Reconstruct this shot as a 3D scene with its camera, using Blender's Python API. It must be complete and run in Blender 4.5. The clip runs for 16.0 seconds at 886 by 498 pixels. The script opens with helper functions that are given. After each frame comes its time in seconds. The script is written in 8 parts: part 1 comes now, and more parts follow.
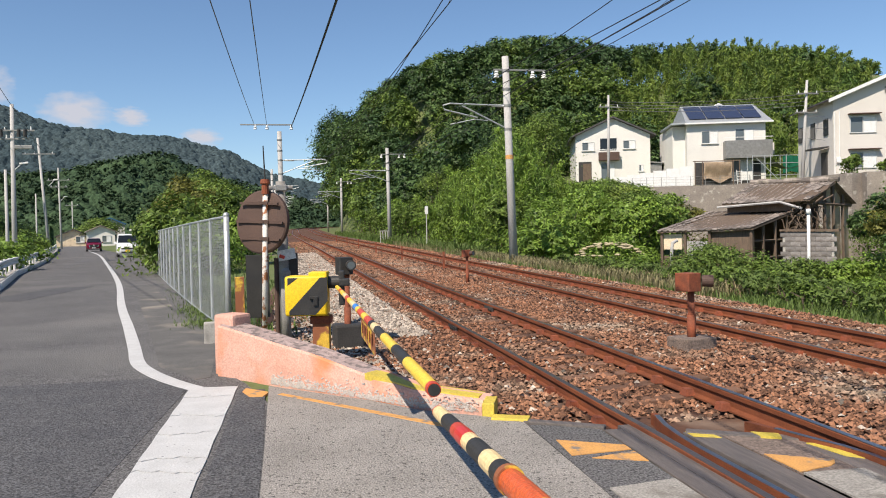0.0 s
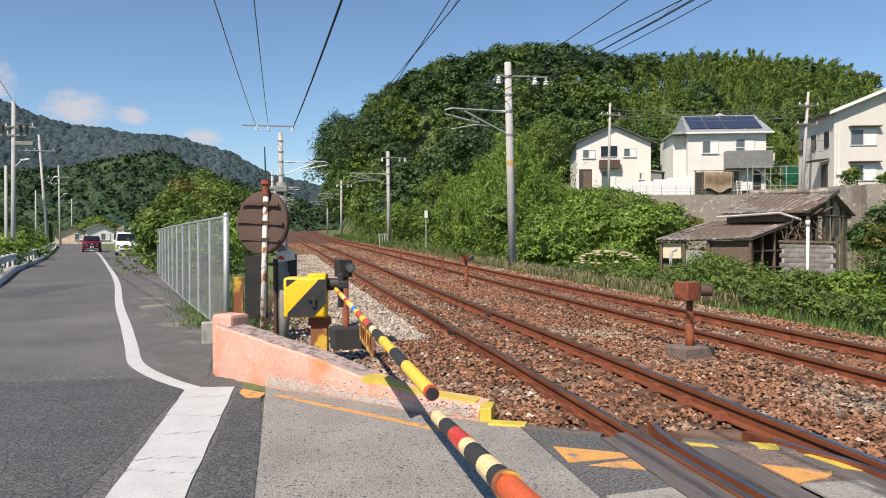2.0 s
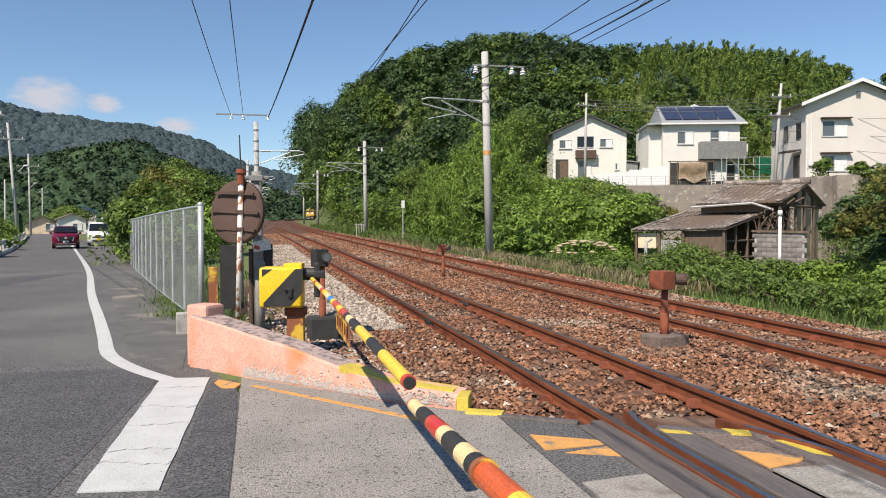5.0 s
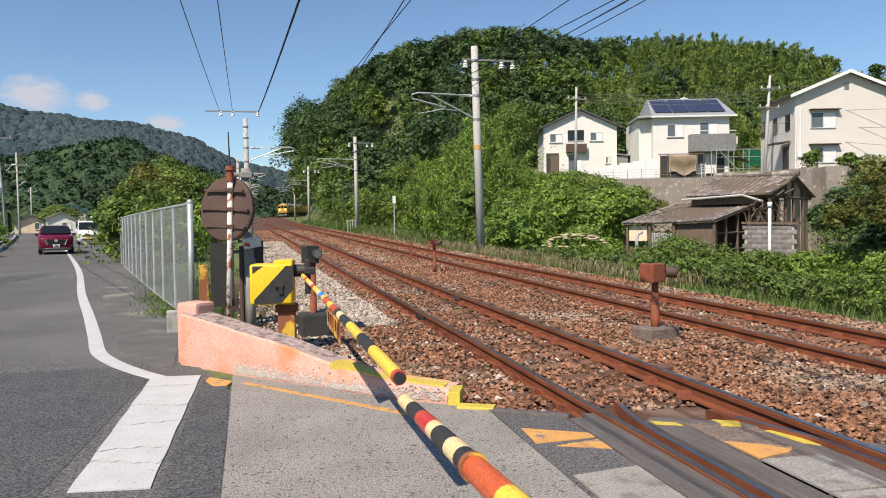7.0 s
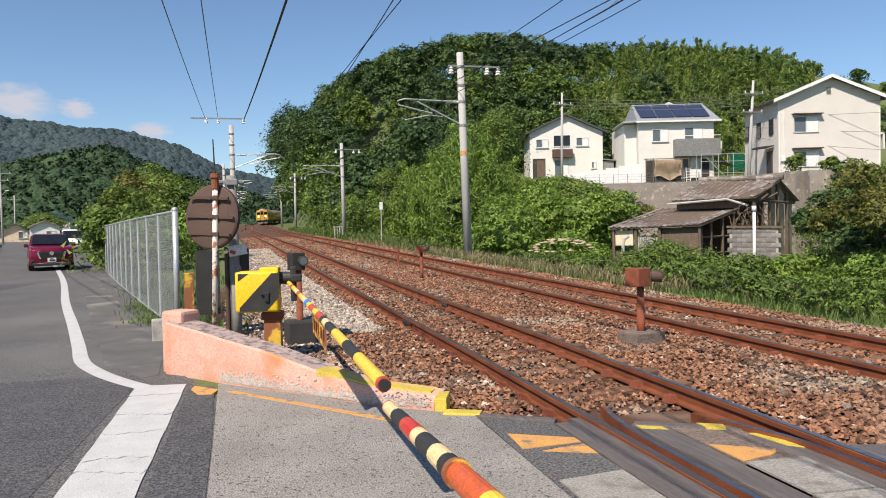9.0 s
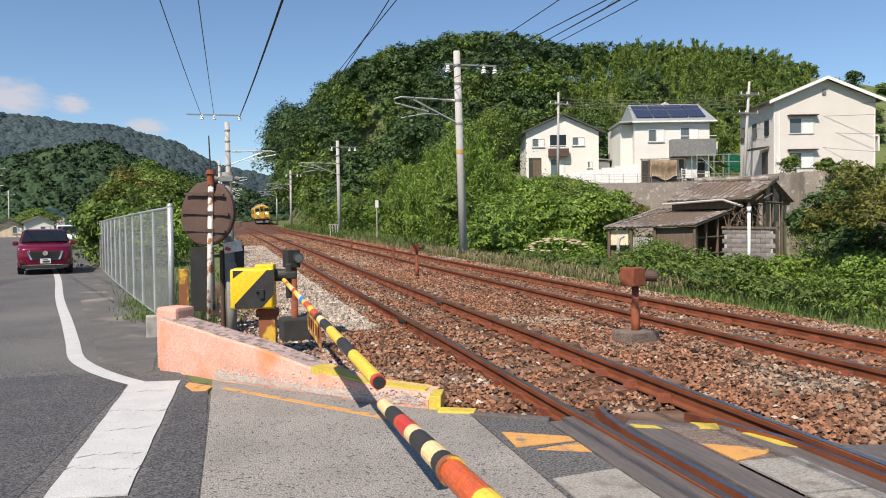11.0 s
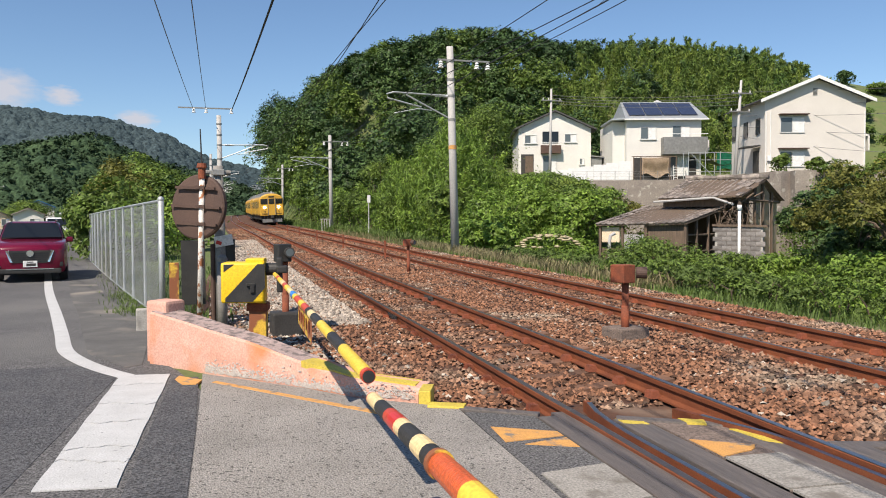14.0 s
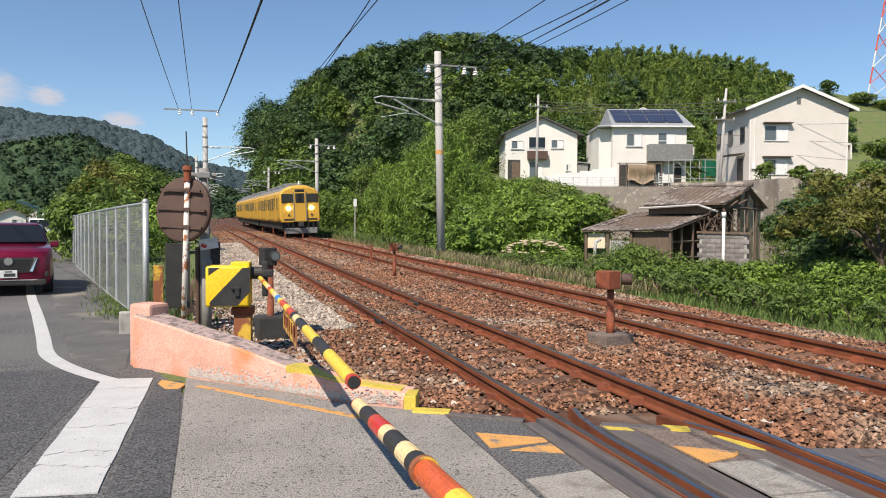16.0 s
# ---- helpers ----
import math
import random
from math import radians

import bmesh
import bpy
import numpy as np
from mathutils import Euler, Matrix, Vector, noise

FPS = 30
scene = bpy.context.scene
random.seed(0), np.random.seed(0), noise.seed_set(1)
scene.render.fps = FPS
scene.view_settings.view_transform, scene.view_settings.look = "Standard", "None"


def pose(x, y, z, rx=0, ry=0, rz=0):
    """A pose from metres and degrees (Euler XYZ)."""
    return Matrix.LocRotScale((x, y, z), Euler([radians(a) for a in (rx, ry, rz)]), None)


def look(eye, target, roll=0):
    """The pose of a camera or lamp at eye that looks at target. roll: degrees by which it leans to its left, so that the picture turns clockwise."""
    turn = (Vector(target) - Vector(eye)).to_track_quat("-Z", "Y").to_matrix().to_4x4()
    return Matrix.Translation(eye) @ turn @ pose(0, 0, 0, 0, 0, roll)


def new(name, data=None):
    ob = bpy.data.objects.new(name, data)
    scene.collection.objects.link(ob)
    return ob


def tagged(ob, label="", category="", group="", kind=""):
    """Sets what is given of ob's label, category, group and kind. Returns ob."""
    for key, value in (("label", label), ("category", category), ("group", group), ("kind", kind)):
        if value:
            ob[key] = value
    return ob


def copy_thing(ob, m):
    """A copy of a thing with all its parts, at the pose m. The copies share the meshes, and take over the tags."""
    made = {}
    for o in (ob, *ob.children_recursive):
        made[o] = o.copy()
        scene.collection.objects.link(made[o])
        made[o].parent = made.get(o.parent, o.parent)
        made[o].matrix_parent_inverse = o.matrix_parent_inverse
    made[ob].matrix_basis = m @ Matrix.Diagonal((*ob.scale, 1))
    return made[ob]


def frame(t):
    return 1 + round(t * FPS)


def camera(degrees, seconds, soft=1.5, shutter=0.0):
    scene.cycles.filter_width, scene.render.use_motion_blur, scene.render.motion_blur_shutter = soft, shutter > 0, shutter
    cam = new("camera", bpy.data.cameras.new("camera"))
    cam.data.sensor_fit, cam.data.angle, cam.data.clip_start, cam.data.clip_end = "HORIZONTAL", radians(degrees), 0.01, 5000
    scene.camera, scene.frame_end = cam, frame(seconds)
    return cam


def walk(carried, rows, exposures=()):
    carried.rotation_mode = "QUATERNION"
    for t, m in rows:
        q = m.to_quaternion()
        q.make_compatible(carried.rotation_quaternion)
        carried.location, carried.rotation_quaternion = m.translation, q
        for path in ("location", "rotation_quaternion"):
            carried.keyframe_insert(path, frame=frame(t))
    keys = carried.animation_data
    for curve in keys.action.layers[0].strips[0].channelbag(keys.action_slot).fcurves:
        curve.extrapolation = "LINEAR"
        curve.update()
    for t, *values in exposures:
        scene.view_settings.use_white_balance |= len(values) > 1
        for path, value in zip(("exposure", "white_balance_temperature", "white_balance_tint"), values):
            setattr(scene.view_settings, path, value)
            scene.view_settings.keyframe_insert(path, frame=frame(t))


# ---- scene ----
cam = camera(61.3, 16.0, soft=1.0)
PATH = [
    (0, (-2.498, 0.005, 1.5), (-2.15, 1.975, 1.462), -1.2),
    (0.5, (-2.489, 0.006, 1.5), (-2.139, 1.975, 1.467), -1.0),
    (1, (-2.496, 0.009, 1.499), (-2.147, 1.978, 1.473), -0.5),
    (1.5, (-2.505, 0.008, 1.499), (-2.156, 1.977, 1.474), -0.2),
    (2, (-2.507, 0.014, 1.496), (-2.156, 1.983, 1.47), -0.1),
    (2.5, (-2.5, 0.013, 1.498), (-2.141, 1.981, 1.468), -0.1),
    (3, (-2.502, 0.017, 1.495), (-2.131, 1.982, 1.458), -0.1),
    (3.5, (-2.502, 0.01, 1.496), (-2.12, 1.972, 1.456), -0.1),
    (4, (-2.505, 0.026, 1.492), (-2.105, 1.986, 1.448), -0.0),
    (6.5, (-2.497, 0.023, 1.488), (-2.073, 1.976, 1.425), -0.4),
    (7, (-2.489, 0.022, 1.489), (-2.057, 1.973, 1.423), -0.7),
    (7.5, (-2.488, 0.02, 1.487), (-2.046, 1.97, 1.426), -0.9),
    (8, (-2.488, 0.008, 1.491), (-2.037, 1.955, 1.435), -1.0),
    (8.5, (-2.479, 0.007, 1.491), (-2.02, 1.953, 1.44), -1.1),
    (9, (-2.473, 0.011, 1.492), (-2.008, 1.956, 1.441), -1.1),
    (11.5, (-2.475, 0.006, 1.489), (-1.995, 1.947, 1.431), -0.5),
    (12, (-2.474, -0.001, 1.491), (-1.993, 1.94, 1.43), -0.3),
    (12.5, (-2.471, -0.006, 1.487), (-1.989, 1.934, 1.423), -0.3),
    (13, (-2.471, -0.011, 1.491), (-1.986, 1.928, 1.424), -0.3),
    (13.5, (-2.474, -0.007, 1.489), (-1.986, 1.931, 1.424), -0.2),
    (14, (-2.472, -0.008, 1.487), (-1.974, 1.928, 1.42), -0.2),
    (14.5, (-2.476, -0.009, 1.489), (-1.967, 1.924, 1.42), -0.0),
    (15, (-2.478, -0.003, 1.486), (-1.96, 1.928, 1.419), 0.1),
    (15.5, (-2.481, -0.009, 1.492), (-1.951, 1.918, 1.432), 0.2),
    (16, (-2.474, -0.006, 1.494), (-1.94, 1.921, 1.439), 0.3),
]
walk(cam, [(t, look(e, a, r)) for t, e, a, r in PATH])

# ---- world, sun, exposure ----
scene.view_settings.exposure = 0.45
SUN_TO = Vector((-0.60, -0.64, 1.0)).normalized()
world = bpy.data.worlds.new("sky")
scene.world = world
world.use_nodes = True
wn = world.node_tree.nodes
sky = wn.new("ShaderNodeTexSky")
sky.sky_type = "NISHITA"
sky.sun_disc = False
sky.sun_elevation = math.asin(SUN_TO.z)
sky.sun_rotation = math.atan2(SUN_TO.x, SUN_TO.y)
sky.air_density, sky.dust_density, sky.ozone_density = 1.0, 0.15, 5.0
world.node_tree.links.new(sky.outputs[0], wn["Background"].inputs["Color"])
wn["Background"].inputs["Strength"].default_value = 0.094
sun = new("sun", bpy.data.lights.new("sun", "SUN"))
sun.data.energy, sun.data.angle, sun.data.color = 4.9, radians(0.5), (1.0, 0.888, 0.765)
sun.matrix_world = look(SUN_TO * 60, (0, 0, 0))

# ---- materials ----
MATS = {}


def mat(name, a, b=None, scale=4.0, rough=0.8, bump=0.3, fine=40.0, metal=0.0, c=None, cscale=0.6, camt=0.5, isle=0.0, rnd=0.0, speck=(0.8, 1.15), spec=0.4, dist=0.01, stretch=(1, 1, 1), trans=0.0, cedge=0.08):
    """Noise-mixed colours a and b, large stains of c, fine relief."""
    m = bpy.data.materials.new(name)
    m.use_nodes = True
    n, l = m.node_tree.nodes, m.node_tree.links
    bs = n["Principled BSDF"]
    bs.inputs["Roughness"].default_value, bs.inputs["Metallic"].default_value = rough, metal
    bs.inputs["Specular IOR Level"].default_value = spec
    co = n.new("ShaderNodeTexCoord")
    mp = n.new("ShaderNodeMapping")
    mp.inputs["Scale"].default_value = stretch
    l.new(co.outputs["Object"], mp.inputs["Vector"])

    def nz(s, detail=5.0):
        t = n.new("ShaderNodeTexNoise")
        t.inputs["Scale"].default_value, t.inputs["Detail"].default_value = s, detail
        l.new(mp.outputs[0], t.inputs["Vector"])
        return t.outputs["Fac"]

    def ramp(x, lo, hi):
        r = n.new("ShaderNodeMapRange")
        r.inputs["From Min"].default_value, r.inputs["From Max"].default_value = lo, hi
        l.new(x, r.inputs["Value"])
        return r.outputs["Result"]

    def mix(f, x, y, mode="MIX"):
        k = n.new("ShaderNodeMix")
        k.data_type, k.blend_type = "RGBA", mode
        for s, v in ((k.inputs["Factor"], f), (k.inputs["A"], x), (k.inputs["B"], y)):
            if hasattr(v, "links"):
                l.new(v, s)
            else:
                s.default_value = v if isinstance(v, float) else (*v, 1)
        return k.outputs["Result"]

    b = b or tuple(v * 0.75 for v in a)
    f1 = nz(scale)
    col = mix(ramp(f1, 0.3, 0.7), a, b)
    f2 = nz(fine, 3.0)
    dk = n.new("ShaderNodeMapRange")
    dk.inputs["From Min"].default_value, dk.inputs["From Max"].default_value = 0.3, 0.7
    dk.inputs["To Min"].default_value, dk.inputs["To Max"].default_value = speck
    l.new(f2, dk.inputs["Value"])
    hs = n.new("ShaderNodeHueSaturation")
    l.new(dk.outputs[0], hs.inputs["Value"])
    l.new(col, hs.inputs["Color"])
    col = hs.outputs["Color"]
    if c:
        col = mix(ramp(nz(cscale, 6.0), camt - cedge, camt + cedge), col, c)
    if isle or rnd:
        src = n.new("ShaderNodeNewGeometry").outputs["Random Per Island"] if isle else n.new("ShaderNodeObjectInfo").outputs["Random"]
        v = n.new("ShaderNodeMapRange")
        k = isle or rnd
        v.inputs["To Min"].default_value, v.inputs["To Max"].default_value = 1 - k, 1 + k
        l.new(src, v.inputs["Value"])
        h2 = n.new("ShaderNodeHueSaturation")
        l.new(v.outputs[0], h2.inputs["Value"])
        l.new(col, h2.inputs["Color"])
        col = h2.outputs["Color"]
    l.new(col, bs.inputs["Base Color"])
    if bump:
        bp = n.new("ShaderNodeBump")
        bp.inputs["Strength"].default_value, bp.inputs["Distance"].default_value = bump, dist
        l.new(f2, bp.inputs["Height"])
        l.new(bp.outputs[0], bs.inputs["Normal"])
    if trans:
        tr = n.new("ShaderNodeBsdfTranslucent")
        l.new(col, tr.inputs["Color"])
        ms = n.new("ShaderNodeMixShader")
        ms.inputs[0].default_value = trans
        l.new(bs.outputs[0], ms.inputs[1])
        l.new(tr.outputs[0], ms.inputs[2])
        l.new(ms.outputs[0], n["Material Output"].inputs["Surface"])
    MATS[name] = m
    return m


def flat(name, col, rough=0.5, metal=0.0, emit=0.0):
    m = bpy.data.materials.new(name)
    m.use_nodes = True
    bs = m.node_tree.nodes["Principled BSDF"]
    bs.inputs["Base Color"].default_value = (*col, 1)
    bs.inputs["Roughness"].default_value, bs.inputs["Metallic"].default_value = rough, metal
    if emit:
        bs.inputs["Emission Color"].default_value, bs.inputs["Emission Strength"].default_value = (*col, 1), emit
    return m


M_ASPHALT = mat("asphalt", (0.112, 0.108, 0.106), (0.085, 0.083, 0.082), 0.7, 0.9, 1.0, 62, c=(0.15, 0.145, 0.137), cscale=0.25, camt=0.62, speck=(0.12, 2.1), dist=0.015)
M_ASPHALT_DARK = mat("dark_asphalt", (0.060, 0.060, 0.063), (0.078, 0.077, 0.078), 2.0, 0.85, 1.0, 62, speck=(0.15, 2.2), dist=0.015)
M_SHOULDER = mat("old_asphalt", (0.13, 0.125, 0.118), (0.09, 0.088, 0.084), 2.5, 0.92, 0.7, 90, c=(0.24, 0.215, 0.18), cscale=0.9, camt=0.6)
M_CONCRETE_SLAB = mat("worn_concrete", (0.33, 0.305, 0.275), (0.25, 0.232, 0.208), 1.6, 0.9, 1.0, 75, c=(0.085, 0.078, 0.070), cscale=38, camt=0.625, cedge=0.02, speck=(0.5, 1.4), dist=0.015)
M_CONCRETE = mat("concrete", (0.42, 0.40, 0.36), (0.34, 0.32, 0.29), 3.0, 0.9, 0.4, 60, c=(0.22, 0.21, 0.19), cscale=3, camt=0.62)
M_POLE = mat("pole_concrete", (0.46, 0.45, 0.43), (0.38, 0.37, 0.35), 2.0, 0.85, 0.2, 50, c=(0.25, 0.24, 0.23), cscale=1.5, camt=0.66, stretch=(1, 1, 0.3))
M_BLOCK_PAVE = mat("worn_paving", (0.36, 0.338, 0.30), (0.28, 0.262, 0.232), 3.5, 0.9, 0.7, 70, c=(0.18, 0.16, 0.135), cscale=4.5, camt=0.60, cedge=0.06, rnd=0.12, speck=(0.65, 1.3))
M_POST = mat("dirty_post_concrete", (0.27, 0.255, 0.235), (0.19, 0.18, 0.165), 4, 0.9, 0.3, 50)
M_WHITE_LINE = mat("road_white", (0.53, 0.53, 0.52), (0.46, 0.46, 0.45), 5, 0.7, 0.3, 90, c=(0.20, 0.20, 0.20), cscale=26, camt=0.70, cedge=0.02)
M_ORANGE = mat("road_orange", (0.62, 0.32, 0.09), (0.52, 0.27, 0.09), 6, 0.8, 0.3, 80, c=(0.2, 0.17, 0.14), cscale=9, camt=0.62, cedge=0.05)
M_YELLOW_PAINT = mat("yellow_paint", (0.60, 0.47, 0.07), (0.5, 0.38, 0.06), 6, 0.6, 0.2, 60, c=(0.25, 0.2, 0.1), cscale=9, camt=0.7)
M_PINK = mat("pink_wall", (0.64, 0.38, 0.30), (0.58, 0.31, 0.23), 3, 0.85, 0.4, 50, c=(0.58, 0.22, 0.10), cscale=1.7, camt=0.60)
M_WALL_TOP = mat("weathered_wall_top", (0.42, 0.32, 0.29), (0.3, 0.23, 0.21), 9, 0.95, 0.8, 45, c=(0.16, 0.13, 0.12), cscale=14, camt=0.55, cedge=0.05)
M_RAIL_SIDE = mat("rust_rail", (0.215, 0.068, 0.028), (0.140, 0.043, 0.020), 3, 0.75, 0.3, 80, spec=0.3)
M_RAIL_TOP = mat("rail_top", (0.20, 0.15, 0.12), (0.16, 0.115, 0.09), 8, 0.32, 0.1, 80, metal=0.75)
M_RAIL_TOP_BRIGHT = mat("polished_rail_top", (0.44, 0.40, 0.40), (0.36, 0.32, 0.32), 6, 0.30, 0.05, 60, metal=1.0)
M_SLEEPER = mat("sleeper_wood", (0.20, 0.105, 0.062), (0.125, 0.066, 0.042), 4, 0.9, 0.6, 30, rnd=0.35, stretch=(0.3, 3, 3))
M_BALLAST = mat("ballast_ground", (0.115, 0.053, 0.030), (0.065, 0.033, 0.022), 9, 0.95, 0.8, 25, c=(0.20, 0.14, 0.10), cscale=1.0, camt=0.64)
M_STONE = mat("ballast_stone", (0.258, 0.124, 0.067), (0.150, 0.074, 0.044), 1.2, 0.9, 0.3, 60, c=(0.24, 0.185, 0.135), cscale=0.5, camt=0.60, isle=0.8)
M_STONE_GREY = mat("grey_ballast_stone", (0.42, 0.36, 0.295), (0.26, 0.22, 0.18), 1.2, 0.92, 0.3, 60, isle=0.55)
M_GRASS_GROUND = mat("grass_ground", (0.095, 0.14, 0.04), (0.13, 0.14, 0.055), 0.6, 0.95, 0.6, 12, c=(0.2, 0.16, 0.1), cscale=0.15, camt=0.70)
M_GALV = mat("galvanised", (0.48, 0.5, 0.5), (0.4, 0.42, 0.42), 5, 0.5, 0.1, 60, metal=0.5)
M_MESH = mat("wire_mesh", (0.40, 0.41, 0.41), (0.33, 0.34, 0.34), 5, 0.5, 0.1, 60, metal=0.4)
M_RUST = mat("rust", (0.29, 0.078, 0.034), (0.15, 0.05, 0.028), 7, 0.85, 0.5, 60)
M_RUST_WHITE = mat("flaking_white_paint", (0.68, 0.65, 0.60), (0.6, 0.56, 0.5), 7, 0.75, 0.4, 60, c=(0.30, 0.12, 0.05), cscale=9, camt=0.54, cedge=0.03)
M_RUST_YELLOW = mat("rusting_yellow_paint", (0.66, 0.42, 0.05), (0.55, 0.34, 0.05), 5, 0.75, 0.4, 60, c=(0.25, 0.09, 0.04), cscale=5, camt=0.47, cedge=0.04)
M_BROWN_METAL = mat("brown_metal", (0.10, 0.06, 0.045), (0.075, 0.045, 0.035), 3, 0.75, 0.2, 60)
M_BLACK = mat("black_paint", (0.025, 0.025, 0.025), (0.04, 0.038, 0.035), 6, 0.55, 0.15, 60)
M_MACHINE_YELLOW = mat("machine_yellow", (0.82, 0.55, 0.02), (0.76, 0.5, 0.02), 3, 0.45, 0.05, 60, c=(0.45, 0.27, 0.05), cscale=5, camt=0.72)
M_ARM_YELLOW = mat("arm_yellow", (0.80, 0.56, 0.06), (0.72, 0.49, 0.05), 8, 0.4, 0.05, 60)
M_ARM_RED = mat("arm_red", (0.55, 0.07, 0.035), (0.48, 0.06, 0.03), 8, 0.4, 0.05, 60)
M_ARM_ORANGE = mat("arm_orange_sleeve", (0.62, 0.12, 0.03), (0.5, 0.09, 0.03), 60, 0.35, 0.4, 90)
M_ARM_CREAM = mat("arm_cream", (0.78, 0.60, 0.32), (0.7, 0.52, 0.25), 8, 0.45, 0.05, 60)
M_ARM_BLUE = flat("arm_blue", (0.03, 0.2, 0.6), 0.4)
M_WHITE = mat("white_paint", (0.75, 0.75, 0.73), (0.66, 0.66, 0.64), 3, 0.6, 0.1, 40)
M_RUBBER = mat("rubber", (0.02, 0.02, 0.02), (0.03, 0.03, 0.03), 9, 0.8, 0.2, 50)
M_PLANK = mat("weathered_plank", (0.165, 0.14, 0.125), (0.10, 0.088, 0.08), 6, 0.55, 0.6, 40, stretch=(6, 0.5, 6), c=(0.09, 0.08, 0.075), cscale=5, camt=0.62)
M_FOLIAGE = mat("foliage", (0.150, 0.215, 0.040), (0.080, 0.135, 0.028), 0.25, 0.55, 0, 3, isle=0.6, trans=0.25, spec=0.25)
M_FOLIAGE_DARK = mat("dark_foliage", (0.088, 0.145, 0.040), (0.022, 0.050, 0.019), 0.14, 0.55, 0, 2, isle=0.65, trans=0.15, spec=0.25)
M_BAMBOO = mat("bamboo_foliage", (0.195, 0.255, 0.046), (0.062, 0.118, 0.027), 0.24, 0.55, 0, 2, isle=0.6, trans=0.25, spec=0.25)
M_BUSH_BRIGHT = mat("bright_leaves", (0.215, 0.315, 0.050), (0.125, 0.210, 0.036), 0.5, 0.5, 0, 4, isle=0.55, trans=0.3, spec=0.3)
M_DRYGRASS = mat("dry_grass", (0.30, 0.25, 0.14), (0.2, 0.19, 0.09), 1.5, 0.85, 0, 6, isle=0.4, trans=0.25)
M_GRASS = mat("grass_blades", (0.13, 0.19, 0.045), (0.09, 0.14, 0.03), 1.2, 0.7, 0, 6, isle=0.4, trans=0.3)
# distance haze is mixed into the far wood's blue-grey base colour
M_FAR_HAZED_FOREST = mat("far_hazed_forest", (0.062, 0.086, 0.090), (0.038, 0.058, 0.066), 0.012, 0.9, 0.6, 0.35, speck=(0.55, 1.35), spec=0.1, dist=0.8)
M_MID_FOREST = mat("mid_forest", (0.058, 0.094, 0.042), (0.028, 0.052, 0.030), 0.035, 0.8, 0.8, 0.9, speck=(0.5, 1.45), spec=0.1, dist=0.5)
M_BARK = mat("bark", (0.12, 0.09, 0.065), (0.08, 0.06, 0.045), 6, 0.9, 0.6, 25, stretch=(3, 3, 0.6))
M_STUCCO = mat("white_stucco", (0.71, 0.69, 0.635), (0.65, 0.63, 0.585), 0.8, 0.9, 0.15, 40)
M_STUCCO_GREY = mat("grey_stucco", (0.64, 0.605, 0.55), (0.585, 0.55, 0.50), 0.6, 0.9, 0.15, 40)
M_ROOF_DARK = mat("dark_roof", (0.075, 0.07, 0.07), (0.055, 0.05, 0.05), 2, 0.7, 0.3, 20)
M_ROOF_OLD = mat("old_tile", (0.27, 0.232, 0.20), (0.155, 0.13, 0.115), 3.5, 0.85, 0.5, 22, c=(0.38, 0.335, 0.275), cscale=2.2, camt=0.60, cedge=0.05, rnd=0.5)
M_SOIL = mat("crossing_soil", (0.205, 0.155, 0.125), (0.14, 0.108, 0.09), 5, 0.95, 0.8, 60, c=(0.09, 0.075, 0.065), cscale=30, camt=0.62, cedge=0.03, speck=(0.5, 1.5))
M_FLAKED = mat("flaked_render", (0.56, 0.50, 0.45), (0.42, 0.37, 0.33), 9, 0.95, 0.5, 60)
M_GLASS = flat("window_glass", (0.10, 0.12, 0.13), 0.06)
M_GLASS_DARK = flat("dark_glass", (0.012, 0.014, 0.016), 0.05)
M_FRAME = flat("window_frame", (0.55, 0.55, 0.53), 0.45)
M_WOOD_OLD = mat("old_wood", (0.17, 0.12, 0.085), (0.10, 0.075, 0.055), 4, 0.9, 0.5, 30, stretch=(4, 4, 0.6))
M_MUD = mat("mud_plaster", (0.72, 0.60, 0.43), (0.62, 0.50, 0.35), 1.5, 0.95, 0.5, 20, c=(0.40, 0.31, 0.21), cscale=1.4, camt=0.66)
M_SOLAR = mat("solar_panel", (0.03, 0.04, 0.075), (0.035, 0.045, 0.085), 4, 0.18, 0, 30)
M_WIRE = flat("wire", (0.02, 0.02, 0.02), 0.6)
M_WIRE_LIGHT = flat("light_wire", (0.12, 0.12, 0.12), 0.6)
M_TRAIN = mat("train_yellow", (0.62, 0.36, 0.05), (0.56, 0.32, 0.045), 1.0, 0.4, 0.02, 30)
# a yellowish reflection is painted into the pane colour
M_TRAIN_PANE = mat("train_pane", (0.36, 0.25, 0.10), (0.22, 0.16, 0.07), 0.8, 0.12, 0, 20)
M_GREY_METAL = mat("grey_metal", (0.28, 0.28, 0.27), (0.2, 0.2, 0.19), 5, 0.55, 0.15, 50, metal=0.3)
M_DARK_METAL = mat("dark_metal", (0.05, 0.047, 0.045), (0.035, 0.033, 0.03), 5, 0.65, 0.2, 50)
M_CAR_RED = flat("car_red", (0.125, 0.004, 0.022), 0.16)
M_CAR_WHITE = flat("car_white", (0.75, 0.76, 0.75), 0.22)
M_CHROME = flat("chrome", (0.7, 0.7, 0.7), 0.15, 1.0)
M_LAMP_ON = flat("train_headlamp", (1.0, 0.93, 0.75), 0.3, 0.0, 12.0)
M_RED_PLASTIC = flat("red_lens", (0.5, 0.03, 0.02), 0.3)


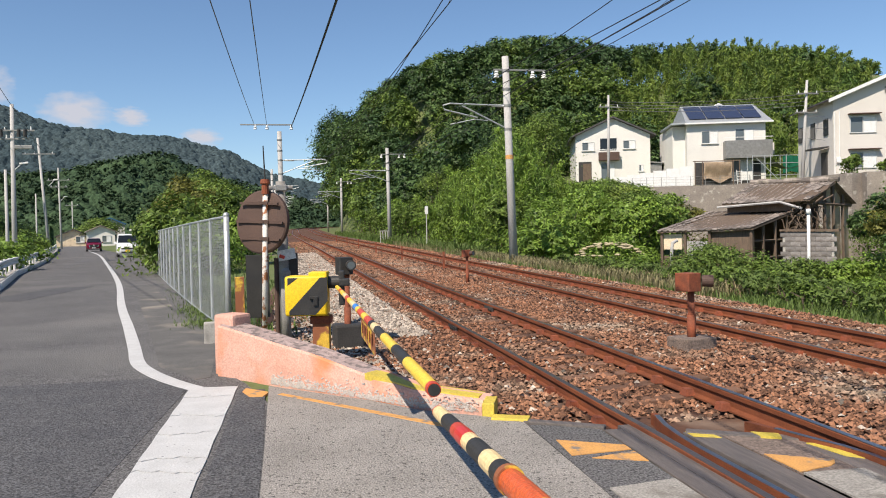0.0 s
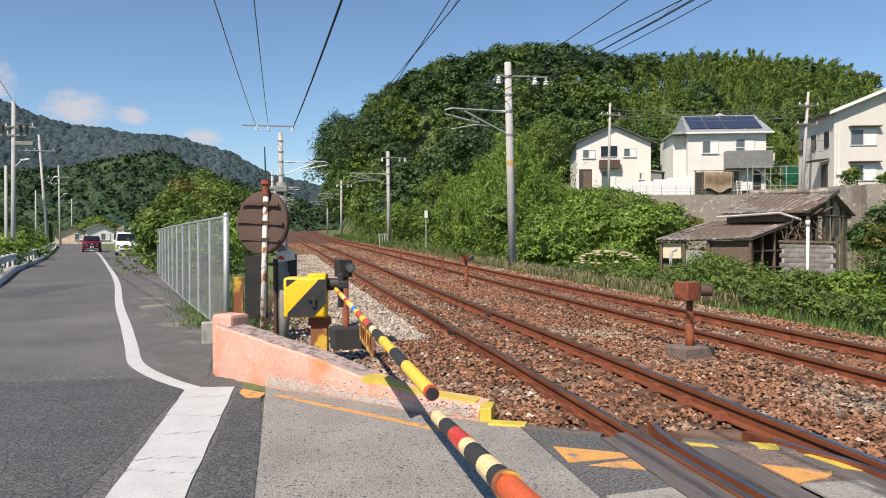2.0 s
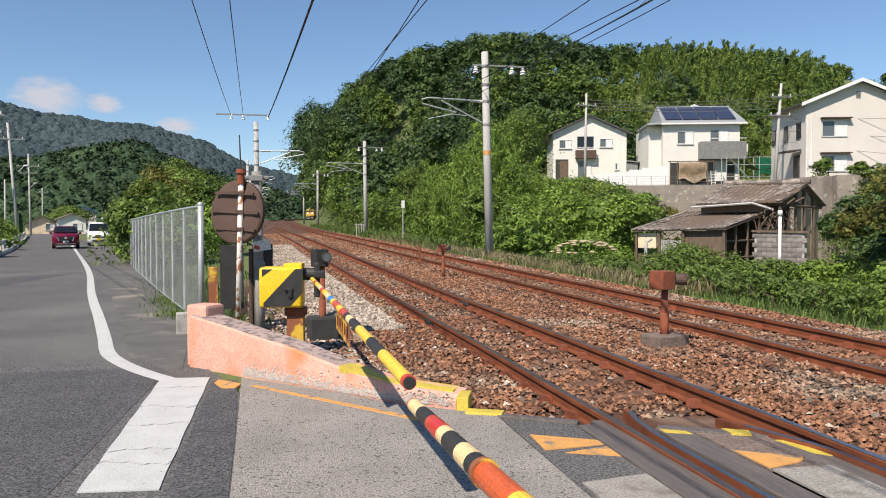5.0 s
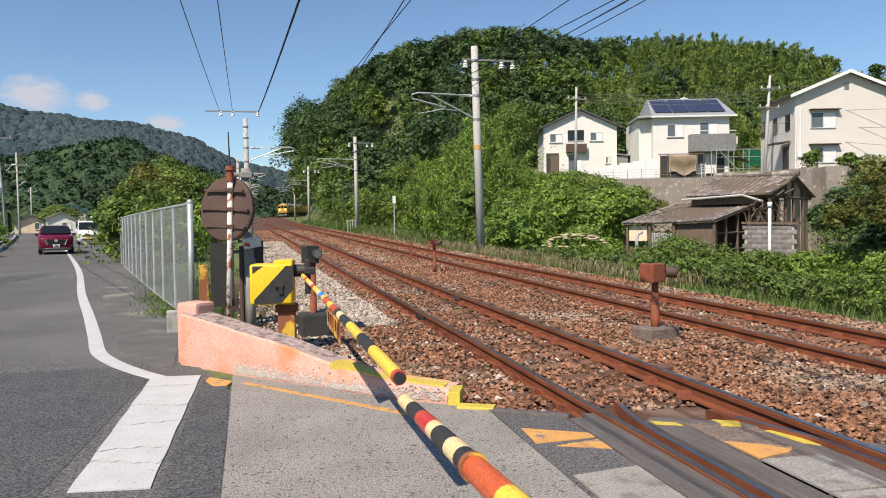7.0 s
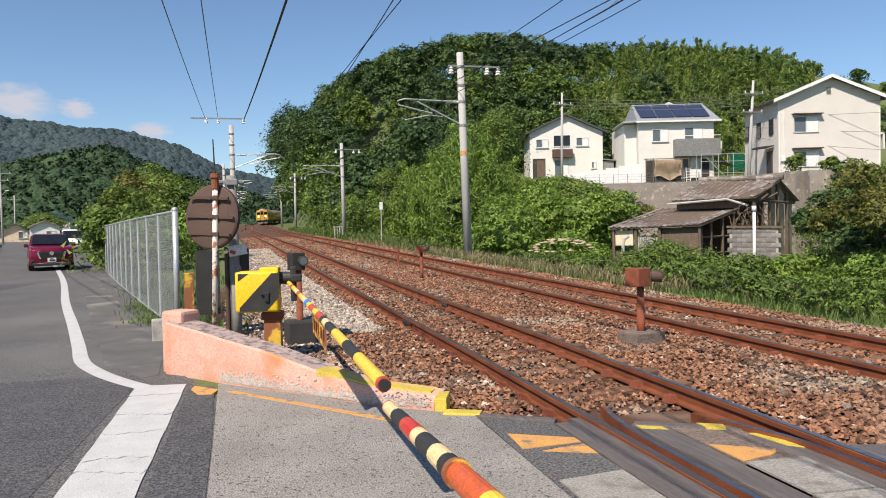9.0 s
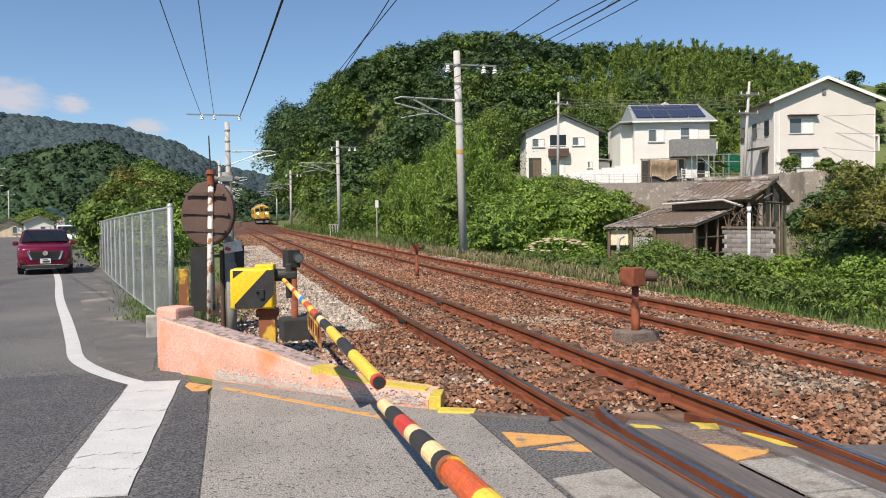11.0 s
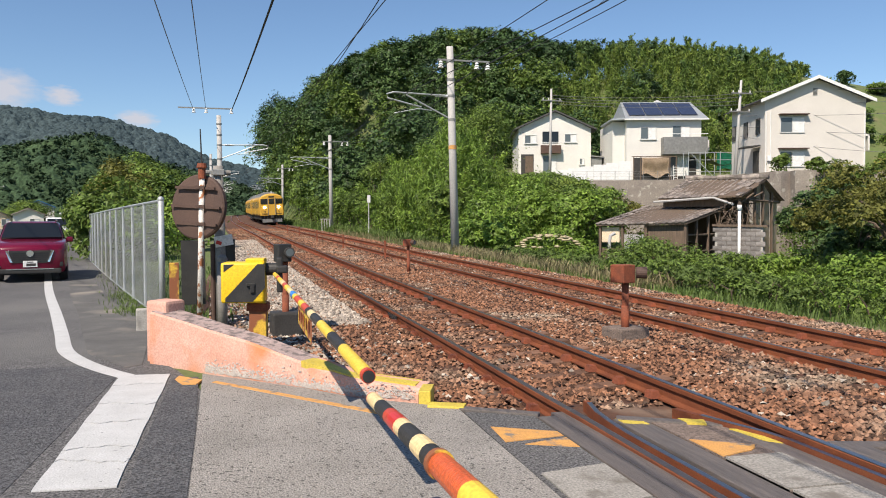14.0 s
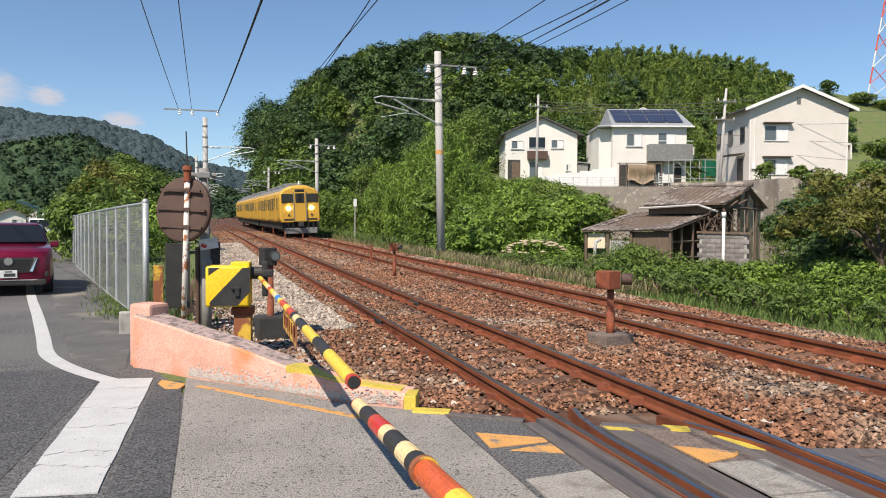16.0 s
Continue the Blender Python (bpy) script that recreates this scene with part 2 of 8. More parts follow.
# ---- mesh helpers ----
def part(name, bm, material, parent=None, label="", smooth=False):
    """Links a bmesh as one mesh object under parent."""
    me = bpy.data.meshes.new(name)
    bmesh.ops.recalc_face_normals(bm, faces=bm.faces)
    if smooth:
        for f in bm.faces:
            f.smooth = True
    bm.to_mesh(me)
    bm.free()
    me.materials.append(material)
    ob = new(name, me)
    if parent:
        ob.parent = parent
    if label:
        ob["label"] = label
    return ob


def empty(name, at=(0, 0, 0), rz=0.0, **tags):
    ob = new(name)
    ob.empty_display_size = 0.2
    ob.matrix_basis = pose(*at, 0, 0, rz)
    return tagged(ob, **tags)


def box(bm, c, s, rz=0.0, rx=0.0, ry=0.0, bevel=0.0):
    m = pose(*c, rx, ry, rz) @ Matrix.Diagonal((*s, 1))
    r = bmesh.ops.create_cube(bm, size=1.0, matrix=m)
    if bevel:
        es = list({e for v in r["verts"] for e in v.link_edges})
        bmesh.ops.bevel(bm, geom=es, offset=bevel, segments=2, affect="EDGES", profile=0.6)
    return bm


def cyl(bm, p, q, r0, r1=None, seg=12):
    p, q = Vector(p), Vector(q)
    d = q - p
    m = Matrix.Translation((p + q) / 2) @ d.to_track_quat("Z", "Y").to_matrix().to_4x4()
    bmesh.ops.create_cone(bm, cap_ends=True, segments=seg, radius1=r0, radius2=r0 if r1 is None else r1, depth=d.length, matrix=m)
    return bm


def ball(bm, c, r, seg=12, sc=(1, 1, 1)):
    bmesh.ops.create_uvsphere(bm, u_segments=seg, v_segments=max(6, seg // 2), radius=r, matrix=Matrix.Translation(c) @ Matrix.Diagonal((*sc, 1)))
    return bm


def prism(bm, poly, lo, hi):
    """An upright prism over a polygon; lo and hi are heights or functions of x, y."""
    fl = lo if callable(lo) else (lambda x, y: lo)
    fh = hi if callable(hi) else (lambda x, y: hi)
    a = [bm.verts.new((x, y, fl(x, y))) for x, y in poly]
    b = [bm.verts.new((x, y, fh(x, y))) for x, y in poly]
    bm.faces.new(a[::-1]), bm.faces.new(b)
    for i in range(len(poly)):
        j = (i + 1) % len(poly)
        bm.faces.new((a[i], a[j], b[j], b[i]))
    return bm


def sweep(bm, pts, profile, close=True):
    """A profile (side, up) carried along points; side is level and square to the way."""
    rings = []
    pts = [Vector(p) for p in pts]
    for i, p in enumerate(pts):
        d = pts[min(i + 1, len(pts) - 1)] - pts[max(i - 1, 0)]
        s = Vector((d.y, -d.x, 0)).normalized()
        rings.append([bm.verts.new(p + s * u + Vector((0, 0, v))) for u, v in profile])
    n = len(profile)
    for a, b in zip(rings, rings[1:]):
        for i in range(n if close else n - 1):
            bm.faces.new((a[i], a[(i + 1) % n], b[(i + 1) % n], b[i]))
    if close:
        bm.faces.new(rings[0]), bm.faces.new(rings[-1][::-1])
    return bm


def tube(bm, pts, r, seg=6):
    pts = [Vector(p) for p in pts]
    rings = []
    for i, p in enumerate(pts):
        d = (pts[min(i + 1, len(pts) - 1)] - pts[max(i - 1, 0)]).normalized()
        q = d.to_track_quat("Z", "Y")
        rings.append([bm.verts.new(p + q @ Vector((r * math.cos(a), r * math.sin(a), 0))) for a in (2 * math.pi * k / seg for k in range(seg))])
    for a, b in zip(rings, rings[1:]):
        for i in range(seg):
            bm.faces.new((a[i], a[(i + 1) % seg], b[(i + 1) % seg], b[i]))
    bm.faces.new(rings[0][::-1]), bm.faces.new(rings[-1])
    return bm


def sag(a, b, drop, n=14):
    a, b = Vector(a), Vector(b)
    return [a.lerp(b, i / n) - Vector((0, 0, 4 * drop * (i / n) * (1 - i / n))) for i in range(n + 1)]


def mesh_np(name, verts, faces, material, parent=None, smooth=False):
    """A mesh from numpy arrays; faces all have the same number of corners."""
    me = bpy.data.meshes.new(name)
    nf, k = faces.shape
    me.vertices.add(len(verts)), me.loops.add(nf * k), me.polygons.add(nf)
    me.vertices.foreach_set("co", np.ascontiguousarray(verts, np.float32).ravel())
    me.loops.foreach_set("vertex_index", faces.astype(np.int32).ravel())
    me.polygons.foreach_set("loop_start", np.arange(0, nf * k, k, dtype=np.int32))
    me.polygons.foreach_set("use_smooth", np.full(nf, smooth))
    me.update(calc_edges=True)
    me.materials.append(material)
    ob = new(name, me)
    if parent:
        ob.parent = parent
    return ob


rng = np.random.default_rng(7)


def leaf_quads(cent, out, size, rg, aspect=0.55, droop=0.0):
    """Pointed leaves at cent, that face roughly along out: three corners each."""
    n = len(cent)
    nrm = out + rg.normal(0, 0.42, (n, 3))
    nrm /= np.linalg.norm(nrm, axis=1)[:, None] + 1e-9
    t = rg.normal(0, 1, (n, 3))
    t[:, 2] -= droop
    t -= nrm * (t * nrm).sum(1)[:, None]
    t /= np.linalg.norm(t, axis=1)[:, None] + 1e-9
    b = np.cross(nrm, t)
    s = (size * rg.uniform(0.6, 1.4, n))[:, None]
    v = np.stack([cent - t * s * 0.8 + b * s * aspect, cent + t * s * 1.1, cent - t * s * 0.8 - b * s * aspect], 1)
    return v.reshape(-1, 3), np.arange(3 * n).reshape(-1, 3)


def crown_points(c, r, n, rg, lumps=9, flat=0.8, twig=11, spread=0.075):
    """Points on twigs that fan out from the lumps of an uneven crown, with the ways out."""
    c, r = np.asarray(c, float), np.asarray(r, float)
    d = rg.normal(0, 1, (lumps, 3))
    d /= np.linalg.norm(d, axis=1)[:, None]
    d[:, 2] = np.abs(d[:, 2]) * 1.1 - 0.35
    lc = c + d * r * rg.uniform(0.35, 0.78, (lumps, 1))
    lr = rg.uniform(0.26, 0.52, lumps)
    m = max(4, n // twig)
    k = rg.integers(0, lumps, m)
    u = rg.normal(0, 1, (m, 3))
    u /= np.linalg.norm(u, axis=1)[:, None]
    u[:, 2] = np.where(u[:, 2] < -0.3, -u[:, 2], u[:, 2])
    rad = rg.uniform(0.86, 1.10, (m, 1))
    tp = lc[k] + u * r * lr[k][:, None] * rad * np.array((1, 1, flat))
    j = rg.integers(0, m, n)
    p = tp[j] + rg.normal(0, 1, (n, 3)) * (r.mean() * spread) * np.array((1, 1, 0.6))
    return p, u[j] + np.array((0, 0, 0.35))


class Leaves:
    """Gathers leaf quads for one object."""

    def __init__(self):
        self.v, self.f, self.n = [], [], 0

    def add(self, v, f):
        self.v.append(v), self.f.append(f + self.n)
        self.n += len(v)

    def crown(self, c, r, n, size, rg, lumps=9, flat=0.8, aspect=0.55, droop=0.0):
        p, u = crown_points(c, r, n, rg, lumps, flat)
        self.add(*leaf_quads(p, u, size, rg, aspect, droop))

    def make(self, name, material, parent=None):
        return mesh_np(name, np.concatenate(self.v), np.concatenate(self.f), material, parent)


# ---- the lie of the land ----
def smooth(t):
    t = max(0.0, min(1.0, t))
    return t * t * (3 - 2 * t)


def lerp_table(tab, v):
    for (a, p), (b, q) in zip(tab, tab[1:]):
        if v <= b:
            return p + (q - p) * max(0.0, (v - a) / (b - a))
    return tab[-1][1]


TRACK_X = [(-60, 0.9), (-5, 0.60), (5, 0.53), (9, 0.41), (14, 0.12), (23, -0.30), (34, -0.74), (50, -1.42), (70, -2.45), (83, -3.1), (100, -3.9), (119, -4.75), (150, -5.4), (185, -6.3), (205, -5.7), (225, -4.2), (245, -1.5), (265, 3.0), (290, 11.0), (320, 24.0), (350, 42.0), (370, 56.0), (400, 80.0), (430, 106.0)]
GRADE = [(-60, 0.0), (3, 0.0), (9, 0.08), (20, 0.27), (34, 0.50), (50, 0.78), (70, 1.12), (104, 1.75), (150, 2.75), (200, 3.9), (260, 5.0), (400, 5.6)]
SPACING = 3.58
ROAD_Z = [(-80, 0.0), (8, 0.0), (25, 0.10), (45, 0.18), (67, 0.33), (92, 0.42), (160, 0.9), (600, 3.0)]


def track_x(y):
    return (lerp_table(TRACK_X, y - 4) + lerp_table(TRACK_X, y) * 2 + lerp_table(TRACK_X, y + 4)) / 4


def grade(y):
    return (lerp_table(GRADE, y - 3) + lerp_table(GRADE, y) * 2 + lerp_table(GRADE, y + 3)) / 4


def road_z(y):
    return lerp_table(ROAD_Z, y)


# the road's right edge and left edge as x over y
ROAD_R = [(-40, 3.0), (3.5, -2.79), (5.5, -2.86), (7.7, -2.95), (8.46, -3.6), (12, -3.76), (13.8, -4.2), (16.5, -4.9), (24.2, -6.75), (33, -8.9), (36, -9.8), (55, -14.2), (70, -18.6), (92, -25.5), (120, -34.5), (200, -60)]
ROAD_L = [(-40, -9.0), (10, -9.0), (18, -10.1), (25.2, -12.0), (34.6, -14.9), (50, -18.9), (66.7, -23.6), (92, -31.0), (120, -39.5), (200, -64)]


def land(x, y):
    """Height of the ground."""
    tx = track_x(y)
    zg = grade(y) - 0.17
    rl, rr = lerp_table(ROAD_L, y), lerp_table(ROAD_R, y)
    zr = road_z(y) - 0.012
    right = tx + SPACING + 2.4
    if x < rl - 0.4:
        k = smooth((rl - 0.4 - x) / 5.0)
        return zr - 1.2 * k * smooth((y - 12) / 20)
    if x <= rr + 0.2:
        return zr
    left = tx - 1.75
    if x < left:
        k = smooth((x - rr - 0.2) / max(0.3, left - rr - 0.2))
        return zr + (zg - zr) * k
    if x <= right:
        return zg
    # right of the tracks: a dip with the old house, then terrace and hill
    e = x - right
    dip = -1.3 * smooth(e / 7.0) * smooth((y - 2) / 12) * (1 - smooth((y - 46) / 20))
    z = zg * (1 - smooth(e / 10.0) * 0.5) + dip
    yb = lerp_table([(0, 68), (22, 64.2), (34.5, 60.6), (37, 49.6), (60, 43), (200, 7)], x)
    back = smooth((y - yb) / 0.8) * smooth((x - 17) / 6)
    terr = 5.15 + max(0.0, y - 62) * 0.12
    z = z * (1 - back) + terr * back
    return max(z, hill(x, y))


def hill(x, y):
    """The wooded hill behind the houses and beside the tracks."""
    foot = track_x(y) + SPACING + 4.5
    a = 5.5 * smooth((x - foot) / 15.0) * smooth((y - 36) / 25.0) * (1 - smooth((x - 17) / 6.0) * (1 - smooth((y - 62) / 4.0)))
    b = smooth((y - 80 + 0.25 * (x - 30)) / 62.0) * smooth((x - foot + 1.5) / 17.0)
    top = lerp_table([(-30, 24), (10, 26), (25, 29), (36, 31), (46, 31), (58, 28.5), (66, 29.5), (82, 30), (98, 29.5), (112, 27), (122, 24), (130, 27), (160, 24), (230, 6)], x)
    h = max(a, top * b * (1 - smooth((y - 222) / 35.0)))
    return h if h > 0.05 else -50


def ridge(x, y):
    """Far mountains beyond the valley's left side."""
    m = 0.0
    d = (y - 620) / 330.0
    crest = lerp_table([(-1200, 150), (-600, 165), (-420, 160), (-351, 156), (-315, 140), (-279, 130), (-238, 127), (-215, 121), (-168, 119), (-143, 115), (-119, 107), (-94, 100), (-69, 85), (-43, 72), (-4, 65), (13, 61), (80, 40), (200, 40), (800, 60)], x)
    m = crest * smooth(d)
    n = (y - 250 - 0.15 * (x + 120)) / 170.0
    c2 = lerp_table([(-900, 30), (-300, 32), (-160, 30), (-124, 31), (-108, 36), (-95, 39), (-79, 42), (-71, 39), (-63, 34), (-44, 27), (-20, 22), (0, 14), (40, 0), (900, 0)], x)
    return max(m, c2 * smooth(n))


def relief(x, y):
    z = land(x, y)
    r = ridge(x, y)
    if r > 0.2:
        z = max(z, r + 4 * noise.noise(Vector((x * 0.02, y * 0.02, 0))) * min(1, r / 20))
    return z


def axis_steps(stops):
    out = []
    for a, b, s in stops:
        out += list(np.arange(a, b, s))
    return out


gx = axis_steps([(-1500, -300, 60), (-300, -100, 15), (-100, -45, 4), (-45, -14, 1.2), (-14, 9, 0.45), (9, 40, 1.0), (40, 110, 3), (110, 300, 12), (300, 1500, 80)]) + [1500]
gy = axis_steps([(-400, -60, 40), (-60, -6, 4), (-6, 34, 0.6), (34, 100, 1.6), (100, 260, 4), (260, 700, 16), (700, 1000, 15), (1000, 2200, 80)]) + [2200]
gv = np.array([(x, y, relief(x, y)) for y in gy for x in gx])
nx = len(gx)
gi = np.array([(j * nx + i, j * nx + i + 1, (j + 1) * nx + i + 1, (j + 1) * nx + i) for j in range(len(gy) - 1) for i in range(nx - 1)])
ground = tagged(mesh_np("ground", gv, gi, M_GRASS_GROUND, smooth=True), "grassy ground rising to wooded hills", "ground", kind="structure")


def strip(name, ys, left, right, height, material, **tags):
    """A band of surface between two lines over y, laid on the ground, with a skirt."""
    bm = bmesh.new()
    rows = []
    for y in ys:
        a, b = left(y), right(y)
        rows.append([bm.verts.new((a + (b - a) * k / 4, y, height(y))) for k in range(5)])
        rows[-1] = [bm.verts.new((a, y, height(y) - 0.15))] + rows[-1] + [bm.verts.new((b, y, height(y) - 0.15))]
    for p, q in zip(rows, rows[1:]):
        for i in range(6):
            bm.faces.new((p[i], p[i + 1], q[i + 1], q[i]))
    return tagged(part(name, bm, material), kind="structure", **tags)


YS = list(np.arange(-40, 60, 1.0)) + list(np.arange(60, 200, 5.0))
road = strip("road", YS, lambda y: lerp_table(ROAD_L, y), lambda y: lerp_table(ROAD_R, y), lambda y: road_z(y) + 0.004, M_ASPHALT, label="worn grey asphalt country road", category="road")
BED = list(np.arange(-40, 110, 1.0)) + list(np.arange(110, 370, 4.0))
bed = strip("track_bed", BED, lambda y: track_x(y) - lerp_table([(-60, 2.0), (6, 2.0), (7, 2.35), (8.5, 3.3), (12, 3.7), (20, 3.4), (32, 2.8), (45, 2.2)], y), lambda y: track_x(y) + SPACING + 2.2, lambda y: grade(y) - 0.135, M_BALLAST, label="rust-brown ballast bed under two tracks", category="track bed")

# ---- tracks ----
RAIL = [(-0.064, -0.153), (0.064, -0.153), (0.064, -0.138), (0.012, -0.122), (0.008, -0.05), (0.031, -0.040), (0.033, -0.004), (0.026, 0.0), (-0.026, 0.0), (-0.033, -0.004), (-0.031, -0.040), (-0.008, -0.05), (-0.012, -0.122), (-0.064, -0.138)]
CANT = 0.05


def rail_line(off, up=0.0, y0=-30, y1=365):
    ys = list(np.arange(y0, 120, 1.0)) + list(np.arange(120, y1, 4.0))
    return [(track_x(y) + off, y, grade(y) + up) for y in ys]


def track(off, name):
    t = empty(name, label="rusty narrow-gauge railway track on timber sleepers", category="railway track", kind="structure")
    for k, (dx, up) in enumerate(((-0.566, 0.0), (0.566, CANT))):
        o = off + dx
        part("rail", sweep(bmesh.new(), rail_line(o, up), RAIL), M_RAIL_SIDE, t, "rust-brown steel rail")
        part("rail_head", sweep(bmesh.new(), rail_line(o, up), [(-0.027, 0.0), (0.027, 0.0), (0.027, 0.0025), (-0.027, 0.0025)]), M_RAIL_TOP, t, "worn running surface")
    bm = bmesh.new()
    box(bm, (0, 0, 0), (2.1, 0.2, 0.14))
    first = part("sleeper", bm, M_SLEEPER, t)
    first.location = (track_x(5.9) + off, 5.9, grade(5.9) - 0.215)
    y = 6.5
    k = 0
    while y < 110:
        s = new("sleeper", first.data)
        s.parent = t
        s.location = (track_x(y) + off, y, grade(y) - 0.215 + CANT / 2)
        s.rotation_euler = (0, -math.atan(CANT / 1.13), 0.025 + 0.02 * math.sin(k * 7.3))
        y += 0.58
        k += 1
    # spikes and clips on the rail feet
    vs, fs, n = [], [], 0
    base = np.array([(-1, -1, 0), (1, -1, 0), (1, 1, 0), (-1, 1, 0), (-0.7, -0.8, 1), (0.7, -0.8, 1), (0.7, 0.8, 1), (-0.7, 0.8, 1)], float)
    cube = np.array([(0, 1, 5, 4), (1, 2, 6, 5), (2, 3, 7, 6), (3, 0, 4, 7), (4, 5, 6, 7)])
    for y in np.arange(5.9, 70, 0.58):
        for dx, up in ((-0.566, 0.0), (0.566, CANT)):
            for sd in (-0.085, 0.085):
                vs.append(base * (0.05, 0.06, 0.065) + (track_x(y) + off + dx + sd, y, grade(y) + up - 0.145))
                fs.append(cube + n)
                n += 8
    tagged(mesh_np("rail_fastening", np.concatenate(vs), np.concatenate(fs), M_RUST, t), kind="stuff")
    return t


track_near = track(0.0, "railway_track_1")
for yj, dx, up in ((11.5, -0.566, 0.0), (13.4, 0.566, CANT)):
    for sd in (-0.03, 0.03):
        bm = bmesh.new()
        box(bm, (track_x(yj) + dx + sd, yj, grade(yj) + up - 0.082), (0.028, 0.56, 0.075), rz=1.6, bevel=0.006)
        for k in (-0.18, -0.06, 0.06, 0.18):
            cyl(bm, (track_x(yj) + dx + sd, yj + k, grade(yj) + up - 0.082), (track_x(yj) + dx + sd * 2.1, yj + k, grade(yj) + up - 0.082), 0.016, seg=6)
        part("fishplate", bm, M_DARK_METAL, track_near, "dark bolted joint plate")
track_far = track(SPACING, "railway_track_2")


def stones(name, n, where, size, material, label):
    """Loose broken stones lying on the bed, as one heap."""
    rg = np.random.default_rng(n)
    base = np.array([(1, 0, 0), (-1, 0, 0), (0, 1, 0), (0, -1, 0), (0.1, 0.1, 0.8)], float)
    tri = np.array([(0, 2, 4), (2, 1, 4), (1, 3, 4), (3, 0, 4)])
    pts = where(n, rg)
    n = len(pts)
    v = base[None] * rg.uniform(0.65, 1.3, (n, 5, 1)) * (size * rg.uniform(0.55, 1.3, (n, 1, 1)))
    a = rg.uniform(0, 6.28, n)
    b = rg.uniform(-0.7, 0.7, n)
    ca, sa, cb, sb = np.cos(a), np.sin(a), np.cos(b), np.sin(b)
    x, y, z = v[..., 0], v[..., 1], v[..., 2]
    y2, z2 = y * cb[:, None] - z * sb[:, None], y * sb[:, None] + z * cb[:, None]
    v = np.stack([x * ca[:, None] - y2 * sa[:, None], x * sa[:, None] + y2 * ca[:, None], z2], -1) + pts[:, None]
    f = tri[None] + (np.arange(n) * 5)[:, None, None]
    return tagged(mesh_np(name, v.reshape(-1, 3), f.reshape(-1, 3), material), label, "ballast", kind="stuff")


def on_bed(y0, y1, x0, x1, power=1.0, heap=0.015):
    def where(n, rg):
        y = y0 + (y1 - y0) * rg.uniform(0, 1, n) ** power
        x = x0 + (x1 - x0) * rg.uniform(0, 1, n)
        tx = np.array([track_x(v) for v in y])
        z = np.array([grade(v) for v in y]) - 0.135 + rg.uniform(-0.012, heap, n)
        r = np.min(np.abs(np.stack([x + 0.566, x - 0.566, x - SPACING + 0.566, x - SPACING - 0.566])), 0)
        ok = (r > 0.10) & ~((x > -0.75) & (x < 0.75) & (y < 5.75)) & ~((x < -0.2) & (y < 5.9))
        ok &= ~((y < 3.5) & (x > 0.8))
        tie = (np.abs((y - 6.5 + 0.29) % 0.58 - 0.29) < 0.105) & ((np.abs(x) < 1.03) | (np.abs(x - SPACING) < 1.03))
        ok &= ~(tie & (rg.uniform(0, 1, n) < 0.78))
        return np.stack([tx + x, y, z], 1)[ok]
    return where


stones("ballast_stones", 118000, on_bed(3.3, 24, -2.0, SPACING + 2.1, 1.5, 0.03), 0.029, M_STONE, "rust-brown broken ballast stones between the rails")
stones("ballast_stones", 3000, on_bed(3.3, 26, -2.0, SPACING + 2.1, 1.4, 0.03), 0.034, M_STONE_GREY, "scattered pale stones in the ballast")
stones("ballast_stones", 34000, on_bed(22, 75, -2.0, SPACING + 2.1, 1.3), 0.055, M_STONE, "rust-brown ballast stones further up the line")

# ---- crossing, road paint and wall ----


def slab(name, poly, hi, lo, material, parent=None, label="", **tags):
    ob = part(name, prism(bmesh.new(), poly, lo, hi), material, parent, label)
    return tagged(ob, label, **tags) if tags else ob


crossing = empty("level_crossing_deck", label="worn concrete and plank deck of the level crossing", category="crossing deck", kind="structure")
APRON = [(-2.95, 7.72), (-2.55, 7.33), (-2.02, 6.80), (-1.62, 6.30), (-1.15, 5.95), (-0.88, 5.68), (-0.86, 2.0), (-0.86, -8), (-2.6, -8), (-2.79, 3.5), (-2.86, 5.5)]
slab("apron", APRON, 0.012, -0.2, M_CONCRETE_SLAB, crossing, "rough grey concrete apron")
slab("asphalt_fill", [(-0.855, 5.62), (-0.37, 5.42), (-0.36, -8), (-0.855, -8)], 0.002, -0.2, M_ASPHALT, crossing, "grey asphalt between apron and rail")
slab("middle_fill", [(0.40, 5.0), (0.86, 4.72), (0.86, -8), (0.40, -8)], 0.008, -0.2, M_SOIL, crossing, "dirty soil-covered asphalt between the rails")
for k in range(20):
    y1 = 4.11 - k * 0.60
    slab("paving_block", [(-0.82, y1 - 0.02), (-0.38, y1 + 0.05), (-0.38, y1 - 0.525), (-0.82, y1 - 0.595)], 0.012, -0.15, M_BLOCK_PAVE, crossing)
    slab("paving_block", [(0.40, y1 - 0.06), (0.80, y1 - 0.07), (0.80, y1 - 0.645), (0.40, y1 - 0.635)], 0.022, -0.15, M_BLOCK_PAVE, crossing)
for x0, x1, y1, hz in ((-0.345, -0.20, 5.35, 0.0), (-0.195, -0.055, 5.45, 0.0), (0.175, 0.385, 5.12, 0.006), (0.79, 0.97, 4.60, 0.012), (1.18, 1.40, 4.05, 0.04), (1.405, 1.62, 3.85, 0.04)):
    bm = bmesh.new()
    box(bm, ((x0 + x1) / 2, (y1 - 8) / 2, hz - 0.07), (x1 - x0, y1 + 8, 0.14), bevel=0.008)
    part("plank", bm, M_PLANK, crossing, "weathered grey timber plank")
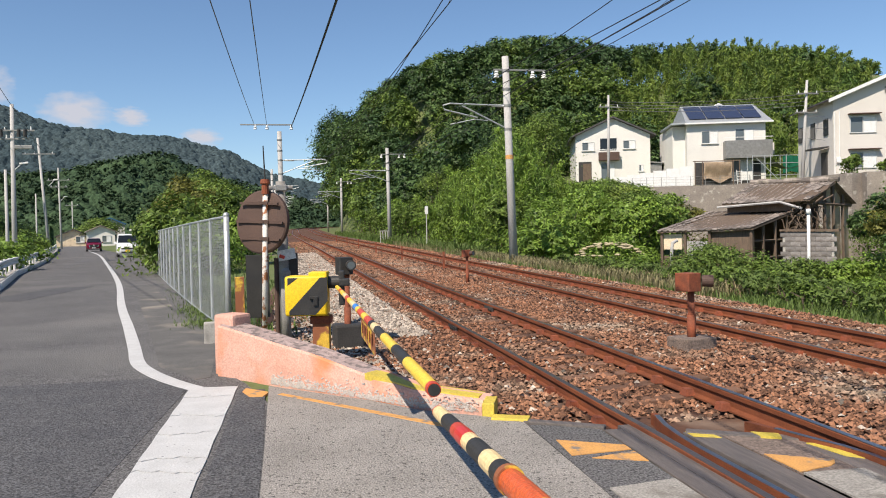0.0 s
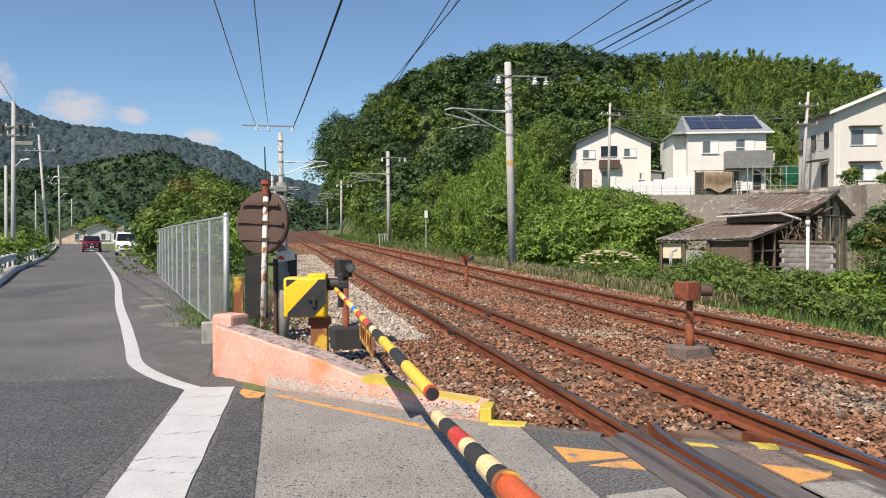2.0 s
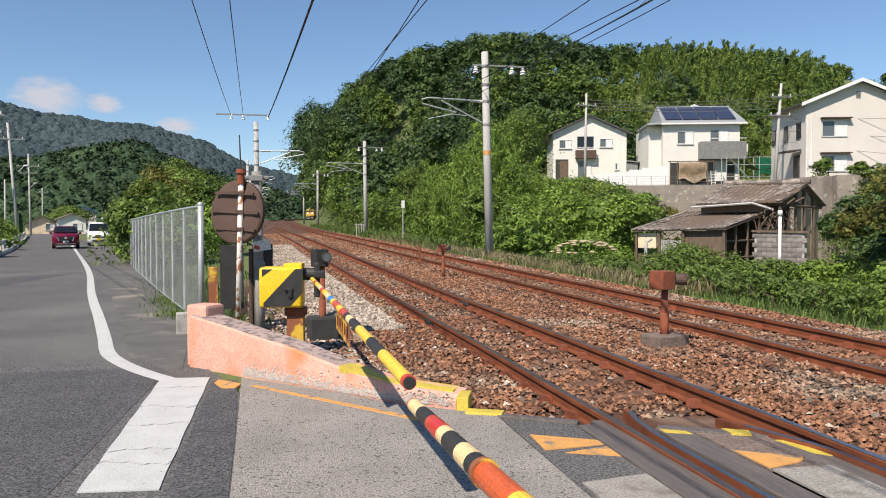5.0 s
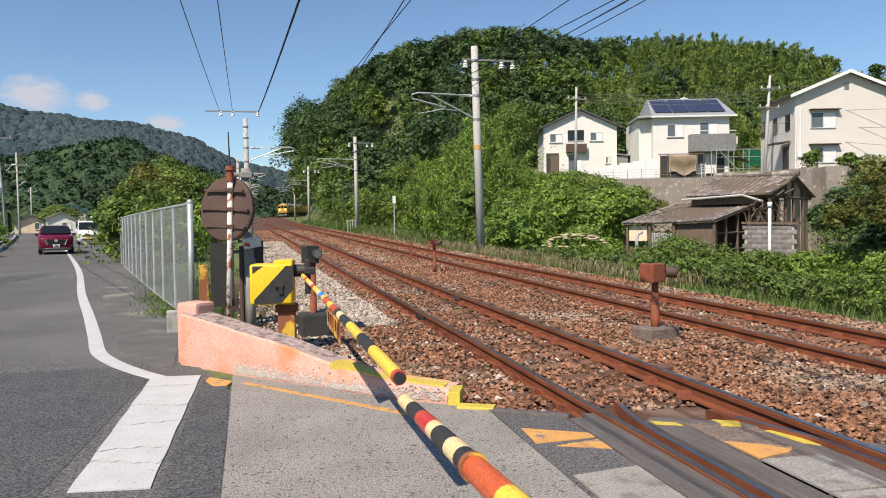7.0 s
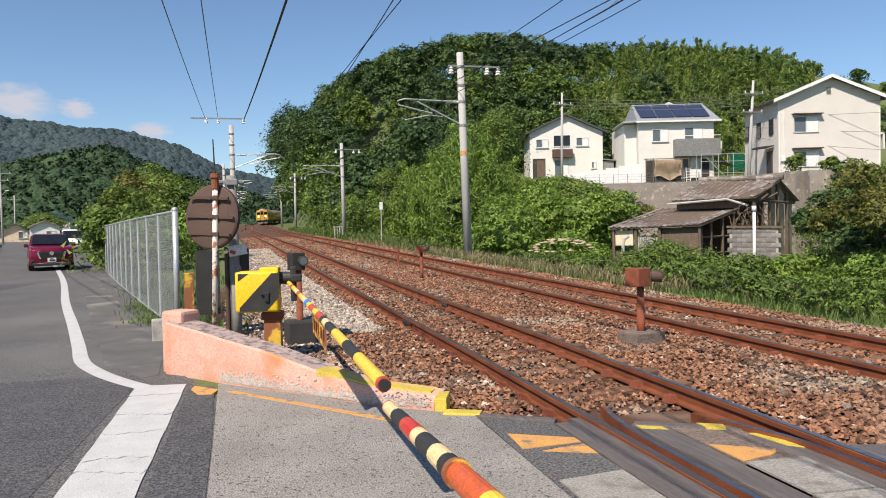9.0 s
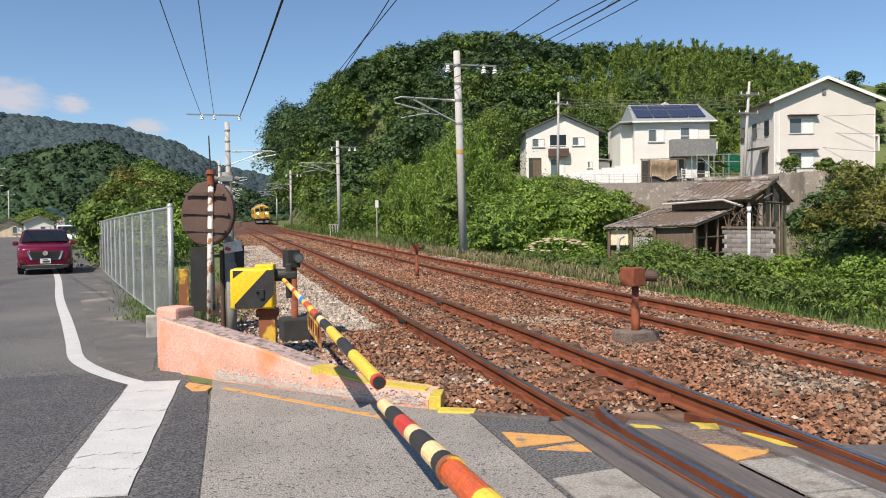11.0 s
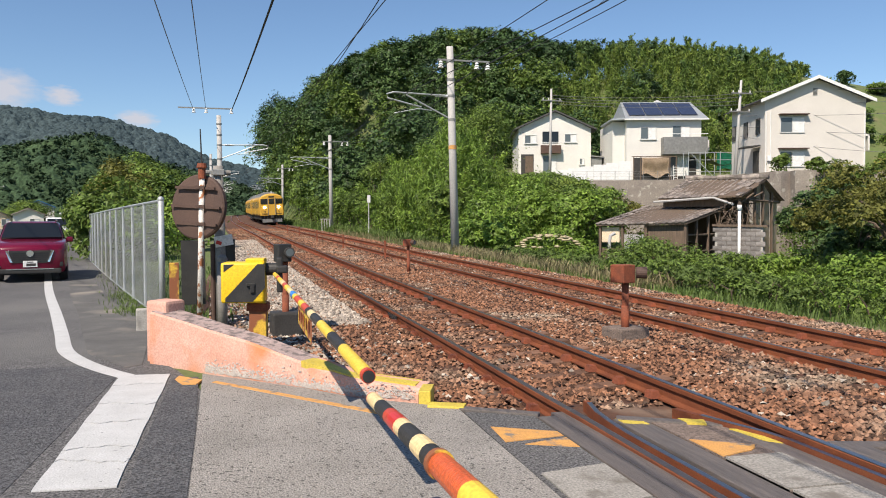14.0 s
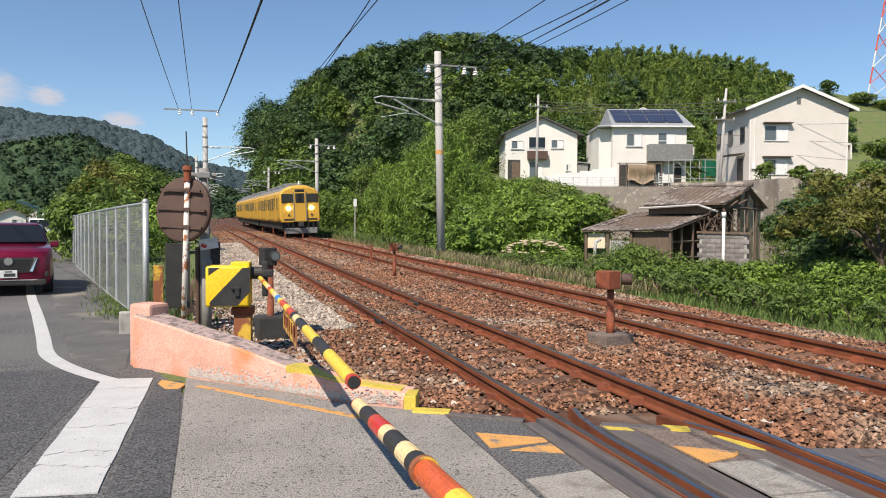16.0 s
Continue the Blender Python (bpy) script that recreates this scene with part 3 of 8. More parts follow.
for pts, up in (([(0.25, 5.75), (0.24, 5.67), (0.17, 5.38), (0.135, 5.09), (0.115, 4.78), (0.115, -8)], 0.0), ([(0.72, 5.16), (0.80, 4.92), (0.88, 4.65), (0.96, 4.42), (1.0, 4.2), (1.0, -8)], 0.045)):
    part("guard_rail", sweep(bmesh.new(), [(x, y, up - 0.004) for x, y in pts], [(-0.025, -0.12), (0.025, -0.12), (0.025, 0), (-0.025, 0)]), M_RAIL_SIDE, crossing, "rusty check rail with flared end")
    part("guard_rail_top", sweep(bmesh.new(), [(x, y, up - 0.003) for x, y in pts[1:]], [(-0.02, 0.0), (0.02, 0.0), (0.02, 0.003), (-0.02, 0.003)]), M_RAIL_TOP_BRIGHT, crossing, "shiny check rail top")
part("polished_rail_top", sweep(bmesh.new(), [(track_x(y) - 0.566, y, 0.003) for y in np.arange(-8, 6.2, 0.6)], [(-0.024, 0.0), (0.024, 0.0), (0.024, 0.002), (-0.024, 0.002)]), M_RAIL_TOP_BRIGHT, crossing, "polished steel running surface")
part("polished_rail_top", sweep(bmesh.new(), [(track_x(y) + 0.566, y, CANT + grade(y) + 0.003) for y in np.arange(-8, 8.2, 0.6)], [(-0.024, 0.0), (0.024, 0.0), (0.024, 0.002), (-0.024, 0.002)]), M_RAIL_TOP_BRIGHT, crossing, "polished steel running surface")
for a, b, w in (((-0.86, 5.72), (-0.32, 5.38), 0.09), ((0.2, 5.12), (0.88, 4.74), 0.10), ((1.25, 4.12), (2.9, 3.62), 0.14), ((3.2, 3.5), (6.4, 3.1), 0.14)):
    bm = bmesh.new()
    d = Vector((b[0] - a[0], b[1] - a[1], 0))
    box(bm, ((a[0] + b[0]) / 2, (a[1] + b[1]) / 2, -0.04), (d.length, w, 0.12), rz=math.degrees(math.atan2(d.y, d.x)), bevel=0.01)
    part("edge_beam", bm, M_PLANK, crossing, "moss-stained timber edge beam")
slab("far_deck", [(1.64, 3.75), (2.98, 3.45), (2.98, -8), (1.64, -8)], 0.045, -0.2, M_ASPHALT, crossing, "asphalt between the tracks")
for poly in ([(-0.79, 5.15), (-0.58, 5.03), (-0.37, 4.91), (-0.37, 4.80), (-0.60, 4.78), (-0.81, 4.76)], [(-0.70, 4.68), (-0.50, 4.73), (-0.37, 4.755), (-0.37, 4.53)], [(0.41, 4.47), (0.60, 4.35), (0.76, 4.25), (0.72, 4.19), (0.66, 4.15), (0.56, 4.13), (0.41, 4.08)]):
    slab("orange_mark", poly, 0.0145 if poly[0][0] > 0 else 0.007, -0.03, M_ORANGE, crossing, "faded orange paint patch")
for poly, z in (([(0.19, 5.11), (0.34, 5.06), (0.36, 4.90), (0.19, 4.98)], 0.0105), ([(0.83, 4.62), (0.93, 4.58), (0.96, 4.22), (0.88, 4.3)], 0.017), ([(0.62, 4.95), (0.78, 4.86), (0.74, 4.76), (0.62, 4.82)], 0.024)):
    slab("yellow_mark", poly, z, -0.03, M_YELLOW_PAINT, crossing, "worn yellow paint")
slab("orange_line", [(-2.84, 7.26), (-2.80, 7.30), (-1.44, 5.70), (-1.50, 5.66)], 0.017, 0.0, M_ORANGE, crossing, "faded orange edge line")

# road surface parts
paint = empty("road_marking", label="white painted edge line and stop line, cracked", category="road marking", kind="structure")
EDGE_LINE = [(-31.0, 103), (-27.0, 90), (-20.8, 69.8), (-13.95, 45.3), (-9.15, 27.6), (-6.75, 17.9), (-5.60, 13.5), (-4.92, 10.85), (-4.70, 9.95), (-4.52, 9.35), (-4.25, 8.75), (-3.95, 8.22), (-3.66, 7.80)]


def ribbon(pts, w, z, sub=6):
    bm = bmesh.new()
    pts = [Vector((x, y, road_z(y) + z)) for x, y in pts]
    fine = []
    for i in range(len(pts) - 1):
        p0, p1, p2, p3 = pts[max(i - 1, 0)], pts[i], pts[i + 1], pts[min(i + 2, len(pts) - 1)]
        for k in range(sub):
            t = k / sub
            fine.append(0.5 * ((2 * p1) + (p2 - p0) * t + (2 * p0 - 5 * p1 + 4 * p2 - p3) * t * t + (3 * p1 - p0 - 3 * p2 + p3) * t ** 3))
    fine.append(pts[-1])
    for p in fine:
        p.z = road_z(p.y) + z
    return sweep(bm, fine, [(-w / 2, -0.02), (w / 2, -0.02), (w / 2, 0), (-w / 2, 0)])


part("edge_line", ribbon(EDGE_LINE, 0.17, 0.011), M_WHITE_LINE, paint, "white edge line")
# the stop line is broken into cracked plates
cuts = [7.86, 7.35, 6.62, 6.05, 5.32, 5.06, 4.53]
CRACK_T = [i / 20 for i in range(1, 20)]


def crack(t, k):
    """A jagged crack across the paint; t runs from the left to the right edge."""
    return 0.05 * math.sin(2.6 * t + k * 2.1) + 0.016 * math.sin(17 * t + k * 3.3) + 0.009 * math.sin(41 * t + k)


for k in range(len(cuts) - 1):
    a, b = cuts[k] - 0.011, cuts[k + 1] + 0.011

    def xl(y):
        return -3.73 + 0.018 * (7.88 - y) + 0.003 * math.sin(y * 9)

    def xr(y):
        return -3.26 + 0.011 * (7.88 - y) + 0.003 * math.sin(y * 7 + 2)
    n = 8
    left = [(xl(a + (b - a) * i / n), a + (b - a) * i / n) for i in range(n + 1)]
    right = [(xr(a + (b - a) * i / n), a + (b - a) * i / n - 0.05) for i in range(n + 1)][::-1]
    mid_b = [(left[-1][0] * (1 - t) + right[0][0] * t, left[-1][1] - 0.05 * t + (crack(t, k) if k < len(cuts) - 2 else 0)) for t in CRACK_T]
    mid_a = [(left[0][0] * (1 - t) + right[-1][0] * t, left[0][1] - 0.05 * t + (crack(t, k - 1) if k else 0)) for t in CRACK_T[::-1]]
    slab("stop_line_plate", left + mid_b + right + mid_a, 0.0125, -0.01, M_WHITE_LINE, paint)
slab("orange_tab", [(-3.17, 7.68), (-2.93, 7.42), (-2.98, 7.22), (-3.10, 7.24), (-3.19, 7.5)], 0.012, -0.01, M_ORANGE, paint, "faded orange paint patch")
slab("dark_patch", [(-6.6, 8.6), (-5.2, 10.6), (-4.75, 9.6), (-4.45, 8.8), (-3.75, 7.85), (-3.78, 6.5), (-3.85, 3.0), (-3.9, -6), (-6.0, -6), (-5.7, 3.0), (-5.8, 5.6)], 0.007, -0.02, M_ASPHALT_DARK, paint, "dark resurfacing patch")
slab("dark_strip", [(-3.22, 7.60), (-2.98, 7.60), (-2.87, 5.5), (-2.80, 3.5), (-2.7, -6), (-3.1, -6), (-3.17, 4.0)], 0.0085, -0.02, M_ASPHALT_DARK, paint, "dark asphalt strip beside the apron")
slab("shoulder", [(-3.60, 8.4), (-3.9, 12.0), (-4.5, 13.8), (-5.35, 16.5), (-7.3, 24.2), (-7.75, 24.2), (-5.95, 16.2), (-5.15, 13.0), (-4.65, 10.8), (-4.3, 9.3), (-3.75, 8.3)], lambda x, y: road_z(y) + 0.0085, -0.05, M_SHOULDER, paint, "gritty paved shoulder")
slab("dark_patch", [(-10.9, 20.2), (-10.3, 24.5), (-9.2, 25), (-9.6, 20.0)], lambda x, y: road_z(y) + 0.0075, -0.05, M_ASPHALT_DARK, paint, "dark resurfacing patch")

# pink wall beside the apron
wall_pink = empty("retaining_wall", label="low sloping wall with peeling pink paint", category="wall", kind="structure")
FRONT = [(-3.53, 8.46), (-3.11, 8.08), (-2.90, 7.80), (-2.53, 7.42), (-2.02, 6.86), (-1.62, 6.40), (-1.12, 6.10)]
TOPS = [0.56, 0.47, 0.43, 0.36, 0.22, 0.14, 0.10]
BACKO = 0.30
bm = bmesh.new()
cols = []
nrm = Vector((0.68, 0.74, 0)).normalized()
for i, ((x, y), h) in enumerate(zip(FRONT, TOPS)):
    w = BACKO * (1.0 - 0.3 * i / 6)
    cols.append([bm.verts.new(q) for q in ((x, y, -0.2), (x, y, h * 0.5), (x + 0.01, y + 0.01, h - 0.02), (x + nrm.x * 0.03, y + nrm.y * 0.03, h), (x + nrm.x * w, y + nrm.y * w, h + 0.02), (x + nrm.x * w, y + nrm.y * w, -0.2))])
for a, b in zip(cols, cols[1:]):
    for i in range(5):
        bm.faces.new((a[i], b[i], b[i + 1], a[i + 1]))
bm.faces.new(cols[0]), bm.faces.new(cols[-1][::-1])
part("wall_body", bm, M_PINK, wall_pink, "peeling pink paint over render")
bm = bmesh.new()
cols = []
for i, ((x, y), h) in enumerate(zip(FRONT, TOPS)):
    w = BACKO * (1.0 - 0.3 * i / 6)
    cols.append([bm.verts.new(q) for q in ((x + nrm.x * 0.035, y + nrm.y * 0.035, h + 0.004), (x + nrm.x * w, y + nrm.y * w, h + 0.024), (x + nrm.x * w, y + nrm.y * w, h - 0.02), (x + nrm.x * 0.035, y + nrm.y * 0.035, h - 0.02))])
for a, b in zip(cols[:5], cols[1:5]):
    for i in range(4):
        bm.faces.new((a[i], b[i], b[(i + 1) % 4], a[(i + 1) % 4]))
bm.faces.new(cols[0]), bm.faces.new(cols[4][::-1])
part("wall_top", bm, M_WALL_TOP, wall_pink, "weathered stained coping")
bm = bmesh.new()
box(bm, (-3.38, 8.64, 0.25), (0.30, 0.28, 0.84), rz=-40, bevel=0.035)
part("end_post", bm, M_PINK, wall_pink, "stubby pink end block")
bm = bmesh.new()
sweep(bm, [(-2.00, 6.93, 0.235), (-1.60, 6.53, 0.155), (-1.10, 6.22, 0.115)], [(-0.14, -0.05), (0.055, -0.05), (0.055, 0.008), (-0.14, 0.008)])
part("yellow_coping", bm, M_YELLOW_PAINT, wall_pink, "yellow-painted coping")
bm = bmesh.new()
box(bm, (-1.06, 6.05, 0.05), (0.1, 0.28, 0.14), rz=-20, bevel=0.01)
box(bm, (-0.95, 5.80, 0.0), (0.30, 0.14, 0.06), rz=-25, bevel=0.01)
part("yellow_step", bm, M_YELLOW_PAINT, wall_pink, "worn yellow kerb end")
bm = bmesh.new()
rg = np.random.default_rng(3)
for k in range(1100):
    t = rg.uniform(1.9, 5.95)
    i = int(t)
    f = t - i
    x, y = (FRONT[i][j] * (1 - f) + FRONT[i + 1][j] * f for j in (0, 1))
    s = rg.uniform(0.004, 0.014)
    box(bm, (x - nrm.x * 0.002, y - nrm.y * 0.002, abs(rg.normal(0, 0.045)) + 0.01), (s * 2.4, 0.007, s), rz=-42 + rg.uniform(-5, 5), ry=rg.uniform(-40, 40))
part("bare_render", bm, M_FLAKED, wall_pink, "crumbling bare render along the foot")["kind"] = "stuff"


# ---- barrier machine and arms ----
def stripes(bm_by, a, b, r0, r1, bands, seg=16):
    """A tapered tube in coloured bands from a to b; bands are (end fraction, key)."""
    a, b = Vector(a), Vector(b)
    f0 = 0.0
    for f1, key in bands:
        p, q = a.lerp(b, f0), a.lerp(b, f1)
        bm = bmesh.new()
        cyl(bm, p, q, r0 + (r1 - r0) * f0, r0 + (r1 - r0) * f1, seg)
        bm_by.append((bm, key))
        f0 = f1


BAND = {"y": (M_ARM_YELLOW, "yellow band"), "k": (M_BLACK, "black band"), "r": (M_ARM_RED, "dark red band"), "c": (M_ARM_CREAM, "cream reflective band"), "b": (M_ARM_BLUE, "blue band"), "o": (M_ARM_ORANGE, "orange-red sleeve")}
A0, A1 = Vector((-2.20, 9.05, 0.90)), Vector((-1.916, 3.64, 0.735))


def barrier_arm(name, label, a, b, r0, r1, bands):
    t = empty(name, label=label, category="crossing gate")
    out = []
    stripes(out, a, b, r0, r1, bands)
    for bm, key in out:
        part("band", bm, BAND[key][0], t, BAND[key][1], smooth=False)
    return t


machine = empty("barrier_machine", (-2.33, 9.25, 0), label="yellow and black crossing barrier machine on a rusty post", category="barrier machine")
bm = bmesh.new()
box(bm, (-0.22, 0, 0.80), (0.50, 0.34, 0.48), rz=-8, bevel=0.03)
part("housing", bm, M_MACHINE_YELLOW, machine, "yellow sheet-metal housing", True)
bm = bmesh.new()
box(bm, (-0.08, 0.0, 1.05), (0.22, 0.26, 0.07), rz=-8, bevel=0.015)
part("top_cap", bm, M_MACHINE_YELLOW, machine, "yellow top cover")
for poly in ([(-0.44, 0.575), (-0.13, 0.575), (0.015, 0.74), (0.015, 1.02), (-0.07, 1.02), (-0.44, 0.62)], [(-0.455, 0.93), (-0.33, 1.02), (-0.455, 1.02)]):
    bm = bmesh.new()
    vs = [bm.verts.new((x, -0.168 - 0.1405 * (x + 0.22), z)) for x, z in poly]
    f = bm.faces.new(vs)
    r = bmesh.ops.extrude_face_region(bm, geom=[f])
    bmesh.ops.translate(bm, verts=[v for v in r["geom"] if isinstance(v, bmesh.types.BMVert)], vec=(0, -0.006, 0))
    part("black_stripe", bm, M_BLACK, machine, "black warning stripe")
bm = bmesh.new()
box(bm, (-0.15, -0.195, 0.78), (0.10, 0.03, 0.03), bevel=0.005)
box(bm, (-0.13, -0.195, 0.73), (0.05, 0.03, 0.09), bevel=0.005)
part("latch", bm, M_BLACK, machine, "black latch")
bm = bmesh.new()
box(bm, (-0.06, 0.02, 0.28), (0.20, 0.20, 0.56), rz=-8, bevel=0.01)
part("pedestal", bm, M_RUST_YELLOW, machine, "rusty yellow and black pedestal")
bm = bmesh.new()
box(bm, (-0.06, 0.02, 0.50), (0.25, 0.24, 0.09), rz=-8, bevel=0.01)
part("flange", bm, M_RUST, machine, "rusty mounting flange")
bm = bmesh.new()
cyl(bm, (0.02, 0.0, 0.95), (0.17, -0.02, 0.95), 0.075, seg=16)
box(bm, (0.19, -0.06, 0.88), (0.07, 0.11, 0.42), bevel=0.02)
box(bm, (0.22, -0.10, 0.95), (0.13, 0.12, 0.09), bevel=0.02)
part("arm_clamp", bm, M_BLACK, machine, "black arm clamp with counterweight bolts")
arm_far = barrier_arm("crossing_gate", "lowered barrier arm banded yellow, black and red", A0, A1, 0.024, 0.037, [(0.08, "y"), (0.11, "r"), (0.17, "y"), (0.22, "c"), (0.26, "r"), (0.31, "y"), (0.36, "c"), (0.40, "b"), (0.43, "y"), (0.485, "r"), (0.525, "y"), (0.575, "r"), (0.60, "k"), (0.635, "c"), (0.70, "k"), (0.79, "y"), (0.87, "k"), (0.992, "y"), (1.0, "r")])
bm = bmesh.new()
d = (A1 - A0).normalized()
# disc over the capped end paints the hollow's shade
cyl(bm, A1 + d * 0.001, A1 + d * 0.004, 0.031, seg=16)
part("open_end", bm, M_RUBBER, arm_far, "black disc painted as the shade in the tube mouth")
bm = bmesh.new()
m0 = A0.lerp(A1, 0.44)
m1 = A0.lerp(A1, 0.60)
for p, q in ((m0, m1),):
    vs = [bm.verts.new(v) for v in (p - Vector((0, 0, 0.04)), q - Vector((0, 0, 0.04)), q - Vector((0, 0.02, 0.23)), p - Vector((0, 0.04, 0.21)))]
    f = bm.faces.new(vs)
    r = bmesh.ops.extrude_face_region(bm, geom=[f])
    bmesh.ops.translate(bm, verts=[v for v in r["geom"] if isinstance(v, bmesh.types.BMVert)], vec=(0.006, 0, 0))
plate = part("hanging_plate", bm, M_RUST_YELLOW, arm_far, "faded yellow plate hung under the arm")
for k in range(5):
    p = m0.lerp(m1, 0.14 + 0.18 * k)
    part("writing_bar", box(bmesh.new(), p + Vector((-0.006, -0.015, -0.12)), (0.006, 0.06, 0.09), rz=-3), M_RUST, plate, "dark bar of faded writing")
B0, B1 = Vector((-1.93, 3.43, 0.675)), Vector((-1.83, 1.15, 0.73))
arm_near = barrier_arm("crossing_gate", "thick barrier arm with an orange-red sleeve", B0, B1, 0.031, 0.055, [(0.005, "r"), (0.085, "c"), (0.165, "k"), (0.205, "r"), (0.245, "r"), (0.29, "c"), (0.37, "k"), (0.43, "c"), (0.47, "k"), (0.62, "o"), (0.80, "y"), (1.0, "k")])
part("band", cyl(bmesh.new(), B1, (-1.80, -2.0, 0.80), 0.055, 0.07, 16), M_ARM_YELLOW, arm_near, "yellow band")
copy_thing(machine, pose(-1.60, -2.15, -0.10, 0, 0, 180))
bm = bmesh.new()
d = (B1 - B0).normalized()
p = B0.lerp(B1, 0.475)
cyl(bm, p - d * 0.012, p + d * 0.02, 0.050, 0.050, 20)
part("collar", bm, M_RUST_YELLOW, arm_near, "worn metal collar")
bm = bmesh.new()
cyl(bm, B0.lerp(B1, 0.20), B0.lerp(B1, 0.25), 0.0372, 0.0384, 16)
part("reflector", bm, M_RED_PLASTIC, arm_near, "red reflective tape edged in white")
bm = bmesh.new()
box(bm, (-1.815, 1.55, 0.52), (0.05, 0.4, 0.30), rz=-3, bevel=0.01)
part("hanging_plate", bm, M_ARM_YELLOW, arm_near, "yellow plate under the arm")


# ---- signals, posts, mirror ----
def dwarf_signal(name, x, y, z, h, box_h, label, head_mat, lens_dir, block=True, s=1.0):
    t = empty(name, (x, y, z), label=label, category="signal")
    bm = bmesh.new()
    cyl(bm, (0, 0, 0), (0, 0, h), 0.045 * s, seg=12)
    cyl(bm, (0, 0, 0), (0, 0, h * 0.55), 0.055 * s, seg=12)
    cyl(bm, (0, 0, 0), (0, 0, 0.02), 0.11 * s, seg=12)
    part("post", bm, M_RUST, t, "rusty tubular post", True)
    bm = bmesh.new()
    box(bm, (-0.04 * s, 0.0, h + box_h / 2), (0.22 * s, 0.24 * s, box_h), rz=18, bevel=0.012)
    part("lamp_box", bm, head_mat, t, "rusty lamp box")
    bm = bmesh.new()
    d = Vector(lens_dir).normalized()
    c = Vector((0.04 * s, 0, h + box_h * 0.55))
    cyl(bm, c + d * 0.1 * s, c + d * 0.24 * s, 0.075 * s, 0.08 * s, 16)
    part("hood", bm, M_DARK_METAL if head_mat is M_BLACK else M_BROWN_METAL, t, "dark lens hood")
    bm = bmesh.new()
    cyl(bm, c + d * 0.235 * s, c + d * 0.242 * s, 0.06 * s, seg=16)
    part("lens", bm, M_GLASS, t, "dull lens")
    if block:
        bm = bmesh.new()
        box(bm, (0, 0, -0.02), (0.48 * s, 0.4 * s, 0.22), rz=12, bevel=0.02)
        part("concrete_foot", bm, M_SOIL, t, "cracked dirty concrete footing")
    return t


dwarf_signal("dwarf_signal", 2.35, 9.0, 0.02, 0.68, 0.24, "rusty low signal lamp on a post between the tracks", M_RUST, (1, -0.45, 0))
dwarf_signal("dwarf_signal", 1.78, 20.4, grade(20.4) - 0.15, 0.74, 0.20, "small rusty signal lamp on a short post", M_RUST, (0.6, -0.8, 0), False, 0.8)
dwarf_signal("dwarf_signal", -2.02, 10.4, -0.02, 1.0, 0.24, "dark lamp on a rusty post beside the barrier", M_BLACK, (0.1, -1, 0), False, 0.85)
bm = bmesh.new()
box(bm, (-2.02, 10.4, 0.10), (0.40, 0.36, 0.40), rz=6, bevel=0.03)
tagged(part("lamp_pedestal", bm, M_DARK_METAL), "dark tarred pedestal block under a lamp post", "pedestal")

mirror = empty("road_mirror", (-3.17, 10.77, 0), label="round brown-backed traffic mirror on a flaking white pole", category="mirror")
bm = bmesh.new()
cyl(bm, (-0.0, 0, 0), (0.06, 0.02, 2.12), 0.038, 0.038, 14)
part("pole", bm, M_RUST_WHITE, mirror, "white paint flaking off a rusty pole", True)
bm = bmesh.new()
m = pose(-0.01, 0.12, 1.735, 86, 0, -36)
prof = [(0.435, -0.07), (0.452, -0.06), (0.452, -0.005), (0.43, 0.012), (0.3, 0.03), (0.1, 0.035), (0.0, 0.035)]
rings = []
for r, z in prof[:-1]:
    rings.append([bm.verts.new(m @ Vector((r * math.cos(a), r * math.sin(a), z))) for a in (2 * math.pi * k / 40 for k in range(40))])
for a, b in zip(rings, rings[1:]):
    for i in range(40):
        bm.faces.new((a[i], a[(i + 1) % 40], b[(i + 1) % 40], b[i]))
bm.faces.new(rings[-1]), bm.faces.new(rings[0][::-1])
disc = part("disc", bm, M_BROWN_METAL, mirror, "brown sheet-metal back", False)
bm = bmesh.new()
for dz in (-0.24, 0.0, 0.26):
    w = 0.84 * math.sqrt(1 - (dz / 0.452) ** 2) - 0.02
    box(bm, (-0.035, 0.075, 1.735 + dz), (w, 0.03, 0.035), rz=-36, ry=3)
    box(bm, (0.03, -0.02, 1.735 + dz), (0.13, 0.02, 0.05), rz=-20)
    box(bm, (0.02, 0.02, 1.735 + dz), (0.05, 0.10, 0.03), rz=-20)
part("bracket", bm, M_BROWN_METAL, disc, "brown cross bars and clamps")
bm = bmesh.new()
cyl(bm, (0.06, 0.02, 2.12), (0.06, 0.02, 2.30), 0.05, 0.05, 12)
cyl(bm, (0.06, 0.02, 2.27), (0.06, 0.02, 2.33), 0.07, 0.06, 12)
part("pole_top", bm, M_RUST, mirror, "rusty pole top")
bm = bmesh.new()
cyl(bm, (0.06, 0.02, 2.30), (0.045, 0.02, 2.80), 0.012, 0.008, 8)
part("spike", bm, M_BLACK, mirror, "thin black rod")

board = empty("notice_board", (-3.02, 11.6, 0), label="black sign boards seen from behind on a brown post", category="sign")
bm = bmesh.new()
box(bm, (-0.28, 0.03, 0.78), (0.34, 0.03, 0.95), bevel=0.005)
box(bm, (0.17, 0.03, 0.84), (0.30, 0.03, 0.86), bevel=0.005)
part("panel", bm, M_BLACK, board, "black panel back")
bm = bmesh.new()
cyl(bm, (0.0, 0, -0.05), (0.0, 0, 1.2), 0.035, seg=10)
part("post", bm, M_BROWN_METAL, board, "brown post")
bm = bmesh.new()
box(bm, (0.16, -0.05, 1.25), (0.26, 0.02, 0.16), ry=-10)
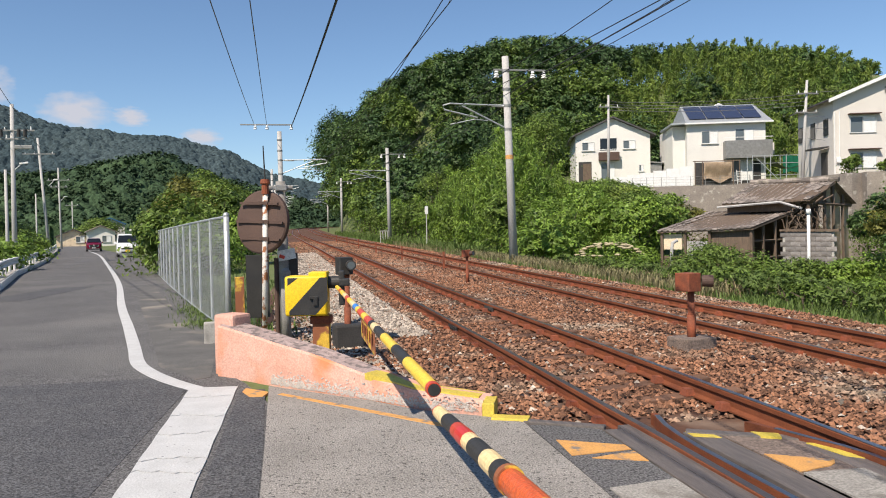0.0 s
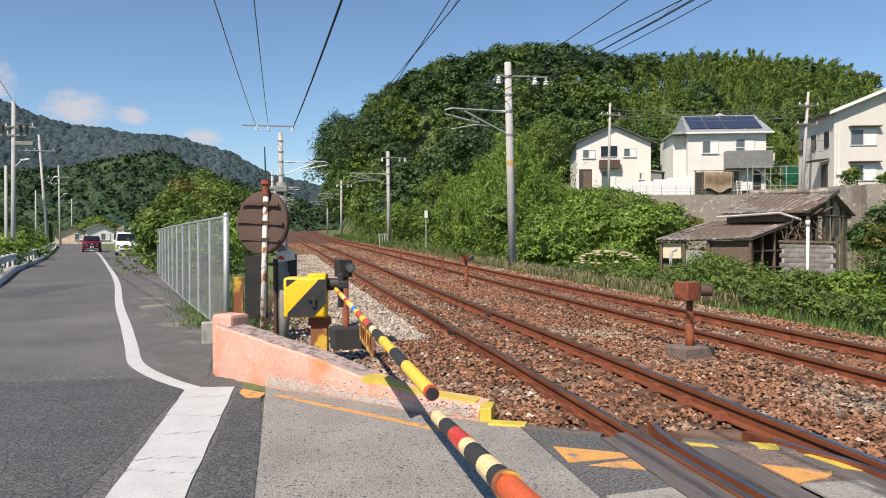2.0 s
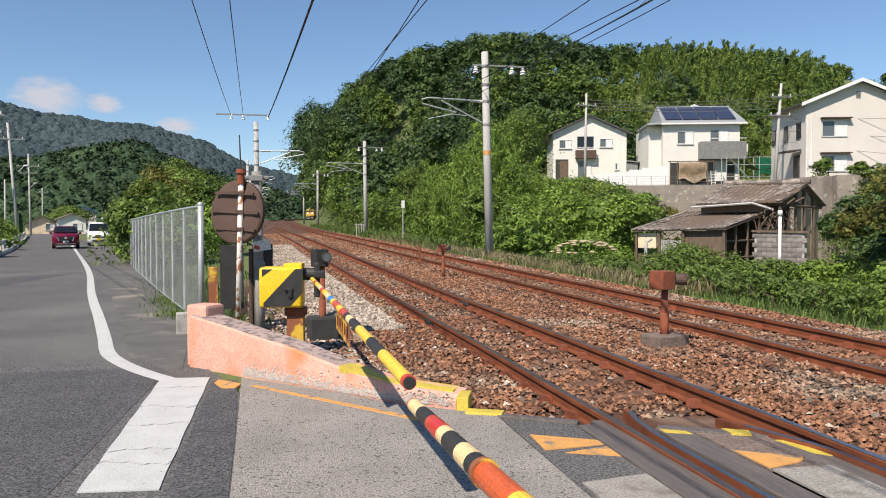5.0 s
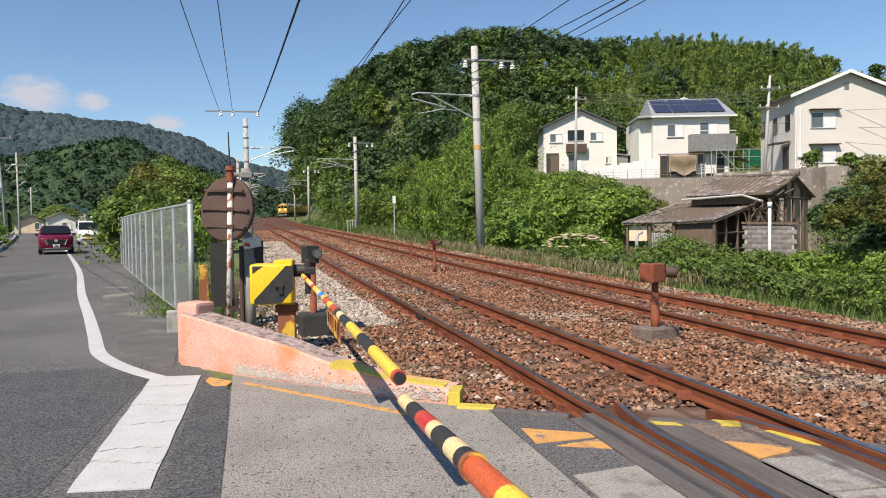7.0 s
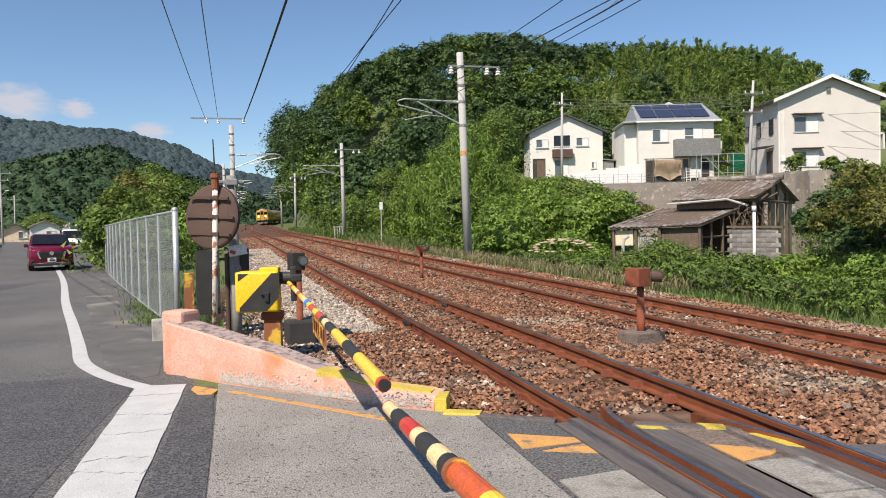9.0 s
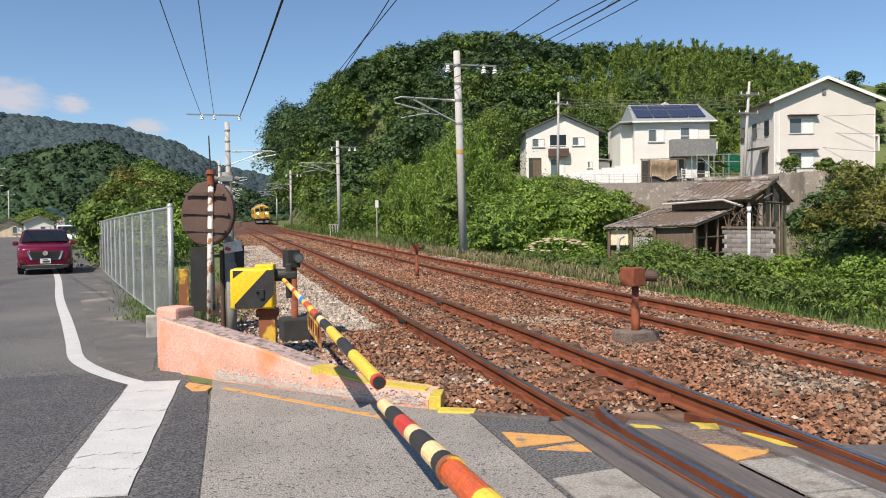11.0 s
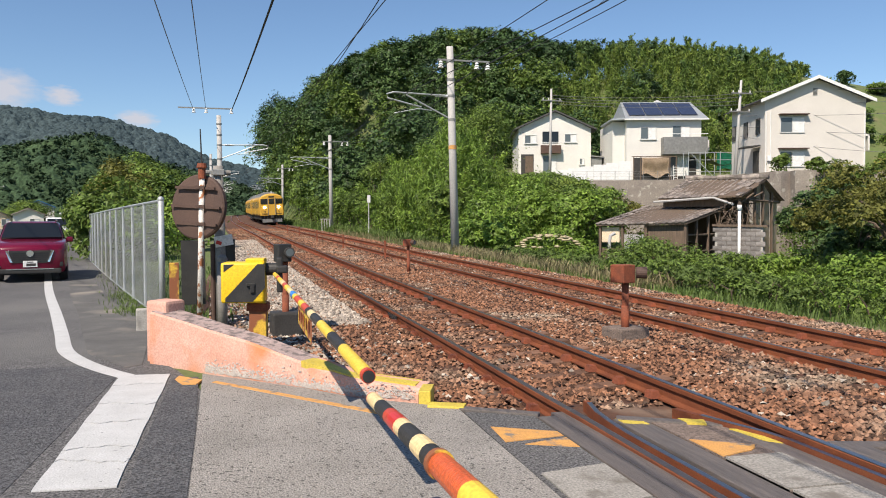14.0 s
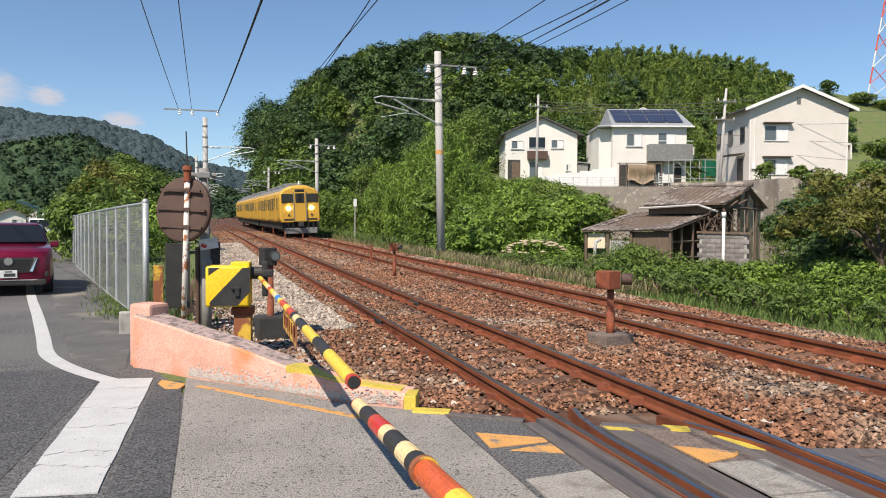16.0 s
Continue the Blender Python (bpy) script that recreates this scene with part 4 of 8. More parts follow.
tag = part("tag", bm, M_WHITE, board, "small white plate")
bm = bmesh.new()
box(bm, (0.09, -0.065, 1.22), (0.08, 0.012, 0.05), ry=20)
part("red_mark", bm, M_RED_PLASTIC, tag, "red mark")
post = empty("cable_post", (-2.88, 11.3, 0), label="thick grey pipe post with a domed cap", category="post")
bm = bmesh.new()
cyl(bm, (0, 0, -0.1), (0, 0, 0.98), 0.07, seg=16)
ball(bm, (0, 0, 0.98), 0.078, 16)
part("pipe", bm, M_POST, post, "grey pipe", True)
post = empty("signal_post", (-2.90, 11.62, 0), label="tall grey concrete post with a clamp at its top", category="post")
part("post", cyl(bmesh.new(), (0, 0, -0.2), (-0.03, 0, 2.36), 0.085, 0.072, 14), M_POST, post, "weathered grey post", True)
bm = bmesh.new()
box(bm, (-0.03, -0.05, 2.26), (0.30, 0.05, 0.06), bevel=0.008)
box(bm, (-0.02, -0.02, 2.26), (0.17, 0.18, 0.09), bevel=0.012)
part("clamp", bm, M_GREY_METAL, post, "grey steel clamp")
for x0, x1 in ((-0.22, -0.15), (0.09, 0.15)):
    part("insulator", cyl(bmesh.new(), (x0, -0.05, 2.26), (x1, -0.05, 2.26), 0.04, 0.034, 10), M_POST, post, "dull grey insulator")
bm = bmesh.new()
box(bm, (-3.53, 11.2, 0.46), (0.13, 0.13, 0.98), rz=5, bevel=0.006)
tagged(part("marker_post", bm, M_RUST_YELLOW), "rusty steel marker post with yellow paint at top", "post")
bm = bmesh.new()
box(bm, (-3.93, 11.1, 0.13), (0.2, 0.2, 0.38), rz=8, bevel=0.02)
tagged(part("boundary_stone", bm, M_CONCRETE), "short grey concrete boundary post", "post")

# ---- chain-link fence ----
fence = empty("chain_link_fence", label="grey chain-link fence with steel posts along the railway", category="fence")
FEN = [(-3.78 - 5.0 * (k / 12) ** 0.96, 12.0 + 20.6 * k / 12) for k in range(13)]
FH = 1.83


def fz(y):
    return 0.02 + 0.002 * (y - 12)


first = None
for k, (x, y) in enumerate(FEN):
    if k == 0:
        bm = bmesh.new()
        cyl(bm, (x, y, -0.1), (x, y, fz(y) + FH + 0.02), 0.045, seg=12)
        ball(bm, (x, y, fz(y) + FH + 0.02), 0.05, 12)
        part("end_post", bm, M_GALV, fence, "thick pale green end post", True)
    else:
        bm = bmesh.new()
        cyl(bm, (x, y, -0.1), (x, y, fz(y) + FH), 0.025, seg=10)
        part("post", bm, M_GALV, fence)
bm = bmesh.new()
tube(bm, [(x, y, fz(y) + FH) for x, y in FEN], 0.022, 8)
part("top_rail", bm, M_GALV, fence)
bm = bmesh.new()
tube(bm, [(x, y, fz(y) + 0.06) for x, y in FEN], 0.015, 6)
part("bottom_rail", bm, M_GALV, fence)
# mesh wires: slanting both ways across the panels
vs, fs, n = [], [], 0
cum = [0.0]
for a, b in zip(FEN, FEN[1:]):
    cum.append(cum[-1] + math.dist(a, b))


def along(s):
    s = max(0.0, min(cum[-1] - 1e-6, s))
    for i in range(len(FEN) - 1):
        if s <= cum[i + 1]:
            f = (s - cum[i]) / (cum[i + 1] - cum[i])
            return FEN[i][0] * (1 - f) + FEN[i + 1][0] * f, FEN[i][1] * (1 - f) + FEN[i + 1][1] * f
    return FEN[-1]


wr = 0.0062
for dirn in (1, -1):
    s = -FH
    while s < cum[-1] + FH:
        # one wire, clipped to the panel run, in short pieces
        h0, h1 = 0.06, FH
        pts = []
        for k in range(5):
            h = h0 + (h1 - h0) * k / 4
            q = s + dirn * (h - FH / 2)
            if 0 <= q <= cum[-1]:
                x, y = along(q)
                pts.append((x, y, fz(y) + h))
        for p, q in zip(pts, pts[1:]):
            p, q = np.array(p), np.array(q)
            o = np.array((0.0, 0.0, wr * 1.4))
            vs += [p - o, p + o, q + o, q - o]
            fs.append((n, n + 1, n + 2, n + 3))
            n += 4
        s += 0.055
tagged(mesh_np("wire_netting", np.array(vs), np.array(fs), M_MESH, fence), "diamond wire netting")

# ---- small posts between the tracks ----
for k, (x, y) in enumerate(((2.2, 26.5), (1.62, 34.2), (1.1, 42.0), (0.75, 52.0), (0.35, 60.0), (-0.1, 71.0))):
    bm = bmesh.new()
    box(bm, (0, 0, 0.30), (0.07, 0.07, 0.74), bevel=0.006)
    ob = part("line_post", bm, M_RUST)
    ob.location = (x, y, grade(y) - 0.15)
    tagged(ob, "short rusty post between the two tracks", "post", "posts between the tracks")

# ---- poles and wires ----


def lathe_pole(bm, base, top, r0, r1, seg=14):
    return cyl(bm, base, top, r0, r1, seg)


def bell(bm, x, y, z):
    """A small insulator of stacked sheds."""
    for k in range(3):
        cyl(bm, (x, y, z - 0.11 * k), (x, y, z - 0.11 * k - 0.07), 0.05 + 0.02 * k, 0.09 + 0.02 * k, 10)


def catenary_pole(x, y, h, side, arm=3.0, lean=0.0, cross=True, band=False):
    z = grade(y) - 0.15
    t = empty("catenary_pole", (x, y, z), label="grey concrete railway mast with a bracket arm for the overhead wire", category="railway mast", group="railway masts")
    bm = bmesh.new()
    lathe_pole(bm, (0, 0, -0.3), (lean, 0, h), 0.19, 0.145)
    part("mast", bm, M_POLE, t, "weathered concrete mast", True)
    bm = bmesh.new()
    s = side
    tube(bm, [(lean * 0.7, 0, h * 0.76), (s * arm * 0.9, -0.2, h * 0.765), (s * arm, -0.2, h * 0.755), (s * arm * 0.98, -0.2, h * 0.735), (s * arm * 0.5, -0.1, h * 0.70)], 0.035, 8)
    tube(bm, [(lean * 0.6, 0, h * 0.645), (s * arm * 0.72, -0.16, h * 0.755)], 0.035, 8)
    tube(bm, [(s * arm * 0.9, -0.2, h * 0.665), (s * arm * 0.55, -0.2, h * 0.69), (s * arm * 0.35, -0.1, h * 0.685)], 0.025, 6)
    part("bracket_arm", bm, M_GALV, t, "pale tubular bracket arm")
    for hz in (0.76, 0.645, 0.93, 0.84):
        part("clamp", cyl(bmesh.new(), (lean * hz, 0, h * hz - 0.05), (lean * hz, 0, h * hz + 0.05), 0.172, 0.172, 14), M_GREY_METAL, t, "steel clamp")
    bm = bmesh.new()
    for f in (0.18, 0.09):
        cyl(bm, (s * arm * f, 0, h * (0.76 - 0.0)), (s * arm * (f + 0.10), 0, h * 0.76), 0.055, 0.055, 10)
    part("insulator", bm, M_WHITE, t, "white insulator")
    if cross:
        bm = bmesh.new()
        box(bm, (0.4, 0, h * 0.935), (2.3, 0.07, 0.07))
        part("cross_arm", bm, M_GREY_METAL, t, "dark steel cross arm")
        for dx in (-0.62, 0.98, 1.48):
            bm = bmesh.new()
            bell(bm, dx, 0, h * 0.93)
            part("bell_insulator", bm, M_WHITE, t, "white bell insulator")
    if band:
        bm = bmesh.new()
        cyl(bm, (lean * 0.5, 0, h * 0.50), (lean * 0.5, 0, h * 0.52), 0.178, 0.176, 14)
        part("orange_band", bm, M_ORANGE, t, "faded orange band")
    return t


catenary_pole(6.08, 31.1, 8.75, -1, 3.0, -0.22, True, True)
catenary_pole(4.62, 67.9, 8.55, -1, 3.6, -0.1, True)
catenary_pole(2.1, 111.0, 8.4, -1, 3.4, 0, True)
catenary_pole(1.0, 150.0, 8.4, -1, 3.4, 0, False)
catenary_pole(-4.3, 50.2, 7.85, 1, 3.0, -0.06, False)
catenary_pole(-6.9, 92.0, 8.4, 1, 3.2, 0, False)
catenary_pole(-8.3, 130.0, 8.4, 1, 3.2, 0, False)
catenary_pole(-9.3, 168.0, 8.4, 1, 3.2, 0, False)
catenary_pole(-10.8, 205.0, 8.4, 1, 3.2, 0, False)

# cross arm and head wires on the mast left of the line
arm = empty("insulator_rack", (-4.42, 50.05, 8.35), label="steel cross arm with insulators on a railway mast", category="insulator rack")
bm = bmesh.new()
box(bm, (-0.75, 0, 0.55), (3.3, 0.08, 0.08))
part("bar", bm, M_GREY_METAL, arm)
for dx in (-1.45, -0.7, 0.85):
    bm = bmesh.new()
    bell(bm, dx, 0, 0.55)
    part("insulator", bm, M_WHITE, arm, "white insulator")

wires = []
CABLE_END, THIN_END_A, THIN_END_B = (-0.34, -10.24, 5.79), (-3.57, -9.3, 5.95), (-2.56, -9.6, 5.91)


def wire(name, label, pts, r, material=None):
    wires.append(tagged(part(name, tube(bmesh.new(), pts, r, 5), material or M_WIRE), label, "wire"))


# overhead line of both tracks, strung from bracket to bracket
for off, sd in ((0.0, 1), (SPACING, -1)):
    pts_c, pts_m = [], []
    knots = [-45, 31 if off else 12, 68 if off else 50.5, 111 if off else 95, 150 if off else 132, 205]
    for a, b in zip(knots, knots[1:]):
        for k in range(8):
            f = k / 8
            y = a + (b - a) * f
            zz = grade(y)
            pts_c.append((track_x(y) + off - 0.45, y, zz + 5.1))
            pts_m.append((track_x(y) + off + 0.02, y, zz + 6.05 - 0.75 * 4 * f * (1 - f)))
    wire("contact_wire", "thin dark contact wire over the railway track", pts_c, 0.009)
    wire("messenger_wire", "thin dark catenary wire over the railway track", pts_m, 0.011)
    bm = bmesh.new()
    for p, q in zip(pts_c, pts_m):
        if p[1] > 8:
            tube(bm, [p, q], 0.004, 4)
    wires.append(tagged(part("dropper_wires", bm, M_WIRE), "fine dropper wires of the overhead line", "wire", kind="stuff"))
# feeders carried by the masts on the right, and over the head of the viewer on the left
for dx, dz in ((-0.62, 8.0), (0.98, 8.0), (1.48, 8.0)):
    wire("feeder_wire", "dark feeder wire between railway masts", sag((4.9 + dx + 2.0, -22, 8.9), (5.95 + dx, 31.1, 0.35 + dz - 0.25), 0.9) + sag((5.95 + dx, 31.1, 0.35 + dz - 0.25), (4.62 + dx, 67.9, 1.0 + dz - 0.3), 0.5) + sag((4.62 + dx, 67.9, 1.0 + dz - 0.3), (2.1 + dx, 111, 1.7 + dz - 0.4), 0.5), 0.014)
wire("power_cable", "thick black cable over the crossing", sag(CABLE_END, (-3.57, 50.0, 8.8), 0.35, 24), 0.03)
wire("signal_wire", "thin wire over the road beside the crossing", sag(THIN_END_A, (-5.87, 50.0, 8.75), 0.3, 24), 0.014, M_WIRE_LIGHT)
wire("signal_wire", "thin wire over the road beside the crossing", sag(THIN_END_B, (-5.12, 50.0, 8.75), 0.3, 24), 0.014, M_WIRE_LIGHT)


def utility_pole(x, y, z, h, arms, lean=(0, 0), r=0.15, gear=False, lamp=False, label="grey concrete utility pole with cross arms"):
    t = empty("utility_pole", (x, y, z), label=label, category="utility pole", group="utility poles")
    bm = bmesh.new()
    cyl(bm, (0, 0, -0.6), (lean[0], lean[1], h), r, r * 0.62, 12)
    part("pole", bm, M_POLE, t, "", True)
    for hz, w in arms:
        bm = bmesh.new()
        box(bm, (lean[0] * hz / h, -0.12, hz), (w, 0.08, 0.09))
        part("cross_arm", bm, M_GREY_METAL, t, "steel cross arm")
        for k in (-0.42, -0.14, 0.42):
            bm = bmesh.new()
            cyl(bm, (lean[0] * hz / h + w * k, -0.12, hz + 0.05), (lean[0] * hz / h + w * k, -0.12, hz + 0.24), 0.045, 0.03, 8)
            part("insulator", bm, M_WHITE, t, "white insulator")
    if gear:
        for k in (-0.8, -0.45, 0.5, 0.85):
            bm = bmesh.new()
            cyl(bm, (k, -0.2, h - 2.0), (k * 1.04, -0.25, h - 1.55), 0.11, 0.09, 10)
            part("switch", bm, M_DARK_METAL, t, "dark switchgear")
        bm = bmesh.new()
        box(bm, (0.75, -0.1, h - 2.6), (1.0, 0.3, 0.22), bevel=0.03)
        part("cable_joint", bm, M_GREY_METAL, t, "grey cable joint box")
    if lamp:
        bm = bmesh.new()
        tube(bm, [(0, 0, h * 0.62), (0.5, -0.1, h * 0.66)], 0.03, 6)
        box(bm, (0.75, -0.15, h * 0.67), (0.5, 0.16, 0.1), ry=-8, bevel=0.02)
        part("street_light", bm, M_WHITE, t, "white street light head")
    return t


utility_pole(-20.1, 48.9, -0.9, 10.8, [(9.2, 2.6), (8.7, 2.0)], (0.1, 0), 0.17, True, True)
utility_pole(-19.4, 46.0, -0.9, 6.6, [], (0, 0), 0.12)
utility_pole(-28.2, 80.7, -0.6, 12.6, [(11.0, 3.0)], (-0.9, 0), 0.17, False, True)
utility_pole(-29.2, 80.0, -0.6, 7.0, [], (0, 0), 0.10)
utility_pole(-38.6, 118.2, -0.3, 12.8, [(11.0, 3.2), (10.0, 2.4)], (-0.2, 0), 0.17, False, True)
utility_pole(-58.0, 190.0, 0.3, 11.0, [(10.0, 3.0)], (0, 0), 0.17)
utility_pole(24.6, 65.2, 5.6, 8.4, [(7.3, 2.0)], (0.15, 0), 0.15)
utility_pole(36.1, 53.7, 5.0, 8.2, [(5.6, 2.0), (7.1, 1.9)], (0.6, 0.05), 0.15)
for dx in (-1.0, -0.3, 0.9):
    wire("power_line", "thin dark power line beside the road", sag((-10 + dx, 8, 10.4), (-20.0 + dx, 48.8, 8.4), 0.5) + sag((-20.0 + dx, 48.8, 8.4), (-28.9 + dx, 80.6, 10.6), 0.5) + sag((-28.9 + dx, 80.6, 10.6), (-38.8 + dx, 118.1, 10.9), 0.5), 0.014)
for z0, z1 in ((13.4, 12.4), (13.15, 12.1), (12.9, 11.8), (12.65, 11.5)):
    wire("house_wire", "thin wire to the houses on the terrace", sag((24.7, 65.2, z0), (36.6, 53.7, z1 - 0.3), 0.3, 10), 0.018, M_WIRE_LIGHT)
for z0, x1, y1, z1 in ((12.2, 75, 28, 13.0), (11.2, 75, 30, 12.0), (10.3, 60, 34, 10.6), (9.4, 60, 36, 8.0), (8.6, 52, 40, 6.5)):
    wire("house_wire", "thin wire to the houses on the terrace", sag((36.6, 53.7, z0), (x1, y1 + 2, z1), 0.6, 12), 0.016, M_WIRE_LIGHT)
sign = empty("gradient_post", (5.15, 49.4, grade(49.4) - 0.15), label="thin white marker post with a small plate", category="trackside post")
bm = bmesh.new()
cyl(bm, (0, 0, -0.2), (0, 0, 2.6), 0.035, seg=8)
part("post", bm, M_POLE, sign)
bm = bmesh.new()
box(bm, (0, -0.04, 2.55), (0.22, 0.03, 0.5), bevel=0.01)
part("plate", bm, M_WHITE, sign, "white plate")
bm = bmesh.new()
for k in range(4):
    box(bm, (3.6 + 0.22 * k, 66.3, grade(66) + 0.38), (0.05, 0.05, 1.1), rx=-12)
box(bm, (3.95, 66.4, grade(66) + 0.9), (0.95, 0.05, 0.06))
tagged(part("timber_rack", bm, M_POLE), "small weathered rack of leaning bars by a mast", "rack")

# ---- guard rail along the road's left side ----
guard = empty("guard_rail", label="white steel guard rail on posts along the road", category="guard rail", kind="structure")
GL = [(lerp_table(ROAD_L, y) - 0.35, y) for y in np.arange(14, 118, 2.0)]
part("beam", sweep(bmesh.new(), [(x, y, road_z(y) + 0.55) for x, y in GL], [(-0.02, -0.16), (0.03, -0.14), (0.045, -0.09), (0.0, -0.03), (0.0, 0.03), (0.045, 0.09), (0.03, 0.14), (-0.02, 0.16), (-0.03, 0.1), (-0.03, -0.1)]), M_WHITE, guard, "corrugated beam")
for x, y in GL:
    bm = bmesh.new()
    cyl(bm, (x - 0.06, y, -0.4), (x - 0.06, y, road_z(y) + 0.72), 0.06, seg=10)
    part("post", bm, M_WHITE, guard)
part("kerb", sweep(bmesh.new(), [(x + 0.12, y, road_z(y)) for x, y in GL], [(-0.25, -0.2), (0.13, -0.2), (0.12, 0.12), (-0.25, 0.13)]), M_CONCRETE, guard, "grey concrete kerb")
for k in range(0, len(GL) * 4):
    y = 14 + k * 0.5
    if y > 60:
        break
    x = lerp_table(ROAD_L, y) - 0.1
    bm = bmesh.new()
    box(bm, (x + 0.14, y, road_z(y) + 0.10), (0.06, 0.24, 0.26), rz=14)
    part("kerb_block", bm, M_WHITE, guard)

# ---- houses on the terrace ----


def window(parent, x, y, z, w, h, open_left=False, sill=True):
    """A sliding window in the front wall at y, its middle at x, its foot at z."""
    wn_ = part("window", box(bmesh.new(), (x, y + 0.03, z + h / 2), (w, 0.05, h)), M_GLASS, parent, "grey curtained window glass")
    bm = bmesh.new()
    for dx in (-w / 2, w / 2, 0):
        box(bm, (x + dx, y - 0.01, z + h / 2), (0.06, 0.09, h + 0.06))
    for dz in (0, h):
        box(bm, (x, y - 0.012, z + dz), (w + 0.06, 0.09, 0.06))
    part("frame", bm, M_FRAME, wn_, "pale aluminium frame")
    bm = bmesh.new()
    box(bm, (x + w / 4, y + 0.0, z + h / 2), (w / 2 - 0.06, 0.03, h - 0.06))
    part("blind", bm, M_WHITE, wn_, "pale blind behind one pane")
    if sill:
        bm = bmesh.new()
        box(bm, (x, y - 0.05, z - 0.06), (w + 0.16, 0.12, 0.05))
        part("sill", bm, M_FRAME, wn_)
    return wn_


def wall_with_gable(w, d, h, ridge, z0=-2.0):
    """A body with a gable over its front (ridge runs back)."""
    bm = bmesh.new()
    pts = [(0, z0), (w, z0), (w, h), (w / 2, ridge), (0, h)]
    a = [bm.verts.new((x, 0, z)) for x, z in pts]
    b = [bm.verts.new((x, d, z)) for x, z in pts]
    bm.faces.new(a), bm.faces.new(b[::-1])
    for i in range(5):
        j = (i + 1) % 5
        bm.faces.new((a[i], b[i], b[j], a[j]))
    return bm


def gable_roof(w, d, h, ridge, over, thick=0.16, front=0.5):
    out = []
    for sgn in (0, 1):
        bm = bmesh.new()
        x0, x1 = (-over, w / 2) if sgn == 0 else (w + over, w / 2)
        sl = (ridge - h) / (w / 2)
        z0, z1 = h - sl * over + 0.02, ridge + 0.02
        vs = []
        for y in (-front, d + front):
            vs.append([bm.verts.new(q) for q in ((x0, y, z0), (x1, y, z1), (x1, y, z1 + thick), (x0, y, z0 + thick))])
        a, b = vs
        bm.faces.new(a), bm.faces.new(b[::-1])
        for i in range(4):
            bm.faces.new((a[i], b[i], b[(i + 1) % 4], a[(i + 1) % 4]))
        out.append(bm)
    return out


YAW_H = -15.5
# small white gabled house
ha = empty("house", (25.3, 75.5, 6.6), YAW_H, label="white rendered two-storey house with a dark gable roof", category="house")
W, D, H, R = 7.7, 8.5, 5.0, 6.75
part("wall", wall_with_gable(W, D, H, R), M_STUCCO, ha, "white render")
for bm in gable_roof(W, D, H, R, 0.55):
    part("roof", bm, M_ROOF_DARK, ha, "dark slate roof slope")
window(ha, 1.30, -0.02, 3.45, 1.25, 0.85)
window(ha, 5.55, -0.02, 3.55, 1.25, 0.85)
window(ha, 6.75, -0.02, 1.15, 0.45, 0.65)
# flush dark panel stands for the shade inside the balcony recess
part("balcony_recess_shade", box(bmesh.new(), (3.4, 0.02, 4.05), (1.7, 0.12, 1.25)), M_GLASS_DARK, ha, "flush dark panel painting the shade of a balcony recess")
bm = bmesh.new()
box(bm, (3.4, -0.35, 2.75), (2.1, 0.65, 0.85))
bal = part("balcony", bm, M_BROWN_METAL, ha, "dark brown balcony front")
bm = bmesh.new()
for k in range(10):
    box(bm, (2.45 + 0.21 * k, -0.64, 3.32), (0.04, 0.04, 0.3))
box(bm, (3.4, -0.64, 3.47), (2.1, 0.05, 0.05))
part("railing", bm, M_WHITE, bal, "white railing")
window(ha, 3.3, -0.02, 0.35, 1.4, 1.75, sill=False)
door = part("door", box(bmesh.new(), (1.15, -0.03, 1.05), (0.85, 0.08, 2.05)), M_WOOD_OLD, ha, "brown wooden front door")
# the porch's shade is a dark panel flush with the wall
part("porch", box(bmesh.new(), (0.95, 0.05, 1.15), (1.35, 0.12, 2.25)), M_DARK_METAL, ha, "flush dark panel painting the shade of a porch recess")
bm = bmesh.new()
box(bm, (8.5, 1.5, 2.0), (1.6, 3.0, 0.12), ry=6)
box(bm, (8.3, 1.5, 0.6), (1.2, 2.6, 2.6))
part("carport", bm, M_GREY_METAL, ha, "small grey carport")

# white house with solar panels
hb = empty("house", (32.75, 68.2, 5.9), YAW_H, label="white two-storey house with solar panels and a clad balcony", category="house")
W, D, H = 8.6, 7.5, 6.0
bm = bmesh.new()
box(bm, (W / 2 + 0.6, D / 2, 2.0), (W - 1.2, D, 8.0))
box(bm, (0.7, D / 2 + 0.4, 1.9), (1.4, D - 1.0, 7.8))
part("wall", bm, M_STUCCO, hb, "cream render")
bm = bmesh.new()
m0 = [(1.0, -0.45, 6.0), (9.1, -0.45, 6.0), (8.5, 3.4, 8.15), (1.3, 3.4, 8.15)]
vs = [bm.verts.new(v) for v in m0]
vb = [bm.verts.new((v[0], v[1], v[2] - 0.2)) for v in m0]
bm.faces.new(vs), bm.faces.new(vb[::-1])
for i in range(4):
    bm.faces.new((vs[i], vb[i], vb[(i + 1) % 4], vs[(i + 1) % 4]))
m1 = [(1.3, 3.4, 8.15), (8.5, 3.4, 8.15), (9.1, 7.9, 6.0), (1.0, 7.9, 6.0)]
bm.faces.new([bm.verts.new(v) for v in m1])
bm.faces.new([bm.verts.new(v) for v in ((8.5, 3.4, 8.14), (9.1, -0.45, 5.99), (9.1, 7.9, 5.99))])
bm.faces.new([bm.verts.new(v) for v in ((1.3, 3.4, 8.14), (1.0, -0.45, 5.99), (1.0, 7.9, 5.99))])
part("roof", bm, M_GALV, hb, "pale grey roof")
bm = bmesh.new()
box(bm, (0.6, 2.6, 5.95), (1.9, 5.6, 0.16), ry=-3)
part("roof", bm, M_GALV, hb, "pale lower roof")
